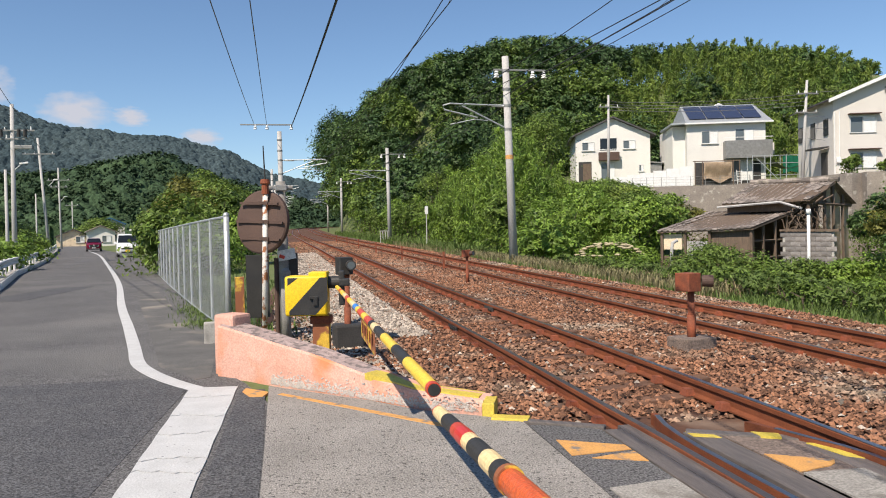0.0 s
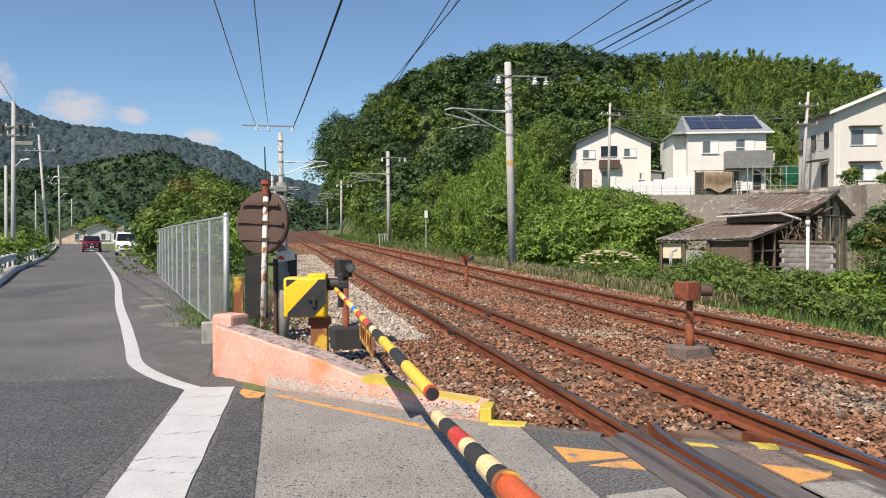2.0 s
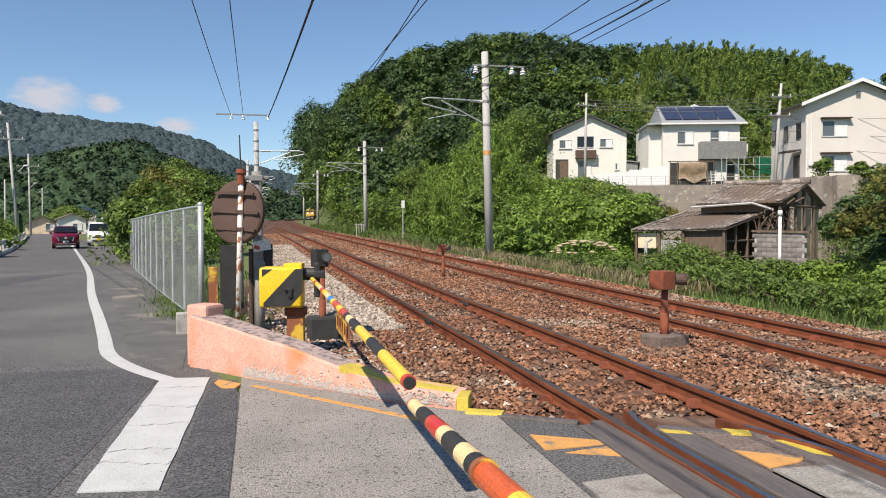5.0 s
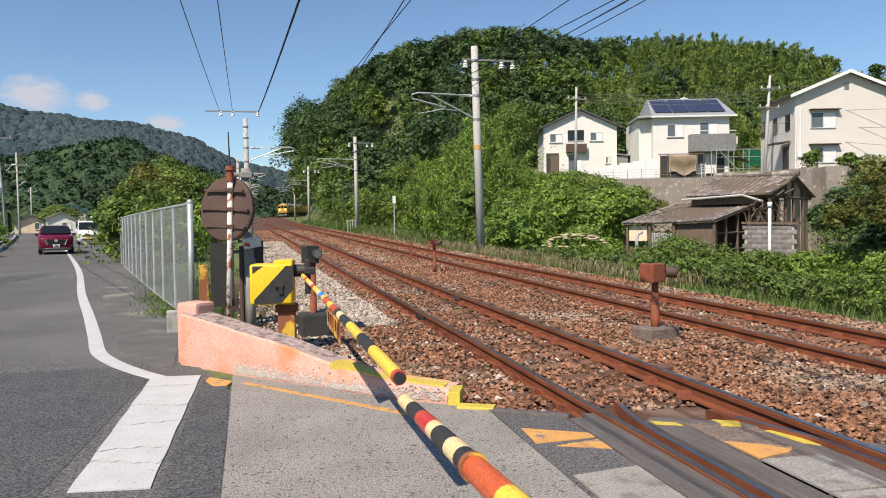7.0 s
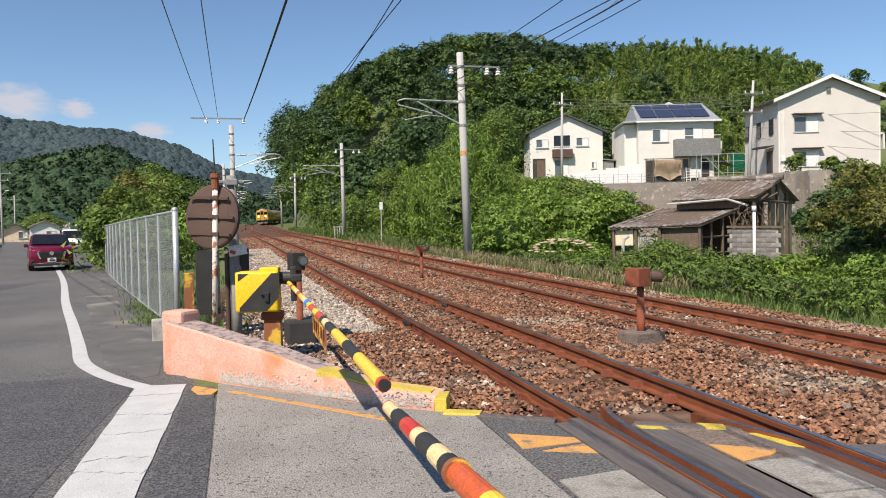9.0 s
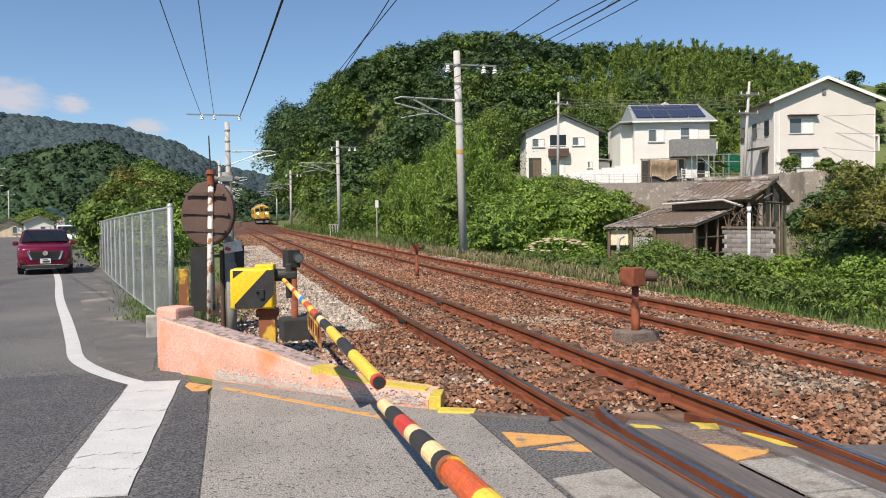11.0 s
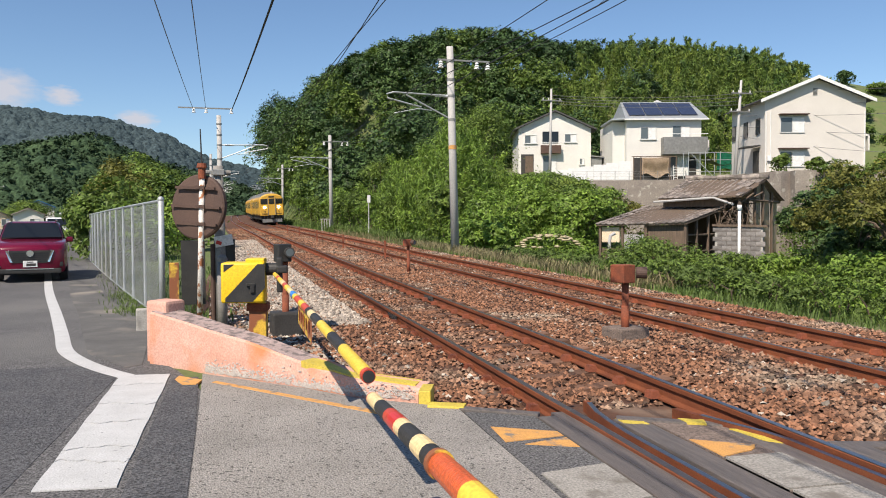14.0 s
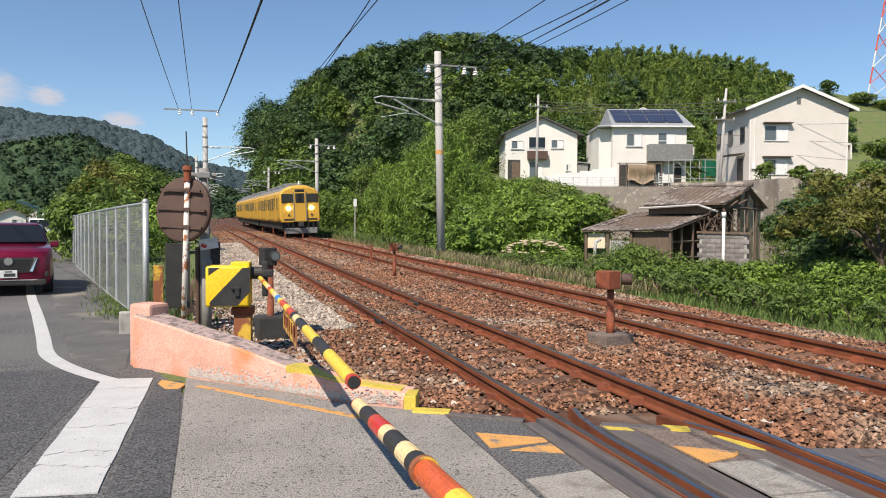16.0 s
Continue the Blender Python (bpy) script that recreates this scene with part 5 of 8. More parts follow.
for k in range(4):
    bm = bmesh.new()
    x = 2.25 + 1.72 * k
    box(bm, (x, 1.42, 7.16), (1.62, 3.3, 0.06), rx=29.2)
    part("solar_panel", bm, M_SOLAR, hb, "dark blue solar panel")
bm = bmesh.new()
box(bm, (5.4, 4.6, 8.4), (0.5, 0.5, 0.1))
cyl(bm, (4.5, 4.4, 8.0), (5.4, 4.4, 8.5), 0.06, seg=6)
cyl(bm, (6.3, 4.4, 8.0), (5.4, 4.4, 8.5), 0.06, seg=6)
part("dormer", bm, M_WHITE, hb, "small white dormer gable")
bm = bmesh.new()
box(bm, (5.05, -0.5, 5.86), (8.3, 0.14, 0.14))
part("gutter", bm, M_WHITE, hb, "white gutter")
window(hb, 3.35, -0.02, 3.95, 1.5, 1.2)
window(hb, 6.6, -0.02, 3.95, 1.7, 1.3, sill=False)
bm = bmesh.new()
box(bm, (6.75, -0.55, 3.2), (4.3, 1.1, 1.7), bevel=0.02)
bal = part("balcony", bm, M_GREY_METAL, hb, "grey stone-clad balcony")
bm = bmesh.new()
box(bm, (6.75, -1.02, 4.35), (4.4, 0.06, 0.06))
part("railing", bm, M_WHITE, bal, "white rail")
bm = bmesh.new()
box(bm, (9.0, 0.6, 3.3), (0.8, 1.2, 1.1))
part("side_balcony", bm, M_STUCCO_GREY, hb, "small side balcony")
# flat dark box on the wall paints the ground floor's shade
bm = bmesh.new()
box(bm, (5.0, -0.03, 1.0), (6.2, 0.1, 2.2))
part("shade", bm, M_DARK_METAL, hb, "dark sheet for the shade in the open ground floor")
window(hb, 6.2, -0.12, 0.3, 2.2, 1.9, sill=False)
awn = empty("garden_shelter", (33.6, 66.2, 5.7), YAW_H, label="makeshift shelter with a beige tarpaulin", category="shelter")
bm = bmesh.new()
n = 14
g = [[bm.verts.new((0.9 + 2.6 * i / n, -0.35 + 0.05 * math.sin(i * 1.9) - 0.12 * math.sin(j * 0.8), 2.15 - 1.75 * j / 8 + (0.22 * math.sin(i * 0.55 + 0.4) * j / 8))) for j in range(9)] for i in range(n + 1)]
for i in range(n):
    for j in range(8):
        bm.faces.new((g[i][j], g[i + 1][j], g[i + 1][j + 1], g[i][j + 1]))
bmesh.ops.solidify(bm, geom=bm.faces[:], thickness=0.02)
M_TARP = mat("beige_tarp", (0.52, 0.40, 0.28), (0.42, 0.32, 0.22), 2, 0.9, 0.3, 15)
part("tarpaulin", bm, M_TARP, awn, "sagging beige tarpaulin", True)
bm = bmesh.new()
for x in (0.1, 0.8, 3.6, 4.2):
    box(bm, (x, -0.3, 1.05), (0.08, 0.08, 2.5))
box(bm, (2.0, -0.3, 2.25), (4.2, 0.08, 0.08))
part("scaffold", bm, M_WOOD_OLD, awn, "weathered timber frame")
bm = bmesh.new()
box(bm, (2.1, 0.1, 0.3), (2.9, 0.4, 0.9), bevel=0.1)
part("dark_sheet", bm, M_DARK_METAL, awn, "dark covered heap")
ladder = empty("stepladder", (37.4, 64.6, 5.4), YAW_H, label="white aluminium stepladder by the shelter", category="ladder")
bm = bmesh.new()
for x in (-0.2, 0.2):
    box(bm, (x, 0, 0.8), (0.05, 0.05, 1.7), ry=x * 12)
for k in range(6):
    box(bm, (0, 0, 0.25 + 0.25 * k), (0.4, 0.05, 0.04))
part("frame", bm, M_WHITE, ladder)
M_NET = mat("green_netting", (0.02, 0.22, 0.12), (0.015, 0.16, 0.09), 4, 0.85, 0.2, 40)
M_NET2 = mat("olive_net", (0.16, 0.18, 0.10), (0.12, 0.14, 0.08), 3, 0.9, 0.3, 30)
net = empty("net_shelter", (39.6, 63.0, 5.4), YAW_H, label="garden frame of pipes with green netting", category="shelter")
bm = bmesh.new()
for x in (-1.6, 0.0, 1.4, 3.0, 4.3):
    cyl(bm, (x, 0, 0), (x, 0, 2.9), 0.035, seg=6)
    cyl(bm, (x, 1.6, 0), (x, 1.6, 2.9), 0.035, seg=6)
for z in (1.0, 2.1, 2.8):
    cyl(bm, (-1.6, 0, z), (4.3, 0, z), 0.03, seg=6)
cyl(bm, (-1.3, -0.1, 2.6), (0.8, -0.1, 0.4), 0.04, seg=6)
part("pipe_frame", bm, M_GALV, net, "thin steel pipes")
bm = bmesh.new()
g = [[bm.verts.new((1.6 + 2.9 * i / 8, 1.5, 2.9 - 1.6 * j / 5 + 0.1 * math.sin(i * 1.3 + j))) for j in range(6)] for i in range(9)]
for i in range(8):
    for j in range(5):
        bm.faces.new((g[i][j], g[i + 1][j], g[i + 1][j + 1], g[i][j + 1]))
bmesh.ops.solidify(bm, geom=bm.faces[:], thickness=0.02)
part("green_net", bm, M_NET, net, "bright green netting")
bm = bmesh.new()
g = [[bm.verts.new((0.1 + 3.2 * i / 8, -0.1 + 0.9 * j / 5, 2.5 - 0.9 * math.sin(math.pi * i / 8) * (1 - j / 9) - 0.1 * j)) for j in range(6)] for i in range(9)]
for i in range(8):
    for j in range(5):
        bm.faces.new((g[i][j], g[i + 1][j], g[i + 1][j + 1], g[i][j + 1]))
bmesh.ops.solidify(bm, geom=bm.faces[:], thickness=0.02)
part("shade_net", bm, M_NET2, net, "sagging olive shade net")
laundry = empty("washing_line", (42.0, 55.5, 5.3), YAW_H, label="pale washing hung on a line", category="washing")
for k in range(4):
    bm = bmesh.new()
    box(bm, (-2.6 + 0.55 * k, 0, 0.75), (0.5, 0.05, 1.3 - 0.15 * (k % 2)), ry=2 * k - 3)
    part("cloth", bm, M_WHITE if k % 2 else M_STUCCO_GREY, laundry)
tank = part("blue_crate", box(bmesh.new(), (0, 0, 0.3), (0.9, 0.6, 0.65), bevel=0.05), flat("blue_plastic", (0.03, 0.12, 0.4), 0.5))
tank.location = (39.3, 61.6, 5.2)
tagged(tank, "blue plastic crate at the terrace edge", "crate")

# fences along the terrace
tf = empty("white_panel_fence", (25.1, 64.9, 4.9), YAW_H, label="white panel fence on the terrace", category="fence")
for k in range(6):
    bm = bmesh.new()
    box(bm, (0.55 + 1.17 * k, 0, 0.75 + 0.08 * k), (1.155, 0.06, 1.6 + 0.16 * k))
    part("panel", bm, M_WHITE, tf)
gf = empty("mesh_fence", (25.5, 62.0, 5.0), YAW_H, label="low grey mesh fence along the terrace edge", category="fence")
for k in range(9):
    part("post", cyl(bmesh.new(), (k * 1.25, 0, -0.2), (k * 1.25, 0, 1.15), 0.025, seg=6), M_GREY_METAL, gf)
for z in (0.15, 0.4, 0.65, 0.9, 1.12):
    part("rail", cyl(bmesh.new(), (0, 0, z), (10, 0, z), 0.008, seg=5), M_GREY_METAL, gf)

# grey gabled house
hc = empty("house", (37.2, 51.4, 5.3), -15.0, label="pale grey two-storey gabled house with roller-blind windows", category="house")
W, D, H, R = 7.95, 7.0, 6.0, 7.62
part("wall", wall_with_gable(W, D, H, R, -3.0), M_STUCCO_GREY, hc, "pale grey render")
for bm in gable_roof(W, D, H, R, 0.52, 0.10, 0.55):
    part("roof", bm, M_ROOF_DARK, hc, "dark roof slope")
for sgn in (0, 1):
    bm = bmesh.new()
    sl = (R - H) / (W / 2)
    x0 = -0.55 if sgn == 0 else W + 0.55
    p, q = Vector((x0, -0.57, H - sl * 0.55 + 0.0)), Vector((W / 2, -0.57, R + 0.02))
    vs = [bm.verts.new(v) for v in (p - Vector((0, 0, 0.12)), q - Vector((0, 0, 0.12)), q + Vector((0, 0, 0.14)), p + Vector((0, 0, 0.14)))]
    f = bm.faces.new(vs)
    r = bmesh.ops.extrude_face_region(bm, geom=[f])
    bmesh.ops.translate(bm, verts=[v for v in r["geom"] if isinstance(v, bmesh.types.BMVert)], vec=(0, 0.06, 0))
    part("bargeboard", bm, M_WHITE, hc, "white bargeboard")
for z in (3.35, 0.65):
    window(hc, 2.15, -0.02, z, 1.9, 1.2, sill=False)
    bm = bmesh.new()
    box(bm, (2.2, -0.22, z + 1.42), (2.3, 0.45, 0.07))
    part("window_canopy", bm, M_BROWN_METAL, hc, "brown window canopy")
bm = bmesh.new()
for k in range(6):
    box(bm, (W / 2 - 0.05, -0.03, 6.35 + 0.09 * k), (0.32, 0.05, 0.06))
part("gable_vent", bm, M_GREY_METAL, hc, "louvred gable vent")
for x in (0.06, 0.42, W - 0.1):
    bm = bmesh.new()
    cyl(bm, (x, -0.05, -0.5), (x, -0.05, 5.0), 0.04, seg=8)
    part("downpipe", bm, M_WHITE, hc, "white downpipe")
bm = bmesh.new()
box(bm, (0.3, -0.1, 1.3), (0.28, 0.16, 0.42), bevel=0.02)
part("meter_box", bm, M_WHITE, hc, "small meter box")
for y, z in ((1.3, 3.4), (3.8, 3.4), (6.4, 3.4)):
    bm = bmesh.new()
    box(bm, (-0.02, y, z + 0.6), (0.1, 0.8, 1.3))
    part("side_window", bm, M_GLASS_DARK, hc, "narrow side window")
bm = bmesh.new()
box(bm, (-0.7, 1.6, 2.35), (1.3, 1.8, 0.1), ry=-6)
box(bm, (-0.05, 1.6, 1.0), (0.1, 1.0, 2.1))
part("porch", bm, M_DARK_METAL, hc, "dark side porch")
bm = bmesh.new()
box(bm, (W + 0.55, 3.0, 3.3), (1.1, 3.2, 0.15))
box(bm, (W + 1.05, 3.0, 2.7), (0.12, 3.2, 1.3))
part("balcony", bm, M_STUCCO, hc, "side balcony")

# a further house and a lattice mast
hd = empty("house", (61.0, 52.0, 5.0), -25, label="cream bungalow with a brown tiled roof", category="house")
part("wall", box(bmesh.new(), (4, 3, 1.0), (8, 6, 5.0)), M_MUD, hd, "cream wall")
bm = bmesh.new()
base = [(-0.6, -0.6, 3.5), (8.6, -0.6, 3.5), (8.6, 6.6, 3.5), (-0.6, 6.6, 3.5)]
vs = [bm.verts.new(v) for v in base]
r0, r1 = bm.verts.new((2.5, 3, 5.6)), bm.verts.new((5.5, 3, 5.6))
for f in ((vs[0], vs[1], r1, r0), (vs[1], vs[2], r1), (vs[2], vs[3], r0, r1), (vs[3], vs[0], r0)):
    bm.faces.new(f)
bm.faces.new(vs[::-1])
part("roof", bm, M_ROOF_OLD, hd, "brown hipped roof")
window(hd, 2.2, -0.03, 0.9, 1.8, 1.5)
mast = empty("lattice_mast", (190.4, 185.7, 42.0), label="red and white steel lattice power mast", category="pylon")
M_MAST_RED = flat("mast_red", (0.6, 0.08, 0.05), 0.5)
for lv in range(6):
    w0, w1 = 4.0 - 0.5 * lv, 3.5 - 0.5 * lv
    z0, z1 = lv * 5.0, lv * 5.0 + 5.0
    bm = bmesh.new()
    for sx in (-1, 1):
        for sy in (-1, 1):
            cyl(bm, (sx * w0, sy * w0, z0), (sx * w1, sy * w1, z1), 0.22, seg=6)
        cyl(bm, (sx * w0, -w0, z0), (-sx * w1, -w1, z1), 0.12, seg=5)
        cyl(bm, (sx * w0, w0, z0), (-sx * w1, w1, z1), 0.12, seg=5)
    cyl(bm, (-w1, -w1, z1), (w1, -w1, z1), 0.14, seg=5)
    part("mast_section", bm, M_MAST_RED if lv % 2 else M_WHITE, mast)

# retaining wall of the terrace
M_RUBBLE = mat("old_concrete_wall", (0.30, 0.26, 0.22), (0.22, 0.19, 0.165), 1.2, 0.95, 0.5, 12, c=(0.40, 0.37, 0.32), cscale=2.2, camt=0.63, cedge=0.04)
line = [(20.5, 62.2), (34.2, 58.4), (36.2, 47.3), (60, 40.6), (90, 33)]
bm = bmesh.new()
for (x0, y0), (x1, y1) in zip(line, line[1:]):
    dx, dy = x1 - x0, y1 - y0
    L = math.hypot(dx, dy)
    nx_, ny_ = -dy / L, dx / L
    prism(bm, [(x0 - nx_ * 0.9, y0 - ny_ * 0.9), (x1 - nx_ * 0.9, y1 - ny_ * 0.9), (x1 + nx_ * 2.6, y1 + ny_ * 2.6), (x0 + nx_ * 2.6, y0 + ny_ * 2.6)], -1.5, 5.12 + 0.005 * x0)
tagged(part("terrace_wall", bm, M_RUBBLE), "stained grey concrete retaining wall under the houses", "retaining wall", kind="structure")

# ---- the ruined house below ----
ru = empty("ruined_house", (13.46, 32.48, 0), -54.4, label="collapsing old timber house with weathered tile roofs", category="house")


def tile_roof(parent, p00, p10, p01, p11, rows, cols, name="roof_tile", sagging=0.0, ragged=0.0):
    """Rows of overlapping tiles over a four-cornered slope; p00-p10 is the eave."""
    p00, p10, p01, p11 = (Vector(v) for v in (p00, p10, p01, p11))
    deck = part("roof_deck", bmesh.new(), M_WOOD_OLD, parent, "rotting roof boards")
    bm = bmesh.new()
    vs = [bm.verts.new(v) for v in (p00, p10, p11, p01)]
    vb = [bm.verts.new(v - Vector((0, 0, 0.08))) for v in (p00, p10, p11, p01)]
    bm.faces.new(vs), bm.faces.new(vb[::-1])
    for i in range(4):
        bm.faces.new((vs[i], vb[i], vb[(i + 1) % 4], vs[(i + 1) % 4]))
    bm.to_mesh(deck.data)
    bm.free()
    ex = (p10 - p00) / cols
    ey = (p01 - p00) / rows
    up = ex.cross(ey).normalized()
    w, l = ex.length, ey.length
    me = bpy.data.meshes.new(name)
    tv, tf = [], []
    for i, (u, h) in enumerate(((-0.5, 0.03), (-0.3, 0.0), (0.1, 0.0), (0.4, 0.045), (0.5, 0.03))):
        tv += [(u * w * 1.02, -0.12 * l, h), (u * w * 1.02, 1.0 * l, h - 0.02), (u * w * 1.02, -0.12 * l, h - 0.03)]
    for i in range(4):
        tf += [(3 * i, 3 * i + 3, 3 * i + 4, 3 * i + 1), (3 * i + 2, 3 * i + 5, 3 * i + 3, 3 * i)]
    me.from_pydata(tv, [], tf)
    me.materials.append(M_ROOF_OLD)
    rot = Matrix((ex.normalized(), ey.normalized(), up)).transposed().to_4x4()
    for r in range(rows):
        for c in range(cols):
            if ragged and c > cols * (0.72 + 0.28 * r / rows) and random.random() < ragged:
                continue
            f, g_ = (c + 0.5) / cols, r / rows
            p = p00.lerp(p10, f).lerp(p01.lerp(p11, f), g_)
            p = p + up * (0.035 + random.uniform(-0.008, 0.012)) - Vector((0, 0, sagging * math.sin(math.pi * f) * math.sin(math.pi * (g_ * 0.8 + 0.1))))
            ob = new(name, me)
            ob.parent = deck
            ob.matrix_basis = Matrix.Translation(p) @ rot @ pose(0, 0, 0, random.uniform(-1.5, 1.5), random.uniform(-2, 2), random.uniform(-2.5, 2.5))
    return deck


tile_roof(ru, (-0.1, 0.0, 1.44), (4.35, 0.0, 1.52), (-0.1, 5.74, 2.42), (4.25, 5.74, 2.36), 16, 15, sagging=0.12)
tile_roof(ru, (1.2, 4.09, 2.73), (5.3, 4.09, 2.78), (1.2, 7.79, 3.84), (5.3, 7.79, 3.70), 13, 15, sagging=0.10, ragged=0.92)
bm = bmesh.new()
vs = [bm.verts.new(v) for v in ((1.2, 7.79, 3.84), (5.3, 7.79, 3.70), (5.4, 10.7, 2.66), (1.2, 10.7, 2.72))]
bm.faces.new(vs)
bmesh.ops.solidify(bm, geom=bm.faces[:], thickness=0.1)
part("back_roof", bm, M_ROOF_OLD, ru, "rear roof slope")
for k in range(10):
    z0 = 3.93 - 0.013 * k + 0.03 * math.sin(k * 1.7)
    part("ridge_tile", cyl(bmesh.new(), (1.15 + 0.425 * k, 7.79, z0), (1.60 + 0.425 * k, 7.79, z0 - 0.015), 0.14, 0.12, 8), M_ROOF_OLD, ru, "dark ridge tile")
# broken gable: plaster panels between timbers, with a dark hole at the eave
for name, pts in (("upper", [(7.0, 2.75), (7.7, 2.70), (7.7, 3.55), (7.2, 3.35)]), ("upper", [(7.9, 2.70), (9.2, 2.62), (9.2, 3.0), (8.3, 3.40), (7.9, 3.5)]), ("lower", [(6.6, 1.35), (7.7, 1.35), (7.7, 2.55), (7.0, 2.60), (6.7, 2.1)]), ("lower", [(7.9, -1.4), (9.2, -1.4), (9.2, 2.5), (7.9, 2.55)]), ("lower", [(9.35, -1.4), (10.5, -1.4), (10.5, 2.5), (9.35, 2.9)])):
    bm = bmesh.new()
    bm.faces.new([bm.verts.new((5.05, y, z)) for y, z in pts])
    bmesh.ops.solidify(bm, geom=bm.faces[:], thickness=0.12)
    part("plaster_panel", bm, M_MUD, ru, "cracked ochre mud plaster")
for y0, z0, y1, z1 in ((6.6, -1.4, 6.5, 3.2), (7.8, -1.4, 7.8, 3.65), (9.27, -1.4, 9.27, 3.1), (5.6, 2.62, 10.6, 2.58), (7.79, 3.70, 10.7, 2.66), (4.1, 2.72, 7.79, 3.66), (4.3, -1.4, 4.3, 2.6), (5.4, -1.4, 5.5, 2.4)):
    part("timber", cyl(bmesh.new(), (5.14, y0, z0), (5.14, y1, z1), 0.075, seg=4), M_WOOD_OLD, ru, "exposed dark timber")
for y0, z0, y1, z1 in ((4.4, 2.5, 5.9, 3.3), (5.0, 2.2, 6.6, 3.0), (4.2, 2.0, 5.2, 2.9)):
    part("rafter", cyl(bmesh.new(), (4.6, y0, z0), (5.5, y1, z1), 0.045, seg=5), M_WOOD_OLD, ru, "fallen broken rafter")
# board added to darken the hollow interior like shade
bm = bmesh.new()
box(bm, (3.0, 5.9, 0.6), (4.1, 0.1, 4.0))
part("inner_wall", bm, M_BROWN_METAL, ru, "added dark board for the shade inside the ruin")
bm = bmesh.new()
box(bm, (3.3, 0.3, 0.0), (1.9, 0.1, 2.8))
box(bm, (0.6, 0.3, -0.55), (1.2, 0.1, 1.7))
part("shed_wall", bm, M_WOOD_OLD, ru, "dark boarded lean-to wall")
for k in range(9):
    part("slat", box(bmesh.new(), (1.30 + 0.11 * k, 0.22, 0.42), (0.07, 0.05, 1.1)), M_POLE, ru)
bm = bmesh.new()
box(bm, (0.55, 0.26, 0.95), (0.9, 0.06, 0.7))
part("plaster_band", bm, M_MUD, ru, "pale plaster beside the slats")
for x in (0.05, 1.2, 2.35, 4.2):
    part("post", cyl(bmesh.new(), (x, 0.15, -1.4), (x, 0.15, 1.48), 0.07, seg=6), M_WOOD_OLD, ru)
for y in (1.4, 2.8, 4.2):
    part("post", cyl(bmesh.new(), (4.2, y, -1.4), (4.2, y, 1.45 + y * 0.16), 0.08, seg=6), M_WOOD_OLD, ru)
for z in (0.2, 0.95):
    part("rail", cyl(bmesh.new(), (4.2, 0.15, z), (4.2, 4.3, z), 0.05, seg=5), M_WOOD_OLD, ru)
part("eave_wall", box(bmesh.new(), (2.9, 4.5, 2.5), (3.2, 0.1, 0.42)), M_WOOD_OLD, ru, "dark boards between the two roofs")
blocks = part("block_wall", box(bmesh.new(), (6.35, 0.62, 0.0), (2.0, 0.12, 2.6)), M_CONCRETE, ru, "grey concrete block wall")
me = bpy.data.meshes.new("block")
bm = bmesh.new()
box(bm, (0, 0, 0), (0.39, 0.03, 0.19))
bm.to_mesh(me)
bm.free()
M_BLOCK = mat("block_face", (0.27, 0.25, 0.235), (0.17, 0.155, 0.145), 3, 0.95, 0.4, 40, c=(0.12, 0.10, 0.085), cscale=1.6, camt=0.58, rnd=0.25)
me.materials.append(M_BLOCK)
for r in range(13):
    for c in range(5):
        ob = new("block", me)
        ob.parent = blocks
        ob.location = (5.46 + 0.4 * c + (0.2 if r % 2 else 0.0), 0.55, -1.2 + 0.2 * r)
bm = bmesh.new()
box(bm, (6.4, 0.62, 1.37), (2.3, 0.3, 0.09), ry=1)
part("wall_cap", bm, M_WOOD_OLD, blocks, "dark timber cap")
bm = bmesh.new()
rg = np.random.default_rng(11)
for k in range(170):
    p = Vector((rg.uniform(4.3, 5.3), rg.uniform(3.2, 6.2), rg.uniform(1.3, 2.6)))
    q = p + Vector((rg.normal(0, 0.25), rg.normal(0, 0.35), rg.normal(-0.25, 0.25)))
    cyl(bm, p, q, 0.018, 0.012, 4)
part("debris", bm, M_WOOD_OLD, ru, "tangle of broken laths and straw")["kind"] = "stuff"
bm = bmesh.new()
tube(bm, [(1.0, 3.98, 2.56), (4.0, 3.98, 2.70), (5.0, 3.9, 2.36)], 0.06, 6)
part("gutter", bm, M_POLE, ru, "bent pale gutter")
pipe = empty("vent_pipe", (17.55, 27.5, -1.75), label="tall white plastic vent pipe beside the ruin", category="pipe")
bm = bmesh.new()
cyl(bm, (0, 0, 0), (0, 0, 3.9), 0.065, seg=12)
cyl(bm, (0, 0, 3.78), (0, 0, 4.0), 0.10, 0.09, 12)
part("pipe", bm, M_WHITE, pipe, "", True)
pipe2 = empty("drain_pipe", (12.6, 29.6, -1.2), label="bent white drain pipe by the track side", category="pipe")
bm = bmesh.new()
tube(bm, [(0, 0, 0), (0, 0, 1.9), (0.05, 0, 2.15), (0.3, 0.1, 2.25)], 0.07, 8)
part("pipe", bm, M_POLE, pipe2)

# ---- woods, shrubs and grass ----
rg = np.random.default_rng(21)


def wood(name, label, spots, n, size, material, lumps=8, flat=0.9, aspect=0.6, droop=0.0, seed=1):
    g = np.random.default_rng(seed)
    lv = Leaves()
    for x, y, z, r, h in spots:
        lv.crown((x, y, z + h * 0.55), (r, r, h * 0.52), int(n * (r / 3.5) ** 1.5), size, g, lumps, flat, aspect, droop)
    return tagged(lv.make(name, material), label, "woodland", kind="stuff")


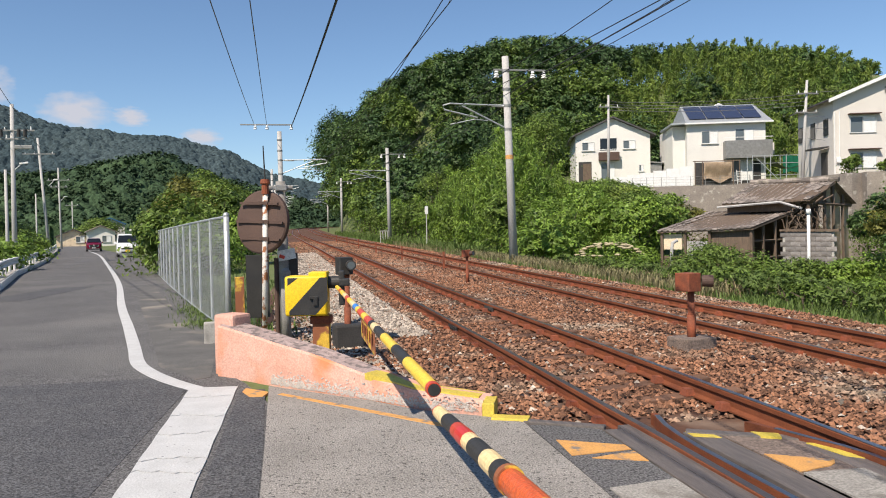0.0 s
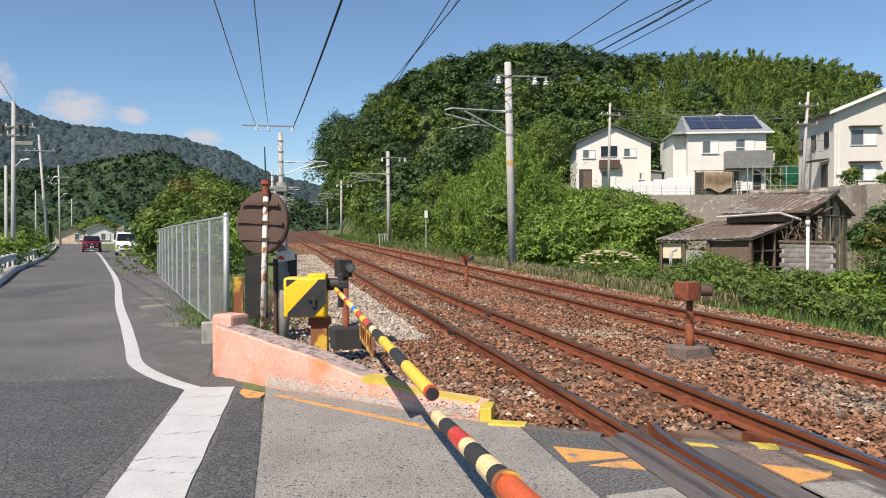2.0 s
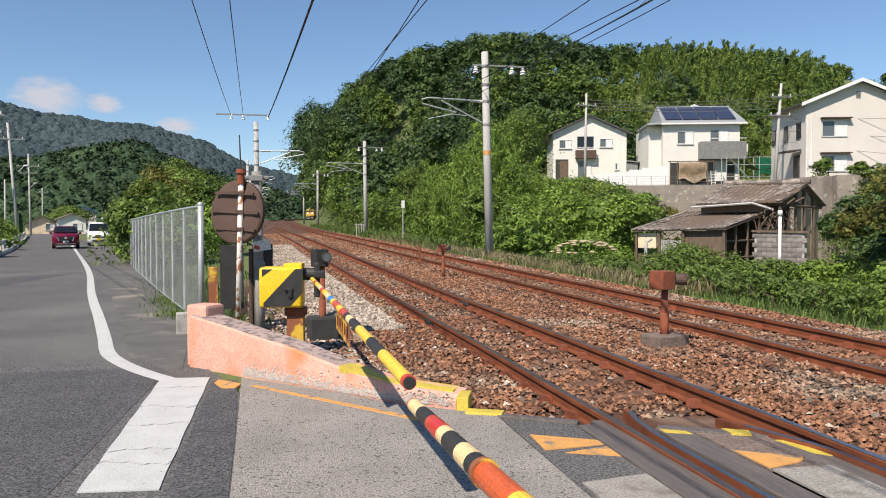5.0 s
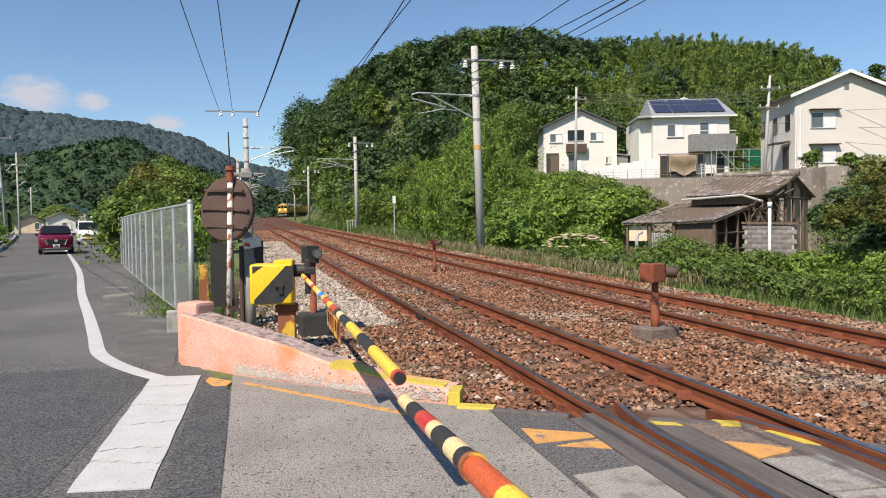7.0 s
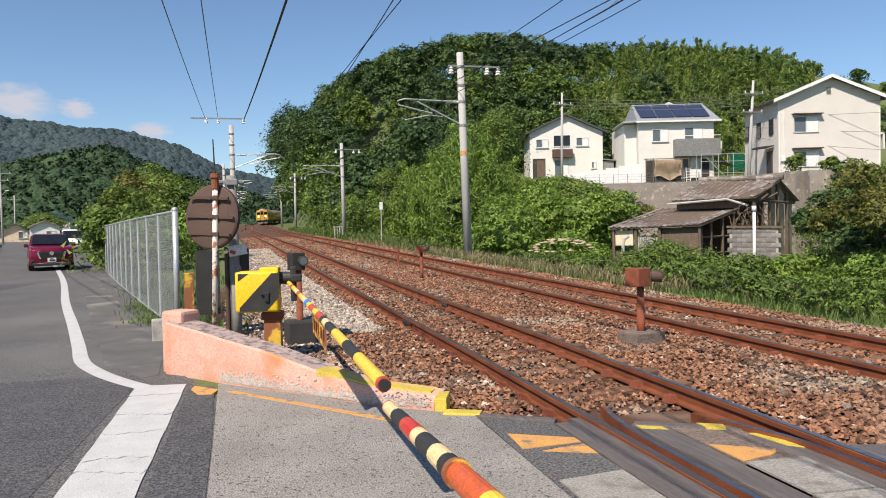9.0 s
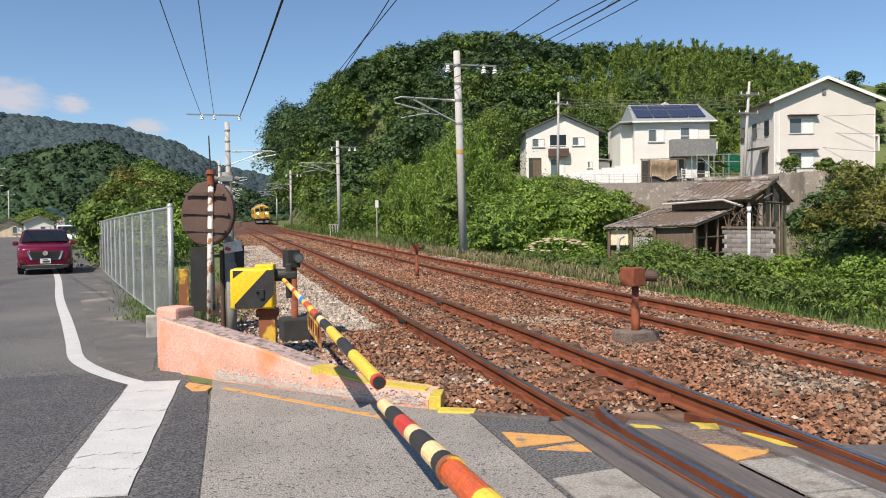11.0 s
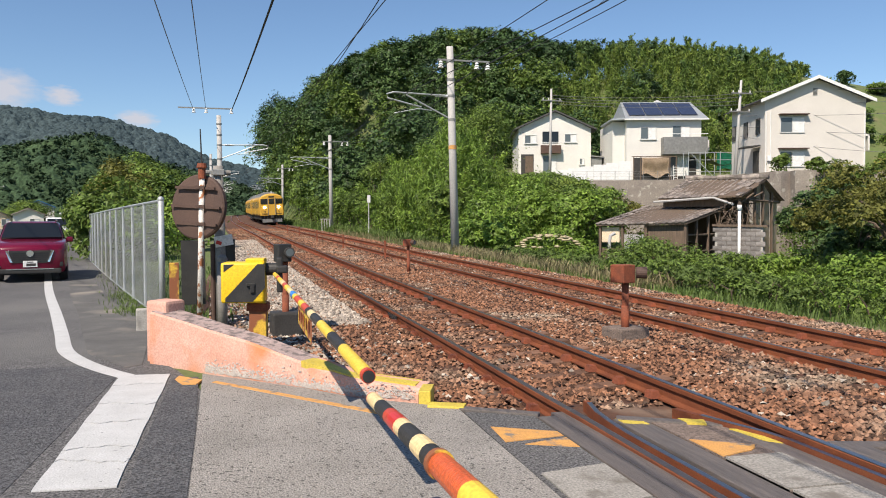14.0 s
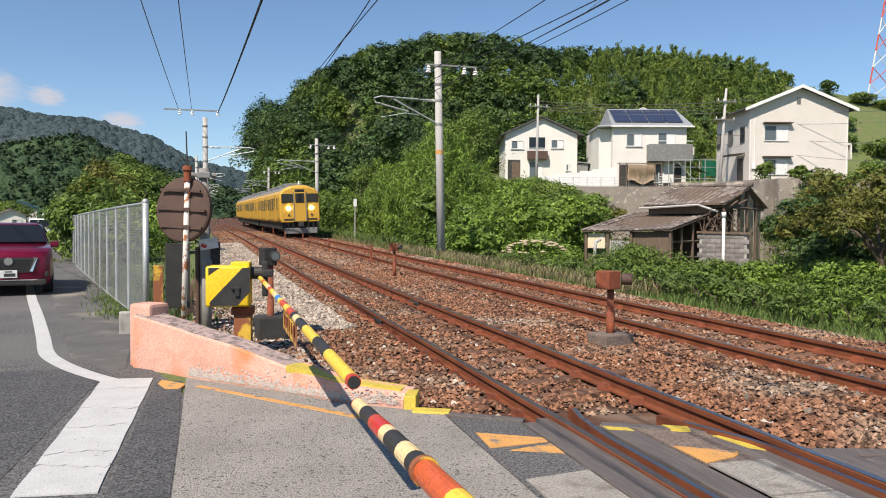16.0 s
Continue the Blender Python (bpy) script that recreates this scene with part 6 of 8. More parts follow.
def plumes(name, label, spots, n, size, material, seed):
    """Bamboo culms that lean out and nod at the tip, set with narrow drooping leaves."""
    g = np.random.default_rng(seed)
    lv = Leaves()
    for x, y, z, r, h in spots:
        a = g.uniform(0, 6.28)
        lean = np.array((math.cos(a), math.sin(a), 0.0)) * r * g.uniform(0.6, 1.4)
        f = 1 - (1 - 0.22) * g.uniform(0, 1, n) ** 1.15
        spine = np.array((x, y, z)) + lean * (f ** 2.4)[:, None] + np.outer(f * h - 0.10 * h * f ** 6, (0, 0, 1))
        wide = (r * 0.55 * (1.02 - f) ** 0.6 + 0.1)[:, None]
        k = g.integers(0, 26, n)
        ph = k * 2.4 + a
        side = np.stack([np.cos(ph), np.sin(ph), -0.35 * np.ones(n)], 1) * g.uniform(0.1, 1.0, (n, 1))
        p = spine + side * wide + g.normal(0, 0.12, (n, 3))
        lv.add(*leaf_quads(p, side + np.array((0, 0, 0.5)), size, g, 0.24, 1.3))
    return tagged(lv.make(name, material), label, "bamboo", kind="stuff")


SKYLINE = [(-3, 0.14), (0.3, 0.166), (1.2, 0.175), (3.3, 0.186), (4.9, 0.196), (6.6, 0.213), (7.5, 0.225), (9.2, 0.238), (10.9, 0.246), (13.5, 0.261), (17.3, 0.268), (20.3, 0.261), (22.0, 0.248), (23.7, 0.239), (26.2, 0.246), (27.8, 0.241), (31.0, 0.237), (33.7, 0.228), (35.6, 0.221), (38.5, 0.201), (40.0, 0.191), (40.7, 0.158), (41.5, 0.12), (60, 0.12)]


def tallest(x, y, z):
    """Height to which the wood grows at a spot, so that the hill keeps its even outline."""
    return 1.49 - z + math.hypot(x + 2.5, y) * lerp_table(SKYLINE, math.degrees(math.atan2(x + 2.5, y)))


dark, bamboo, mixed = [], [], []
step = 4.4
for y in np.arange(82, 264, step):
    for x in np.arange(-14, 136, step):
        px, py = x + rg.uniform(-1.9, 1.9), y + rg.uniform(-1.9, 1.9)
        h = hill(px, py)
        if h < 0.4 or (px > 32 and py > 152 - 0.25 * (px - 30)) or px < track_x(py) + SPACING + 4.2:
            continue
        if px > 22 and py < 84 and px < 46:
            continue
        edge = smooth((py - 100) / 50) * (1 - smooth((px - 5) / 25))
        hh = rg.uniform(8, 12) + 6 * edge
        spot = (px, py, h - 0.5, rg.uniform(2.7, 4.3), hh)
        az = math.atan2(px + 2.5, py)
        if az > 0.70 + 0.02 * math.sin(py):
            continue
        b = 0.46 + 0.05 * math.sin(py * 0.1)
        if az > b and rg.uniform() < 0.88:
            for k in range(5):
                bamboo.append((px + rg.uniform(-2.2, 2.2), py + rg.uniform(-2.2, 2.2), h - 1.0, rg.uniform(1.5, 2.6), rg.uniform(8.5, 13.5)))
        elif rg.uniform() < 0.80:
            dark.append(spot)
        else:
            mixed.append(spot)
for x, y in ((1.5, 150), (3.6, 150), (4.6, 163), (2.0, 178), (2.6, 193), (5.4, 141), (4.6, 206), (6.4, 172), (8.0, 186), (5.0, 199), (9.5, 160), (3.6, 132), (6.0, 150), (11.0, 150), (13.0, 165), (9.0, 142), (15.5, 152), (3.2, 186), (17.0, 172), (12.5, 178), (20.0, 160)):
    z = max(hill(x, y), grade(y)) - 0.5
    dark.append((x, y, z, 4.4, tallest(x, y, z)))
    mixed.append((x + 2.0, y - 4.0, z, 3.4, tallest(x, y, z) * 0.6))
dark = [(x, y, z, r, min(h, tallest(x, y, z) / 1.07)) for x, y, z, r, h in dark if tallest(x, y, z) > 4.5]
mixed = [(x, y, z, r, min(h, tallest(x, y, z) / 1.07)) for x, y, z, r, h in mixed if tallest(x, y, z) > 4.5]
bamboo = [(x, y, z, r, min(h, tallest(x, y, z) * (rg.uniform(1.0, 1.12) if rg.uniform() < 0.1 else rg.uniform(0.72, 1.0)))) for x, y, z, r, h in bamboo if tallest(x, y, z) > 4]
wood("hill_wood", "dense dark broadleaf wood covering the hill", dark, 1500, 0.24, M_FOLIAGE_DARK, lumps=9, seed=2)
wood("hill_wood", "lighter broadleaf trees scattered in the hill wood", mixed, 1450, 0.23, M_FOLIAGE, lumps=11, seed=3)
plumes("bamboo_grove", "light green bamboo grove on the hill behind the houses", bamboo, 210, 0.34, M_BAMBOO, 4)

thicket = []
for k in range(150):
    b = rg.uniform(7.0, 25.0)
    q = rg.uniform(43.0, 56.0) + 0.8 * max(0, 12 - b)
    x, y = -2.5 + q * math.sin(math.radians(b)), q * math.cos(math.radians(b))
    if x < track_x(y) + SPACING + 5.0:
        continue
    top = 1.49 + q * lerp_table([(7, 0.055), (9.2, 0.07), (10.9, 0.09), (13.5, 0.118), (15.4, 0.158), (17.3, 0.132), (19.6, 0.085), (21.5, 0.06), (25, 0.038)], b)
    z = land(x, y) - 0.2
    thicket.append((x, y, z, rg.uniform(1.0, 1.9), max(1.6, (top - z) * rg.uniform(0.6, 1.05))))
plumes("bamboo_thicket", "bright green young bamboo thicket beside the railway mast", thicket, 900, 0.13, M_BUSH_BRIGHT, 8)

# far slopes: one sheet of close tree crowns each
def canopy(name, label, xs, ys, cell, rise, material, seed, keep):
    g = np.random.default_rng(seed)
    nx_, ny_ = len(xs), len(ys)
    base = np.array([[ridge(x, y) for x in xs] for y in ys])
    X, Y = np.meshgrid(xs, ys)
    cx, cy = np.floor(X / cell).astype(int), np.floor(Y / cell).astype(int)
    x0, y0 = cx.min() - 1, cy.min() - 1
    shape = (cy.max() - y0 + 2, cx.max() - x0 + 2)
    jx, jy, hh, rr = g.uniform(0, 1, shape), g.uniform(0, 1, shape), g.uniform(0.45, 1.0, shape), g.uniform(0.7, 1.05, shape)
    up = np.zeros_like(X)
    for dy in (-1, 0, 1):
        for dx in (-1, 0, 1):
            i, j = cy + dy - y0, cx + dx - x0
            d2 = ((X - (cx + dx + jx[i, j]) * cell) ** 2 + (Y - (cy + dy + jy[i, j]) * cell) ** 2) / (cell * rr[i, j]) ** 2
            up = np.maximum(up, hh[i, j] * np.sqrt(np.clip(1 - d2, 0, 1)))
    Z = base + rise * up + g.normal(0, rise * 0.05, X.shape) - (base < keep) * 30
    v = np.stack([X, Y, Z], -1).reshape(-1, 3)
    i = (np.arange(ny_ - 1)[:, None] * nx_ + np.arange(nx_ - 1)[None]).ravel()
    return tagged(mesh_np(name, v, np.stack([i, i + 1, i + nx_ + 1, i + nx_], 1), material), label, "woodland", kind="stuff")


canopy("mountain_wood", "forest on the far mountain, with haze tinted into its blue-grey colour", np.arange(-440, 100, 1.9), np.arange(630, 985, 1.9), 7.5, 9.0, M_FAR_HAZED_FOREST, 5, 4.0)
canopy("valley_wood", "green forest on the nearer slope", np.arange(-200, 45, 1.0), np.arange(236, 446, 1.0), 5.2, 7.0, M_MID_FOREST, 6, 0.4)


tufts = []
for k in range(2200):
    x, y = rg.uniform(-180, 40), rg.uniform(240, 430)
    r = ridge(x, y)
    if r > 1.0:
        tufts.append((x, y, r + 1.0, rg.uniform(2.2, 3.8), rg.uniform(5, 8)))
wood("valley_wood", "tree tops standing out of the nearer slope", tufts, 110, 0.5, M_MID_FOREST, lumps=5, seed=9)


def shrub(x, y, z, r, h, n, leaf, material, label, category="shrub", group="", lumps=9, stems=5, aspect=0.5, droop=0.3):
    az = math.atan2(x + 2.5, y)
    if 0.335 < az < 0.50 and y > 34:
        h = max(0.8, min(h, 1.4 + 0.072 * y - z))
    t = empty("shrub", (x, y, z), label=label, category=category, group=group)
    g = np.random.default_rng(int(abs(x * 131 + y * 17)) + n)
    lv = Leaves()
    n, leaf = int(n * 1.5), leaf * 0.72
    lv.crown((0, 0, h * 0.52), (r, r, h * 0.55), n, leaf, g, lumps, 0.95, aspect, droop)
    p = g.normal(0, 0.5, (n // 6, 3)) * (r * 0.8, r * 0.8, h * 0.3) + (0, 0, h * 0.3)
    p[:, 2] = np.abs(p[:, 2])
    lv.add(*leaf_quads(p, g.normal(0, 1, (len(p), 3)), leaf, g, aspect))
    lv.make("leaves", material, t)
    bm = bmesh.new()
    for k in range(stems):
        a = 2 * math.pi * k / stems + g.uniform(0, 1)
        q = Vector((math.cos(a) * r * 0.6, math.sin(a) * r * 0.6, h * g.uniform(0.55, 0.85)))
        m_ = q * 0.5 + Vector((g.uniform(-0.1, 0.1), g.uniform(-0.1, 0.1), h * 0.12))
        cyl(bm, (q.x * 0.1, q.y * 0.1, -0.3), m_, 0.02 + h * 0.009, 0.012 + h * 0.005, 6)
        cyl(bm, m_, q, 0.012 + h * 0.005, 0.006 + h * 0.001, 5)
    part("stem", bm, M_BARK, t, "brown woody stems")
    return t


L_R = "leafy green shrub beside the railway line"
# right of the line, from the near verge up to the second mast and beyond
for x, y, r, h, m_ in (
        (10.2, 37.5, 2.6, 4.2, M_BUSH_BRIGHT), (8.3, 34.5, 1.3, 1.9, M_BUSH_BRIGHT), (9.0, 42.5, 2.3, 4.6, M_FOLIAGE), (12.8, 41.0, 3.0, 6.6, M_BUSH_BRIGHT), (14.5, 46.5, 3.2, 9.0, M_BAMBOO), (11.5, 49.0, 2.8, 6.6, M_FOLIAGE),
        (8.6, 48.5, 1.9, 3.2, M_BUSH_BRIGHT), (17.5, 45.0, 2.8, 6.2, M_BAMBOO), (8.4, 55.0, 2.2, 4.0, M_FOLIAGE), (12.3, 56.5, 3.2, 7.2, M_BUSH_BRIGHT), (7.6, 62.0, 2.0, 3.6, M_BUSH_BRIGHT), (10.4, 64.0, 2.8, 6.0, M_FOLIAGE),
        (18.5, 53.0, 3.2, 6.6, M_FOLIAGE), (20.5, 49.0, 2.8, 4.6, M_BUSH_BRIGHT), (16.0, 60.5, 3.4, 8.2, M_FOLIAGE), (21.5, 57.0, 2.8, 5.0, M_BUSH_BRIGHT), (24.0, 63.5, 2.6, 4.0, M_FOLIAGE), (7.2, 72.0, 2.4, 4.6, M_FOLIAGE),
        (6.9, 80.0, 2.6, 5.0, M_BUSH_BRIGHT), (10.8, 76.0, 3.2, 7.4, M_FOLIAGE), (6.4, 90.0, 2.8, 5.4, M_FOLIAGE), (5.8, 100.0, 2.8, 5.6, M_BUSH_BRIGHT), (5.6, 118.0, 3.2, 6.6, M_FOLIAGE), (15.4, 70.0, 3.4, 8.6, M_FOLIAGE_DARK), (19.5, 68.0, 3.4, 8.0, M_FOLIAGE),
        (15.0, 38.0, 2.2, 3.4, M_BUSH_BRIGHT), (12.9, 36.0, 1.8, 2.5, M_BUSH_BRIGHT), (16.5, 40.5, 2.2, 3.6, M_FOLIAGE), (18.6, 43.2, 2.0, 3.2, M_BUSH_BRIGHT)):
    shrub(x, y, land(x, y) - 0.1, r, h, int(1500 * r), 0.15 if m_ is not M_BAMBOO else 0.2, m_, L_R, "shrub", "shrubs along the line", aspect=0.5 if m_ is not M_BAMBOO else 0.25)
# bush with pale blossom
fl = shrub(11.2, 33.0, land(11.2, 33.0), 1.7, 2.1, 3600, 0.10, M_BUSH_BRIGHT, "green shrub with faded cream blossom heads", "shrub")
bm = bmesh.new()
for k in range(70):
    a, b = rg.uniform(0, 6.28), rg.uniform(0.3, 1.3)
    ball(bm, (1.7 * math.cos(a) * math.cos(b), 1.7 * math.sin(a) * math.cos(b), 0.9 + 1.1 * math.sin(b)), 0.09, 6, (1.6, 1.6, 0.6))
part("blossom", bm, mat("faded_blossom", (0.45, 0.38, 0.25), (0.33, 0.28, 0.17), 8, 0.9, 0, 30), fl, "cream blossom heads")["kind"] = "stuff"
# before the ruin and along the near verge
for x, y, r, h, m_, lf in (
        (12.6, 27.2, 1.7, 2.3, M_FOLIAGE, 0.085), (14.0, 25.6, 1.5, 2.0, M_FOLIAGE, 0.085), (13.4, 22.6, 1.6, 1.8, M_FOLIAGE, 0.08), (15.6, 22.4, 1.7, 2.0, M_BUSH_BRIGHT, 0.09), (12.3, 19.8, 1.3, 1.4, M_FOLIAGE, 0.075), (14.8, 19.2, 1.6, 1.9, M_FOLIAGE, 0.08),
        (11.4, 16.9, 1.2, 1.3, M_BUSH_BRIGHT, 0.085), (13.4, 16.6, 1.7, 2.1, M_BUSH_BRIGHT, 0.095), (10.3, 13.9, 1.1, 1.25, M_BUSH_BRIGHT, 0.08), (12.2, 13.6, 1.6, 1.9, M_FOLIAGE, 0.08), (9.4, 11.6, 1.0, 1.0, M_BUSH_BRIGHT, 0.07), (11.2, 11.4, 1.5, 1.6, M_FOLIAGE, 0.075), (10.6, 9.2, 1.4, 1.3, M_BUSH_BRIGHT, 0.07), (14.6, 13.5, 1.9, 2.4, M_FOLIAGE, 0.085), (9.0, 9.3, 0.8, 0.7, M_GRASS, 0.06), (17.6, 21.0, 1.9, 2.6, M_FOLIAGE, 0.09)):
    shrub(x, y, land(x, y) - 0.15, r, h, int(2300 * r), lf, m_, "broad-leaved green bush on the railway verge", "bush", "bushes on the verge", lumps=11, aspect=0.6)


for k in range(34):
    y = 6.0 + 0.62 * k
    e = 2.75 + 0.5 * abs(math.sin(k * 2.3)) + 0.03 * (y - 6)
    x = track_x(y) + SPACING + e
    r = 0.42 + 0.22 * abs(math.sin(k * 5.1))
    shrub(x, y, land(x, y) - 0.05, r, r * 1.15, int(900 * r), 0.045 + 0.001 * y, M_FOLIAGE if k % 2 else M_GRASS, "low leafy weed clump at the edge of the verge", "weed", "weeds along the verge", lumps=7, stems=3, aspect=0.45)


def small_tree(x, y, h, r, material, label, leaf, n, trunk=0.35):
    z = land(x, y)
    t = empty("tree", (x, y, z), label=label, category="tree")
    g = np.random.default_rng(int(x * 91 + y * 7))
    bm = bmesh.new()
    top = Vector((g.uniform(-0.2, 0.2), g.uniform(-0.2, 0.2), h * 0.55))
    cyl(bm, (0, 0, -0.4), top, 0.05 + 0.018 * h, 0.03 + 0.008 * h, 8)
    ends = []
    for k in range(9):
        a = 2.4 * k
        s = top * g.uniform(trunk, 1.0)
        e = Vector((math.cos(a) * r * 0.7, math.sin(a) * r * 0.7, h * g.uniform(0.5, 0.92)))
        m_ = s.lerp(e, 0.5) + Vector((0, 0, 0.06 * h))
        cyl(bm, s, m_, 0.012 * h, 0.008 * h, 6)
        cyl(bm, m_, e, 0.008 * h, 0.003 * h, 5)
        ends.append(e)
    part("trunk", bm, M_BARK, t, "brown trunk and limbs")
    lv = Leaves()
    for e in ends + [Vector((0, 0, h * 0.86))]:
        lv.crown(e, (r * 0.5, r * 0.5, h * 0.2), n // 6, leaf * 0.85, g, 6, 0.9, 0.5, 0.4)
    lv.make("crown", material, t)
    return t


M_OLIVE = mat("olive_leaves", (0.190, 0.185, 0.040), (0.110, 0.120, 0.028), 0.8, 0.55, 0, 4, isle=0.5, trans=0.3, spec=0.25)
small_tree(14.2, 16.2, 4.4, 1.9, M_OLIVE, "small tree with olive-yellow leaves near the ruin", 0.075, 5200)
small_tree(12.8, 11.9, 3.6, 1.7, M_OLIVE, "small tree with yellowing leaves on the verge", 0.07, 4600)
small_tree(16.8, 20.2, 4.2, 2.0, M_OLIVE, "small tree with olive-yellow leaves near the ruin", 0.08, 5600)
small_tree(15.3, 18.9, 3.2, 1.1, M_FOLIAGE_DARK, "dark evergreen tree beside the ruin", 0.08, 4200)
shrub(98.8, 110.6, land(98.8, 110.6) - 0.1, 1.7, 3.0, 1500, 0.28, M_FOLIAGE_DARK, "lone round bush on the skyline of the terraced hill", "shrub")
small_tree(23.4, 29.0, 4.6, 2.2, M_FOLIAGE_DARK, "dark evergreen tree beside the ruin", 0.10, 5200)
small_tree(26.5, 61.2, 0.9 + 2.0, 0.8, M_BUSH_BRIGHT, "young leafy tree at the terrace edge", 0.14, 1200)
# hedge and shrubs below the grey house
for x, y, r, h in ((37.8, 45.2, 1.5, 2.3), (40.0, 44.6, 1.4, 2.0), (43.0, 43.8, 1.6, 2.0), (46.0, 43.2, 1.6, 2.2), (49.5, 42.4, 1.7, 2.4), (53.0, 41.0, 1.8, 2.2), (56.5, 40.0, 1.9, 2.4), (36.5, 48.8, 0.9, 1.6), (39.5, 48.5, 0.8, 1.3), (44.5, 47.2, 0.9, 1.5)):
    shrub(x, y, 3.6 if y < 47 else 5.2, r, h, int(900 * r), 0.15, M_FOLIAGE, "clipped dark hedge shrub below the terrace house", "hedge", "terrace hedge")
for x, y, r, h in ((20.5, 44.5, 2.2, 2.8), (23.5, 43.5, 2.0, 2.6), (30.5, 47.0, 2.6, 3.4), (33.5, 42.5, 2.6, 3.8), (30.0, 36.5, 2.4, 3.2), (27.5, 31.0, 2.4, 3.4), (33.0, 35.5, 2.8, 4.0), (38.0, 38.0, 2.8, 4.2), (25.0, 25.5, 2.4, 3.0), (30.0, 28.0, 2.6, 3.4), (20.4, 24.5, 2.0, 2.6), (36.0, 31.0, 2.8, 3.8), (44.0, 35.0, 3.0, 4.4)):
    shrub(x, y, land(x, y) - 0.1, r, h, int(1100 * r), 0.14, M_FOLIAGE if (x * 7) % 2 < 1 else M_OLIVE, "overgrown shrub around the ruined house", "shrub", "shrubs round the ruin")

for x, y, r, h in ((103.0, 107.5, 2.6, 2.0), (106.5, 105.5, 2.2, 1.8), (84.0, 97.0, 2.8, 3.0), (88.0, 95.0, 2.6, 2.6), (92.5, 92.5, 3.0, 2.8), (80.0, 93.0, 2.8, 3.2), (86.0, 88.0, 3.0, 3.4), (92.0, 100.0, 2.4, 2.2)):
    shrub(x, y, land(x, y) - 0.1, r, h, int(700 * r), 0.3, M_FOLIAGE, "green shrub on the terraced hillside", "shrub", "shrubs on the terraces")
# left of the line, behind the fence
L_L = "overgrown green shrub behind the chain-link fence"
for x, y, r, h, m_ in (
        (-6.6, 30.0, 1.7, 2.3, M_BUSH_BRIGHT), (-8.4, 32.0, 1.8, 2.6, M_FOLIAGE), (-5.6, 35.5, 1.8, 2.7, M_BUSH_BRIGHT), (-8.4, 38.0, 2.2, 3.6, M_FOLIAGE), (-9.2, 41.0, 1.9, 3.4, M_OLIVE), (-7.6, 44.5, 2.2, 4.0, M_FOLIAGE), (-9.6, 48.0, 2.4, 5.0, M_OLIVE), (-8.8, 54.0, 2.8, 5.4, M_FOLIAGE),
        (-10.8, 55.0, 2.6, 5.6, M_OLIVE), (-10.5, 63.0, 3.2, 6.4, M_FOLIAGE), (-12.6, 72.0, 3.4, 7.2, M_FOLIAGE), (-15.0, 74.0, 2.6, 5.4, M_OLIVE), (-10.8, 82.0, 3.2, 6.8, M_FOLIAGE), (-15.0, 86.0, 3.6, 7.6, M_FOLIAGE_DARK), (-18.0, 88.0, 3.0, 6.2, M_FOLIAGE),
        (-12.0, 98.0, 3.2, 6.4, M_FOLIAGE_DARK), (-17.5, 102.0, 4.0, 8.0, M_FOLIAGE), (-22.0, 104.0, 3.0, 5.4, M_FOLIAGE), (-13.0, 115.0, 3.2, 6.0, M_FOLIAGE), (-20.0, 120.0, 4.2, 8.0, M_FOLIAGE_DARK), (-15.0, 138.0, 3.6, 6.6, M_FOLIAGE), (-23.0, 146.0, 4.4, 8.4, M_FOLIAGE_DARK), (-17.5, 165.0, 4.0, 8.0, M_FOLIAGE), (-19.5, 185.0, 4.2, 9.0, M_FOLIAGE_DARK), (-23.0, 205.0, 4.6, 10.0, M_FOLIAGE)):
    shrub(x, y, land(x, y) - 0.1, r, h, int(1250 * r), 0.12 + 0.0012 * y, m_, L_L, "shrub", "shrubs behind the fence")
# left of the road
for x, y, r, h, m_ in ((-15.5, 30.0, 1.8, 1.7, M_BUSH_BRIGHT), (-17.6, 34.0, 2.0, 2.0, M_FOLIAGE), (-18.0, 40.0, 2.0, 1.9, M_BUSH_BRIGHT), (-21.0, 44.0, 2.4, 2.6, M_FOLIAGE), (-21.5, 52.0, 2.2, 2.2, M_BUSH_BRIGHT), (-24.0, 56.0, 2.8, 5.2, M_FOLIAGE_DARK), (-26.5, 66.0, 2.6, 3.0, M_FOLIAGE), (-29.0, 74.0, 2.8, 3.2, M_BUSH_BRIGHT), (-33.0, 84.0, 3.2, 3.6, M_FOLIAGE), (-38.0, 96.0, 3.4, 4.0, M_FOLIAGE), (-29.0, 60.0, 3.0, 4.0, M_FOLIAGE_DARK), (-36.0, 76.0, 3.6, 5.0, M_FOLIAGE_DARK), (-45.0, 112.0, 4.0, 5.0, M_FOLIAGE), (-54.0, 140.0, 5.0, 6.0, M_FOLIAGE_DARK), (-66.0, 150.0, 5.0, 7.0, M_FOLIAGE_DARK), (-42.0, 150.0, 4.4, 5.4, M_FOLIAGE)):
    shrub(x, y, land(x, y) - 0.1, r, h, int(1100 * r), 0.11 + 0.001 * y, m_, "roadside shrub beyond the guard rail", "shrub", "shrubs beyond the guard rail")


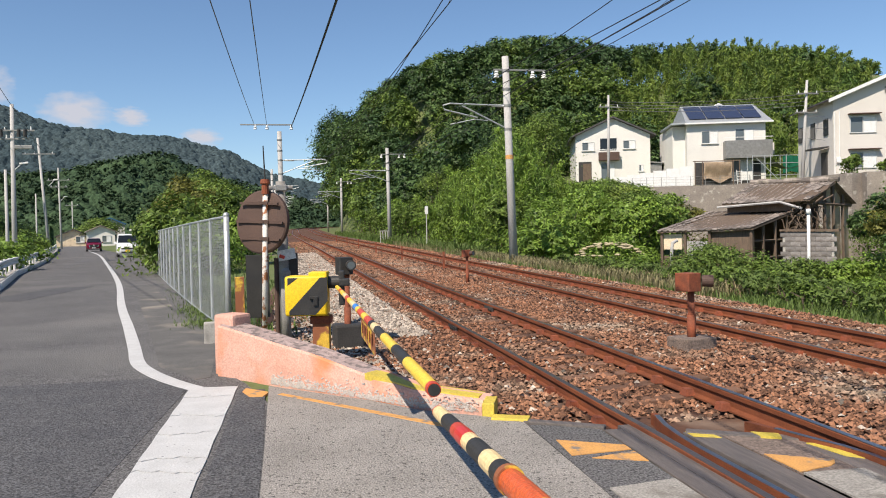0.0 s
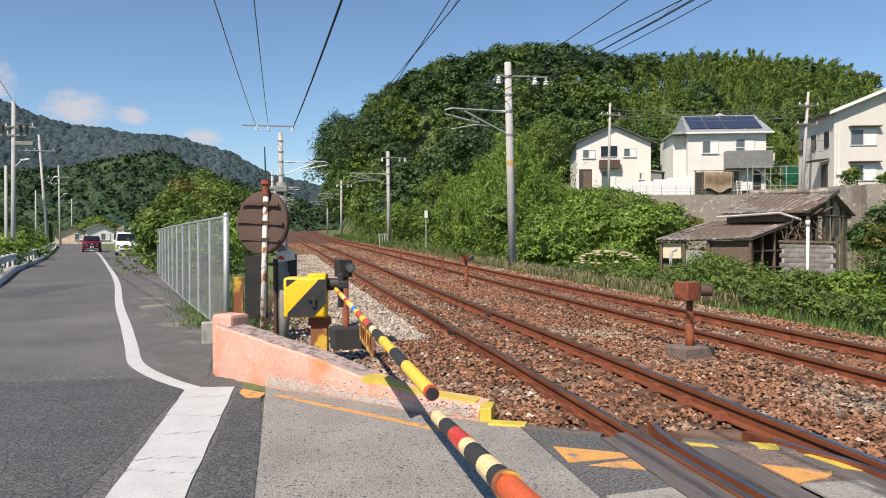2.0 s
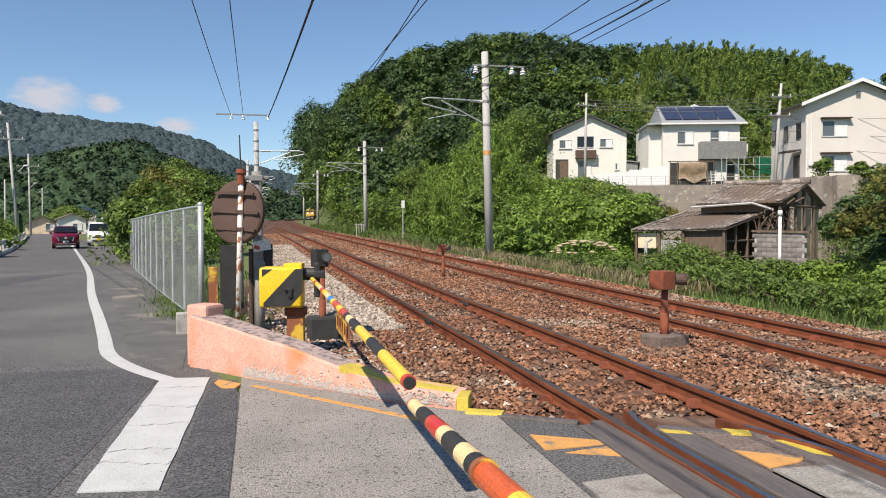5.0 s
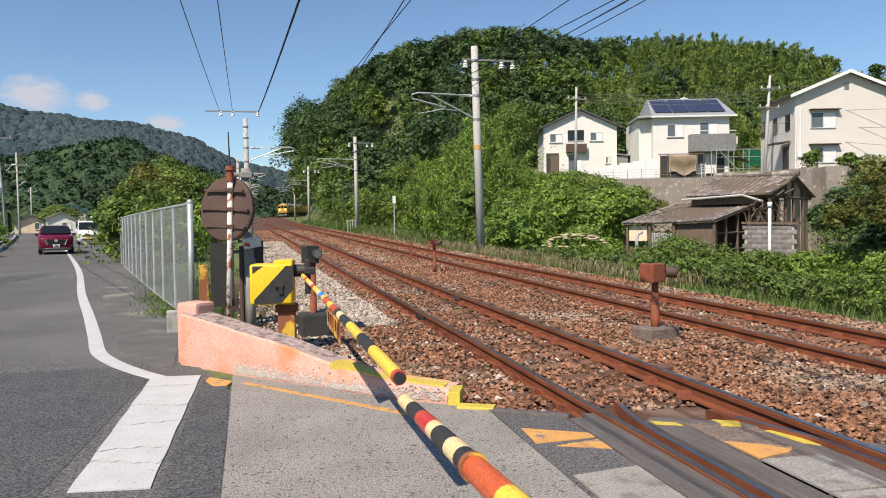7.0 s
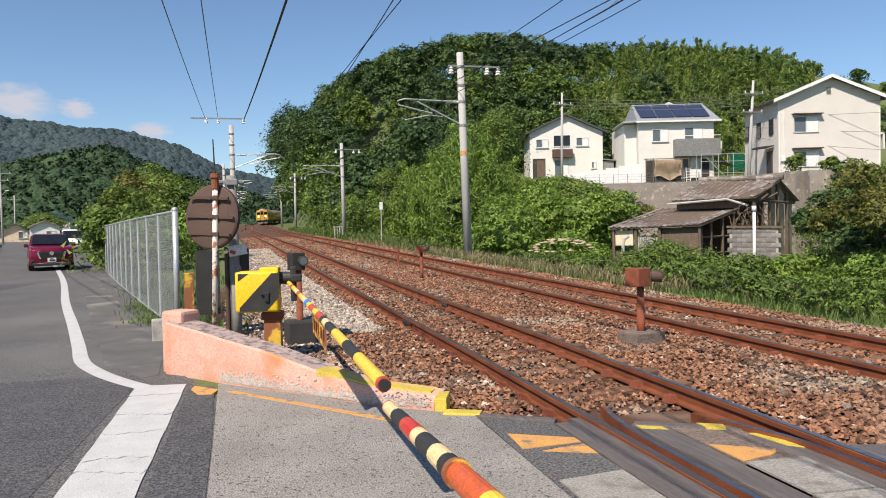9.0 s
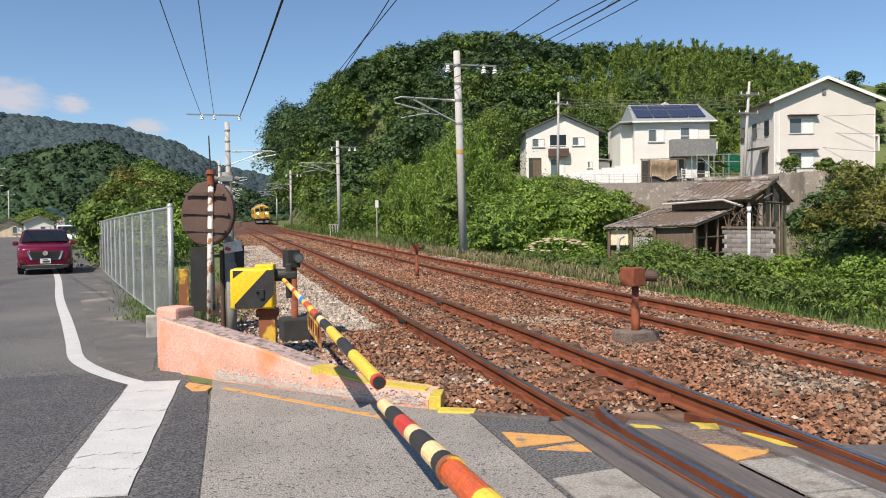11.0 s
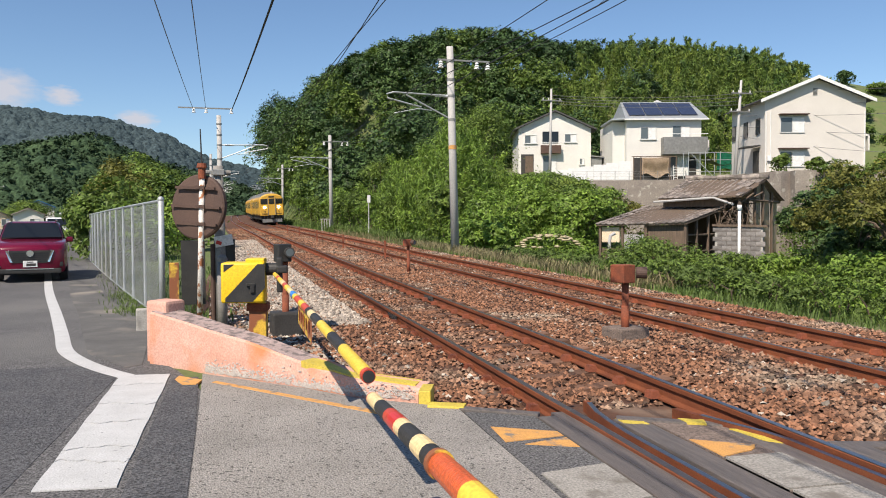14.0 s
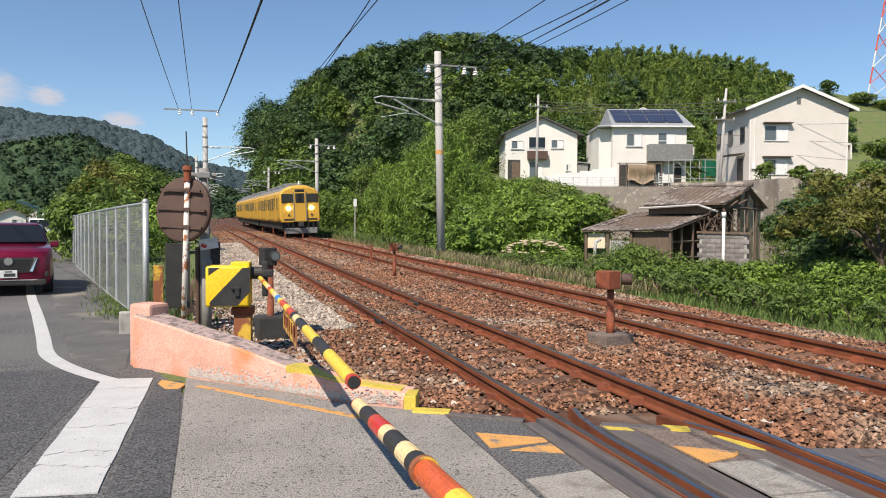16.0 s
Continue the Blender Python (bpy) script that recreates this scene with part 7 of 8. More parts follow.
def blades(name, n, spots, h, material, label, seed, width=0.012):
    """Thin bent grass blades standing at the spots."""
    g = np.random.default_rng(seed)
    p = spots(n, g)
    n = len(p)
    a = g.uniform(0, 6.28, n)
    hh = h * g.uniform(0.45, 1.25, n)
    d = np.stack([np.cos(a), np.sin(a), np.zeros(n)], 1)
    s = np.stack([-np.sin(a), np.cos(a), np.zeros(n)], 1) * (width * g.uniform(0.7, 1.4, (n, 1)))
    up = np.array((0, 0, 1.0))
    m_ = p + up * (hh * 0.6)[:, None] + d * (hh * g.uniform(0.05, 0.25, n))[:, None]
    t = p + up * (hh * 0.95)[:, None] + d * (hh * g.uniform(0.25, 0.7, n))[:, None]
    v = np.stack([p - s, p + s, m_ + s * 0.7, m_ - s * 0.7, t + s * 0.1, t - s * 0.1], 1).reshape(-1, 3)
    i = np.arange(n)[:, None] * 6
    f = np.concatenate([i + np.array((0, 1, 2, 3)), i + np.array((3, 2, 4, 5))])
    return tagged(mesh_np(name, v, f, material), label, "grass", kind="stuff")


def verge(y0, y1, e0, e1, power=1.4):
    def f(n, g):
        y = y0 + (y1 - y0) * g.uniform(0, 1, n) ** power
        e = g.uniform(e0, e1, n)
        x = np.array([track_x(v) for v in y]) + SPACING + e
        return np.stack([x, y, np.array([land(a, b) for a, b in zip(x, y)])], 1)
    return f


blades("dry_grass", 10000, verge(15, 60, 2.3, 4.2), 0.36, M_DRYGRASS, "pale dry grass along the far rail", 31, 0.014)
blades("verge_grass", 9000, verge(6, 40, 2.2, 4.2), 0.17, M_GRASS, "green grass on the railway verge", 32, 0.012)
blades("verge_grass", 7000, verge(38, 120, 2.4, 5.0), 0.6, M_GRASS, "green grass on the railway verge", 33, 0.03)


def fence_foot(n, g):
    s = np.concatenate([g.normal(1.6, 0.35, n // 3), g.normal(3.6, 0.9, n // 3), g.uniform(4, cum[-1], n // 3)])
    q = np.array([along(v) for v in s])
    off = np.abs(g.normal(0, 0.22, len(q)))
    x = q[:, 0] - off
    return np.stack([x, q[:, 1] - off * 0.3, np.array([fz(v) for v in q[:, 1]]) - 0.02], 1)


blades("fence_grass", 1900, fence_foot, 0.10, M_GRASS, "tufts of grass at the foot of the fence", 34, 0.009)


def behind_fence(n, g):
    y = 11.5 + 36 * g.uniform(0, 1, n) ** 0.8
    x = np.array([lerp_table([(11, -3.3), (16, -4.8), (25, -7.2), (48, -12)], v) for v in y]) + g.uniform(0.1, 1.0, n) * np.array([lerp_table([(11, 0.5), (16, 2.4), (48, 6)], v) for v in y])
    return np.stack([x, y, np.array([land(a, b) for a, b in zip(x, y)])], 1)


blades("weeds", 4200, behind_fence, 0.16, M_GRASS, "rough weeds between fence and railway", 35, 0.011)


def left_bank(n, g):
    y = g.uniform(14, 100, n)
    x = np.array([lerp_table(ROAD_L, v) for v in y]) - 0.6 - g.uniform(0, 5, n)
    return np.stack([x, y, np.array([land(a, b) for a, b in zip(x, y)])], 1)


blades("weeds", 9000, left_bank, 0.7, M_GRASS, "rough grass beyond the guard rail", 36, 0.03)


def grey_heap(n, g):
    y = 11.0 + 34 * g.uniform(0, 1, n) ** 1.3
    x = np.array([track_x(v) for v in y]) - 1.05 - np.abs(g.normal(0, 0.70, n))
    z = np.array([grade(v) for v in y]) - 0.15 + g.uniform(0, 0.05, n)
    ok = x > -2.9 - 0.02 * y
    return np.stack([x, y, z], 1)[ok]


def by_wall(n, g):
    y = 6.9 + 17 * g.uniform(0, 1, n) ** 1.4
    left = np.array([lerp_table([(6.9, -1.75), (8.5, -2.75), (12, -3.1), (24, -3.6)], v) for v in y])
    x = left + (np.array([track_x(v) for v in y]) - 1.7 - left) * g.uniform(0, 1, n)
    z = np.array([grade(v) for v in y]) - 0.135 + g.uniform(-0.01, 0.02, n)
    return np.stack([x, y, z], 1)


stones("ballast_stones", 5500, by_wall, 0.036, M_STONE, "brown stones behind the pink wall")
stones("ballast_stones", 6500, by_wall, 0.036, M_STONE_GREY, "pale stones behind the pink wall")
stones("ballast_stones", 20000, grey_heap, 0.045, M_STONE_GREY, "pale grey ballast stones on the shoulder")

# ---- small buildings at the road's end ----
for x, y, w, d, h, mt, rf, lab in ((-41.2, 140.0, 4.6, 6.0, 2.7, M_STUCCO, M_ROOF_OLD, "cream low house with a gable roof at the road's end"), (-43.4, 154.0, 5.2, 6.0, 4.3, M_STUCCO, flat("blue_roof", (0.03, 0.13, 0.28), 0.5), "pale house with a blue metal roof"), (-48.0, 146.0, 5.6, 6.0, 2.0, M_MUD, M_ROOF_DARK, "low beige shed beside the road")):
    hs = empty("house", (x, y, 0.6), 14, label=lab, category="house")
    part("wall", wall_with_gable(w, d, h, h + 0.22 * w), mt, hs)
    for bm in gable_roof(w, d, h, h + 0.22 * w, 0.3):
        part("roof", bm, rf, hs)
    window(hs, w * 0.7, -0.03, 0.9, 1.4, 1.1)
car_port = empty("carport", (-19.5, 84.0, 0.4), 16, label="small open carport with a pale flat roof", category="carport")
part("roof", box(bmesh.new(), (0, 0, 2.3), (3.6, 3.0, 0.14)), M_WHITE, car_port)
for sx in (-1.5, 1.5):
    part("post", cyl(bmesh.new(), (sx, 0, -0.5), (sx, 0, 2.25), 0.06, seg=8), M_POLE, car_port)


# ---- vehicles ----
def loft(bm, stations):
    """Rings of (y, [(x, z), ...]) joined into a closed skin; x is mirrored."""
    rings = []
    for y, prof in stations:
        pts = [(x, z) for x, z in prof] + [(-x, z) for x, z in prof[::-1]]
        rings.append([bm.verts.new((x, y, z)) for x, z in pts])
    n = len(rings[0])
    for a, b in zip(rings, rings[1:]):
        for i in range(n):
            bm.faces.new((a[i], a[(i + 1) % n], b[(i + 1) % n], b[i]))
    bm.faces.new(rings[0]), bm.faces.new(rings[-1][::-1])
    return bm


def quad(bm, pts, thick, way):
    vs = [bm.verts.new(p) for p in pts]
    f = bm.faces.new(vs)
    r = bmesh.ops.extrude_face_region(bm, geom=[f])
    bmesh.ops.translate(bm, verts=[v for v in r["geom"] if isinstance(v, bmesh.types.BMVert)], vec=Vector(way) * thick)
    return bm


def wheel(parent, x, y, r, w):
    t = part("wheel", cyl(bmesh.new(), (x - w / 2, y, r), (x + w / 2, y, r), r, seg=24), M_RUBBER, parent, "black tyre")
    sx = 1 if x > 0 else -1
    bm = bmesh.new()
    cyl(bm, (x + sx * w * 0.45, y, r), (x + sx * w * 0.53, y, r), r * 0.66, seg=20)
    for k in range(5):
        a = 2 * math.pi * k / 5
        box(bm, (x + sx * w * 0.55, y + math.cos(a) * r * 0.35, r + math.sin(a) * r * 0.35), (0.02, 0.09, r * 0.6), rx=90 - math.degrees(a) if False else math.degrees(a) - 90)
    part("rim", bm, M_GREY_METAL, t, "grey alloy rim")
    return t


M_HEADLIGHT = flat("headlight_glass", (0.45, 0.47, 0.5), 0.12)


def suv():
    """A compact crossover; its nose points to -y, its middle on the ground is the origin."""
    t = empty("car", label="dark red compact crossover car driving with lights off", category="car")
    W = 0.88
    lower = lambda w, z1, z2: [(w * 0.93, 0.22), (w, 0.42), (w, z1), (w * 0.96, z2)]
    bm = loft(bmesh.new(), [(-2.15, [(0.55, 0.30), (0.68, 0.45), (0.70, 0.72), (0.62, 0.86)]), (-2.05, [(0.76, 0.24), (0.80, 0.45), (0.80, 0.78), (0.72, 0.95)]), (-1.75, lower(0.865, 0.84, 1.02)), (-1.3, lower(0.88, 0.9, 1.06)), (-0.75, lower(0.88, 0.92, 1.10)), (0.6, lower(0.88, 0.94, 1.08)), (1.6, lower(0.88, 0.96, 1.10)), (2.05, lower(0.84, 0.94, 1.08)), (2.14, [(0.70, 0.35), (0.78, 0.5), (0.78, 0.9), (0.7, 1.02)])])
    bmesh.ops.bevel(bm, geom=[e for e in bm.edges if e.calc_length() > 0.3], offset=0.015, segments=1, affect="EDGES")
    part("body", bm, M_CAR_RED, t, "glossy dark red bodywork", True)
    bm = loft(bmesh.new(), [(-0.80, [(0.78, 1.06), (0.78, 1.08), (0.74, 1.09), (0.6, 1.10)]), (-0.12, [(0.80, 1.06), (0.76, 1.30), (0.68, 1.50), (0.56, 1.555)]), (0.5, [(0.80, 1.06), (0.76, 1.34), (0.68, 1.56), (0.56, 1.60)]), (1.3, [(0.80, 1.06), (0.75, 1.32), (0.67, 1.53), (0.55, 1.57)]), (1.95, [(0.78, 1.06), (0.74, 1.12), (0.66, 1.3), (0.55, 1.36)])])
    part("cabin", bm, M_CAR_RED, t, "red roof and pillars", True)
    bm = bmesh.new()
    quad(bm, [(-0.74, -0.79, 1.09), (0.74, -0.79, 1.09), (0.635, -0.17, 1.49), (-0.635, -0.17, 1.49)], 0.07, (0, -0.55, 0.84))
    part("windscreen", bm, M_GLASS_DARK, t, "dark windscreen")
    for s in (-1, 1):
        bm = bmesh.new()
        quad(bm, [(s * 0.805, -0.45, 1.10), (s * 0.805, 1.6, 1.12), (s * 0.71, 1.3, 1.48), (s * 0.71, 0.0, 1.50)], 0.012, (s, 0, 0.3))
        part("side_window", bm, M_GLASS_DARK, t, "dark side glass")
        bm = bmesh.new()
        box(bm, (s * 0.94, -0.55, 1.08), (0.18, 0.12, 0.15), bevel=0.04)
        part("wing_mirror", bm, M_CAR_RED, t, "red wing mirror")
        bm = bmesh.new()
        quad(bm, [(s * 0.48, -2.145, 0.80), (s * 0.78, -1.93, 0.86), (s * 0.82, -1.80, 0.94), (s * 0.50, -2.085, 0.88)], 0.03, (0, -1, 0.1))
        part("headlight", bm, M_HEADLIGHT, t, "narrow clear headlamp")
        bm = bmesh.new()
        quad(bm, [(s * 0.40, -2.17, 0.52), (s * 0.46, -2.175, 0.52), (s * 0.56, -2.16, 0.82), (s * 0.50, -2.17, 0.82)], 0.02, (0, -1, 0))
        part("chrome_trim", bm, M_CHROME, t, "chrome grille edge")
        bm = bmesh.new()
        box(bm, (s * 0.68, -2.09, 0.45), (0.18, 0.1, 0.12), bevel=0.03)
        part("fog_lamp_recess", bm, M_BLACK, t, "black fog lamp recess")
        bm = bmesh.new()
        box(bm, (s * 0.60, 0.5, 1.635), (0.04, 1.5, 0.035), bevel=0.01)
        part("roof_rail", bm, M_CHROME, t, "silver roof rail")
    bm = bmesh.new()
    quad(bm, [(-0.40, -2.155, 0.50), (0.40, -2.155, 0.50), (0.50, -2.15, 0.82), (-0.50, -2.15, 0.82)], 0.012, (0, -1, 0))
    gr = part("grille", bm, M_BLACK, t, "black grille")
    bm = bmesh.new()
    for k in range(5):
        box(bm, (0, -2.172, 0.55 + 0.055 * k), (0.82, 0.012, 0.012))
    part("grille_bars", bm, M_DARK_METAL, gr)
    bm = bmesh.new()
    cyl(bm, (0, -2.17, 0.745), (0, -2.195, 0.745), 0.085, seg=20)
    part("round_badge", bm, M_CHROME, gr, "plain round chrome badge")
    bm = bmesh.new()
    box(bm, (0.0, -2.19, 0.47), (0.33, 0.012, 0.165), bevel=0.004)
    pl = part("number_plate", bm, M_WHITE, t, "white number plate")
    bm = bmesh.new()
    box(bm, (0.02, -2.198, 0.45), (0.22, 0.004, 0.07))
    box(bm, (0.0, -2.198, 0.52), (0.14, 0.004, 0.025))
    part("plate_bars", bm, M_DARK_METAL, pl, "dark bars in place of characters")
    bm = bmesh.new()
    box(bm, (0, -2.09, 0.28), (1.45, 0.16, 0.13), bevel=0.03)
    part("lower_bumper", bm, M_BLACK, t, "black lower bumper")
    bm = bmesh.new()
    box(bm, (0, -2.165, 0.335), (1.1, 0.03, 0.025))
    part("silver_lip", bm, M_CHROME, t, "silver lip")
    for x in (-0.77, 0.77):
        for y in (-1.30, 1.32):
            wheel(t, x, y, 0.33, 0.2)
    return t


def minivan():
    t = empty("minivan", label="white kei minivan parked by the roadside", category="car")
    lower = lambda w, z: [(w * 0.94, 0.22), (w, 0.40), (w, z * 0.85), (w * 0.97, z)]
    bm = loft(bmesh.new(), [(-1.68, [(0.58, 0.28), (0.66, 0.5), (0.66, 0.72), (0.58, 0.86)]), (-1.55, lower(0.71, 0.98)), (-1.15, lower(0.735, 1.08)), (1.5, lower(0.735, 1.08)), (1.68, lower(0.70, 1.05))])
    part("body", bm, M_CAR_WHITE, t, "white bodywork", True)
    bm = loft(bmesh.new(), [(-1.22, [(0.70, 1.05), (0.69, 1.07), (0.66, 1.09), (0.6, 1.10)]), (-0.6, [(0.71, 1.05), (0.68, 1.35), (0.63, 1.66), (0.52, 1.74)]), (0.4, [(0.71, 1.05), (0.68, 1.4), (0.63, 1.72), (0.52, 1.79)]), (1.62, [(0.70, 1.05), (0.67, 1.38), (0.62, 1.68), (0.52, 1.75)])])
    part("cabin", bm, M_CAR_WHITE, t, "white roof", True)
    bm = bmesh.new()
    quad(bm, [(-0.66, -1.2, 1.10), (0.66, -1.2, 1.10), (0.60, -0.66, 1.64), (-0.60, -0.66, 1.64)], 0.06, (0, -0.7, 0.7))
    part("windscreen", bm, M_GLASS_DARK, t, "dark windscreen")
    for s in (-1, 1):
        bm = bmesh.new()
        quad(bm, [(s * 0.715, -0.8, 1.12), (s * 0.715, 1.4, 1.12), (s * 0.645, 1.35, 1.6), (s * 0.645, -0.5, 1.6)], 0.012, (s, 0, 0.2))
        part("side_window", bm, M_GLASS_DARK, t, "dark side glass")
        bm = bmesh.new()
        box(bm, (s * 0.58, -1.62, 0.74), (0.22, 0.14, 0.18), bevel=0.05)
        part("headlight", bm, M_GLASS, t, "clear headlamp")
        bm = bmesh.new()
        box(bm, (s * 0.82, -0.95, 1.1), (0.16, 0.1, 0.18), bevel=0.04)
        part("wing_mirror", bm, M_CAR_WHITE, t, "white wing mirror")
    bm = bmesh.new()
    box(bm, (0, -1.66, 0.66), (0.9, 0.08, 0.1), bevel=0.02)
    box(bm, (0, -1.66, 0.38), (0.9, 0.08, 0.12), bevel=0.02)
    part("grille", bm, M_BLACK, t, "dark grille")
    part("number_plate", box(bmesh.new(), (0, -1.71, 0.5), (0.33, 0.012, 0.165)), M_ARM_YELLOW, t, "plain yellow number plate")
    for x in (-0.64, 0.64):
        for y in (-1.1, 1.2):
            wheel(t, x, y, 0.28, 0.15)
    return t


car = suv()
van = minivan()
van.matrix_basis = pose(-16.7, 62.0, road_z(62), 0, 0, 15)
car.scale = (0.94, 0.94, 0.94)


# ---- train ----
def rail_car(front, name_label):
    """One 20 m coach; its front end faces -y, its middle at rail height is the origin."""
    t = empty("train_car", label=name_label, category="train car", group="coaches of the train")
    prof = [(1.36, 1.05), (1.42, 1.25), (1.42, 2.75), (1.36, 3.05), (1.15, 3.35), (0.6, 3.6), (0.01, 3.66)]
    y0, y1 = -9.75, 9.75
    bm = bmesh.new()
    if front:
        st = [(y0, [(1.28, 1.05), (1.34, 1.25), (1.32, 2.7), (1.26, 3.0), (1.05, 3.25), (0.55, 3.42), (0.01, 3.45)]), (y0 + 0.12, [(1.35, 1.05), (1.41, 1.25), (1.41, 2.74), (1.35, 3.04), (1.13, 3.33), (0.59, 3.56), (0.01, 3.6)]), (y0 + 0.5, prof), (y1, prof)]
    else:
        st = [(y0, prof), (y1, prof)]
    part("body", loft(bm, st), M_TRAIN, t, "yellow painted steel body")
    bm = loft(bmesh.new(), [(y0 + 0.45, [(1.22, 3.27), (1.12, 3.39), (0.6, 3.625), (0.01, 3.685)]), (y1, [(1.22, 3.27), (1.12, 3.39), (0.6, 3.625), (0.01, 3.685)])])
    part("roof", bm, M_GREY_METAL, t, "dull grey roof")
    bm = bmesh.new()
    box(bm, (0, 0, 0.8), (2.5, 18.6, 0.5))
    part("underframe", bm, M_DARK_METAL, t, "dark underframe boxes")
    for s in (-1, 1):
        for k, y in enumerate((-6.6, 0.0, 6.6)):
            bm = bmesh.new()
            box(bm, (s * 1.425, y, 2.05), (0.03, 1.36, 1.95), bevel=0.01)
            dr = part("door", bm, M_TRAIN, t, "yellow passenger door")
            bm = bmesh.new()
            for dy in (-0.33, 0.33):
                box(bm, (s * 1.442, y + dy, 2.4), (0.02, 0.44, 0.8))
            part("door_glass", bm, M_TRAIN_PANE, dr, "door panes with a pale reflection painted in")
        for y in (-5.0, -3.3, -1.7, 1.7, 3.3, 5.0, -8.3, 8.3):
            bm = bmesh.new()
            box(bm, (s * 1.428, y, 2.35), (0.03, 1.15 if abs(y) < 8 else 0.7, 0.85), bevel=0.01)
            part("window", bm, M_TRAIN_PANE, t, "side window with a yellowish reflection painted in")
        bm = bmesh.new()
        box(bm, (s * 1.43, 0, 1.12), (0.02, 19.3, 0.05))
        part("sill_line", bm, M_DARK_METAL, t)
    for y in (-6.9, 6.9):
        bm = bmesh.new()
        for dy in (-1.05, 1.05):
            for s in (-1, 1):
                cyl(bm, (s * 0.5, y + dy, 0.43), (s * 0.62, y + dy, 0.43), 0.43, seg=18)
        box(bm, (0.95, y, 0.5), (0.16, 2.9, 0.28), bevel=0.03)
        box(bm, (-0.95, y, 0.5), (0.16, 2.9, 0.28), bevel=0.03)
        part("bogie", bm, M_DARK_METAL, t, "dark bogie with wheels")
    bm = bmesh.new()
    for k, y in enumerate((-5.5, -1.5, 3.0, 7.0)):
        box(bm, (0, y, 3.74), (1.3, 1.9, 0.26), bevel=0.06)
    part("roof_unit", bm, M_GREY_METAL, t, "grey rooftop ventilators")
    if front:
        yf = y0 - 0.005
        bm = bmesh.new()
        box(bm, (0, yf - 0.035, 2.1), (0.80, 0.09, 2.05), bevel=0.02)
        gd = part("gangway_door", bm, M_TRAIN, t, "yellow front gangway door")
        part("door_window", box(bmesh.new(), (0, yf - 0.09, 2.72), (0.62, 0.03, 0.66), bevel=0.02), M_GLASS_DARK, gd, "dark door window")
        bm = bmesh.new()
        for s in (-0.43, 0.43):
            box(bm, (s, yf - 0.06, 2.1), (0.05, 0.1, 2.1))
        part("gangway_frame", bm, M_GREY_METAL, gd, "grey frame")
        for s in (-1, 1):
            part("cab_window", box(bmesh.new(), (s * 0.88, yf - 0.015, 2.72), (0.78, 0.05, 0.60), bevel=0.02), M_GLASS_DARK, t, "dark cab window")
            part("headlamp", cyl(bmesh.new(), (s * 0.80, yf - 0.07, 2.02), (s * 0.80, yf + 0.05, 2.02), 0.15, seg=20), M_LAMP_ON, t, "lit round headlamp")
            part("marker_lamp", cyl(bmesh.new(), (s * 0.80, yf - 0.05, 1.55), (s * 0.80, yf + 0.05, 1.55), 0.07, seg=14), M_BROWN_METAL, t, "unlit tail lamp")
            part("handrail", box(bmesh.new(), (s * 0.80, yf - 0.03, 1.25), (0.7, 0.04, 0.06)), M_DARK_METAL, t, "dark step rail")
        part("destination_sign", box(bmesh.new(), (0, yf - 0.0, 3.22), (0.66, 0.06, 0.22), bevel=0.01), M_GLASS_DARK, t, "dark destination panel")
        part("coupler", box(bmesh.new(), (0, yf - 0.25, 0.88), (0.34, 0.6, 0.34), bevel=0.05), M_DARK_METAL, t, "dark coupler")
        bm = bmesh.new()
        for s in (-0.9, -0.55, 0.55, 0.9):
            cyl(bm, (s, yf - 0.05, 0.98), (s * 0.95, yf - 0.12, 0.55), 0.03, seg=6)
        part("hoses", bm, M_BLACK, t, "black brake hoses")
        part("obstacle_deflector", box(bmesh.new(), (0, yf - 0.02, 0.42), (2.3, 0.12, 0.40), bevel=0.03), M_GREY_METAL, t, "grey obstacle deflector")
        part("aerial", cyl(bmesh.new(), (0.1, y0 + 1.0, 3.6), (0.1, y0 + 1.0, 3.95), 0.07, 0.05, 8), M_WHITE, t, "small white aerial")
    return t


coach_lead = rail_car(True, "yellow suburban train car with lit headlamps")
coach_mid = rail_car(False, "yellow suburban train car running in the middle")
coach_end = rail_car(False, "yellow suburban train car at the rear")


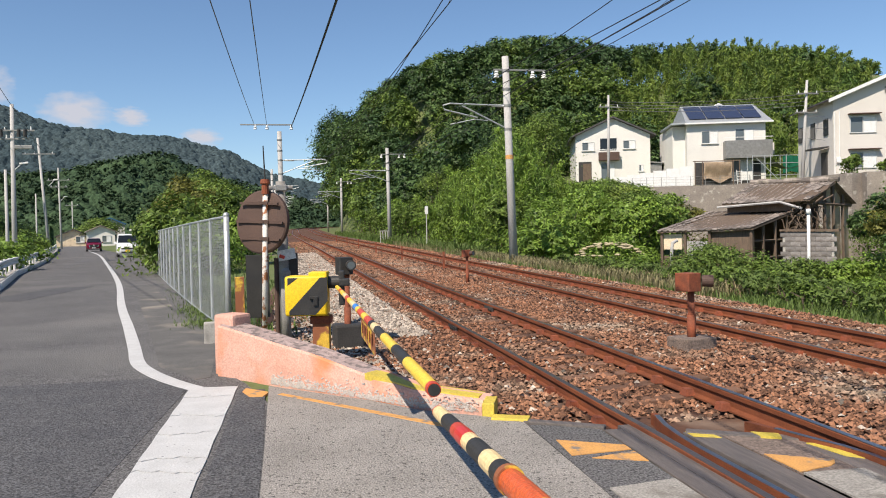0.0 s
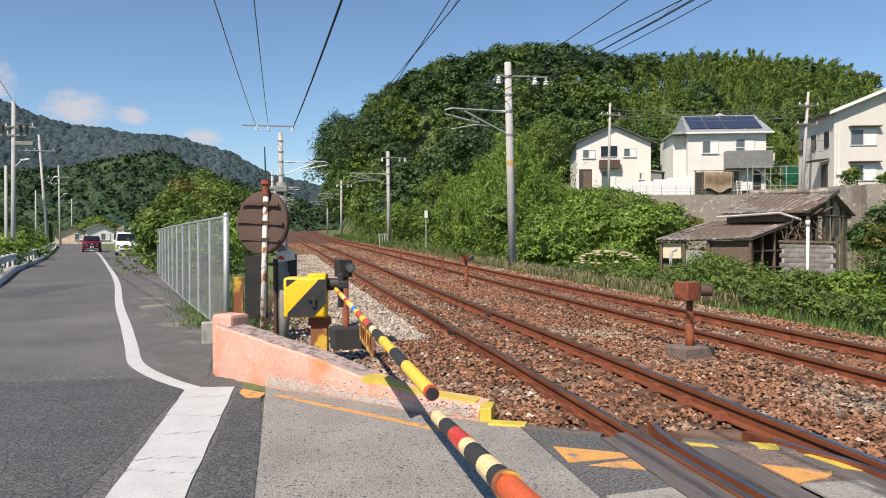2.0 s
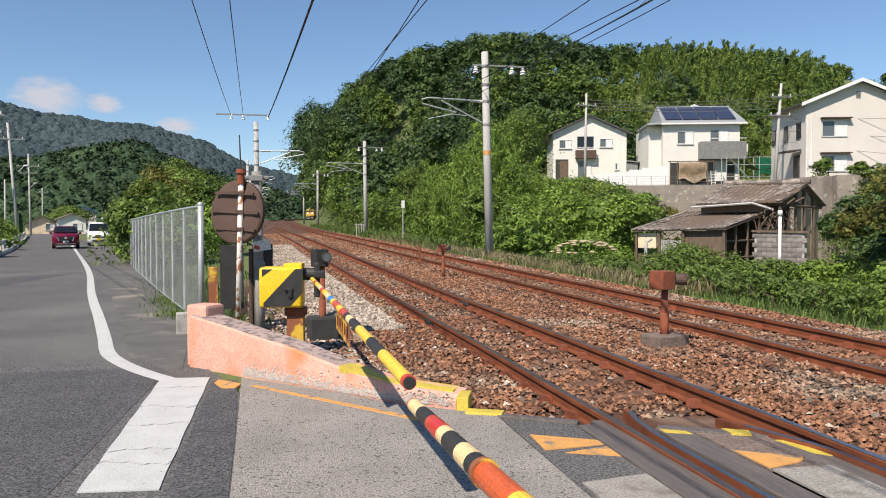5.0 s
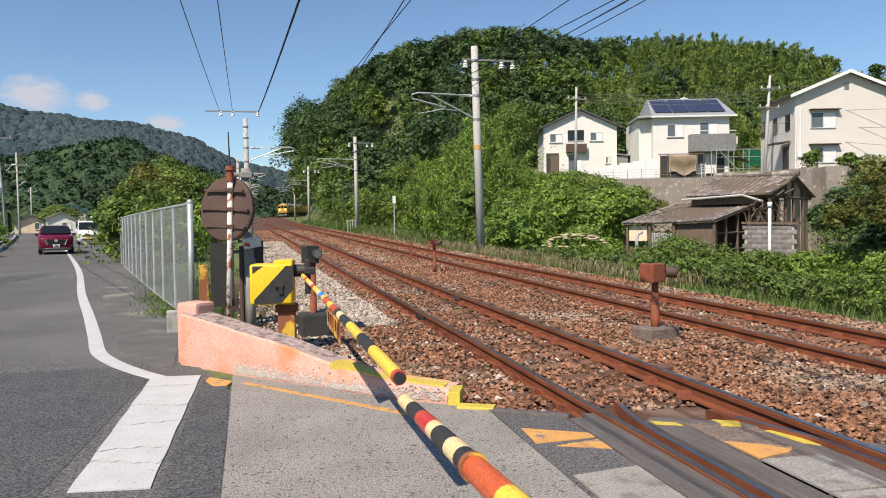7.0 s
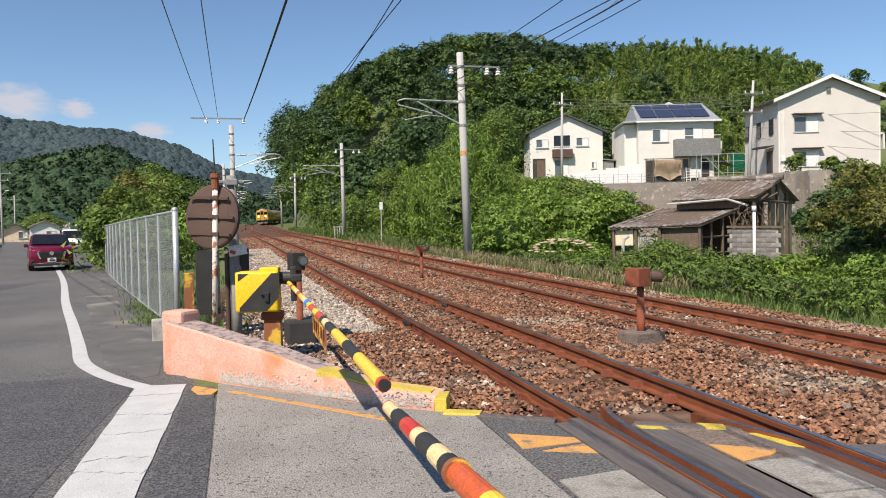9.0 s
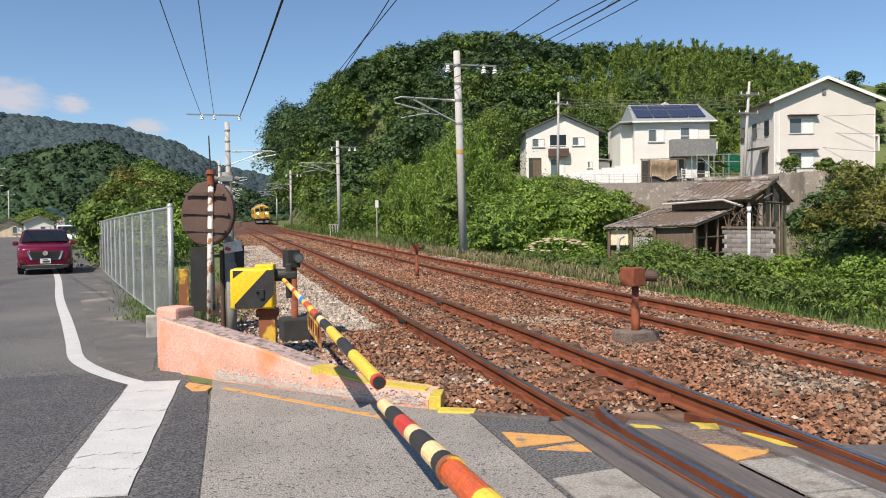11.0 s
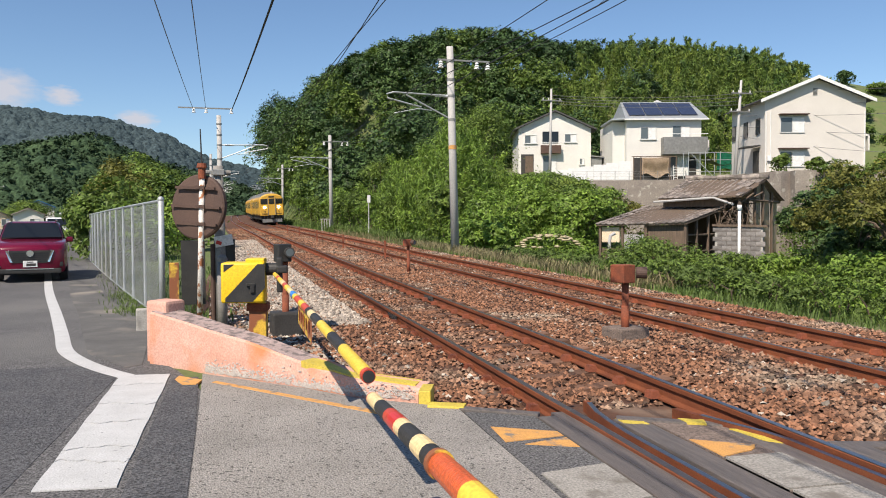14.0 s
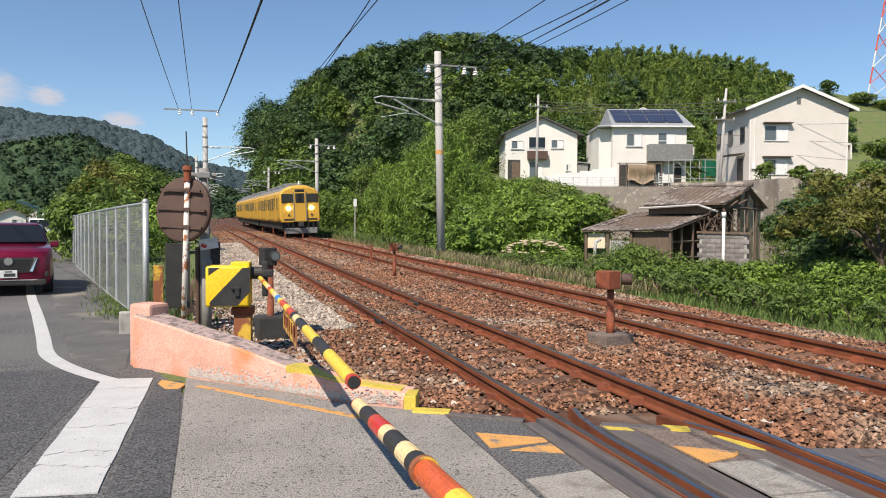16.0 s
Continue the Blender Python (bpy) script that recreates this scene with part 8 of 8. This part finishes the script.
# ---- clouds over the far ridge ----
def cloud_material(seed):
    m = bpy.data.materials.new("cloud")
    m.use_nodes = True
    n, l = m.node_tree.nodes, m.node_tree.links
    n.remove(n["Principled BSDF"])
    # the card glows by itself: the cloud's sunlit white is put into emission
    em = n.new("ShaderNodeEmission")
    em.inputs["Color"].default_value = (0.78, 0.76, 0.82, 1)
    em.inputs["Strength"].default_value = 0.62
    tr = n.new("ShaderNodeBsdfTransparent")
    mx = n.new("ShaderNodeMixShader")
    co = n.new("ShaderNodeTexCoord")
    mp = n.new("ShaderNodeMapping")
    mp.inputs["Location"].default_value = (-1, 0, -0.7)
    mp.inputs["Scale"].default_value = (2, 0, 1.9)
    l.new(co.outputs["Generated"], mp.inputs["Vector"])
    gr = n.new("ShaderNodeTexGradient")
    gr.gradient_type = "SPHERICAL"
    l.new(mp.outputs[0], gr.inputs["Vector"])
    nz = n.new("ShaderNodeTexNoise")
    nz.noise_dimensions = "4D"
    nz.inputs["W"].default_value = seed
    nz.inputs["Scale"].default_value, nz.inputs["Detail"].default_value = 5.0, 6.0
    l.new(co.outputs["Generated"], nz.inputs["Vector"])
    ad = n.new("ShaderNodeMath")
    l.new(gr.outputs["Fac"], ad.inputs[0])
    l.new(nz.outputs["Fac"], ad.inputs[1])
    rp = n.new("ShaderNodeMapRange")
    rp.inputs["From Min"].default_value, rp.inputs["From Max"].default_value = 0.72, 1.25
    rp.inputs["To Max"].default_value = 0.85
    l.new(ad.outputs[0], rp.inputs["Value"])
    l.new(rp.outputs["Result"], mx.inputs[0])
    l.new(tr.outputs[0], mx.inputs[1])
    l.new(em.outputs[0], mx.inputs[2])
    l.new(mx.outputs[0], n["Material Output"].inputs["Surface"])
    return m


for k, (cx, cz, w, hgt) in enumerate(((-830, 500, 330, 190), (-1130, 600, 260, 240), (-395, 395, 210, 90), (-640, 470, 180, 100))):
    bm = bmesh.new()
    vs = [bm.verts.new(v) for v in ((-w / 2, 0, -hgt / 2), (w / 2, 0, -hgt / 2), (w / 2, 8, hgt / 2), (-w / 2, 8, hgt / 2))]
    bm.faces.new(vs)
    ob = part("cloud", bm, cloud_material(k * 3.7))
    ob.matrix_basis = pose(cx, 2900, cz, 0, 0, 12)
    tagged(ob, "small white cumulus cloud low over the ridge", "cloud", kind="structure")


def on_track(y):
    """The place of the far track's middle at y."""
    return Vector((track_x(y) + SPACING, y, grade(y) + CANT / 2 + 0.003))


def coach_pose(y_front, back):
    a, b = on_track(y_front + back + 3.0), on_track(y_front + back + 17.0)
    c = (a + b) / 2
    d = a - b
    return Matrix.Translation(c) @ pose(0, 0, 0, -math.degrees(math.atan2(-d.z, math.hypot(d.x, d.y))) * -1 * 0, 0, math.degrees(math.atan2(d.x, -d.y))) @ Matrix.Rotation(math.atan2(-d.z, math.hypot(d.x, d.y)), 4, "X") @ Matrix.Rotation(-math.atan(CANT / 1.13), 4, "Y")


CAR_ROWS = [(0, -27.3, 92.6), (1.5, -24.2, 80.6), (3.5, -19.9, 65.2), (5.0, -17.3, 55.6), (7.0, -14.2, 44.0), (9.0, -11.4, 35.0), (10.5, -10.2, 30.4), (12.5, -8.82, 25.2), (13.5, -8.35, 23.3), (14.5, -8.0, 21.4), (16, -7.42, 19.0)]


def motions():
    """The approaching car and the train."""
    rows = []
    for i, (t, x, y) in enumerate(CAR_ROWS):
        p, q = CAR_ROWS[max(i - 1, 0)], CAR_ROWS[min(i + 1, len(CAR_ROWS) - 1)]
        rows.append((t, pose(x, y, road_z(y) + 0.01, 0, 0, math.degrees(math.atan2(q[1] - p[1], -(q[2] - p[2]))))))
    walk(car, rows)
    for ob, back in ((coach_lead, 0.0), (coach_mid, 20.0), (coach_end, 40.0)):
        walk(ob, [(t, coach_pose(53.3 + 18.9 * (16 - t), back)) for t in np.arange(0, 16.01, 0.5)])


motions()
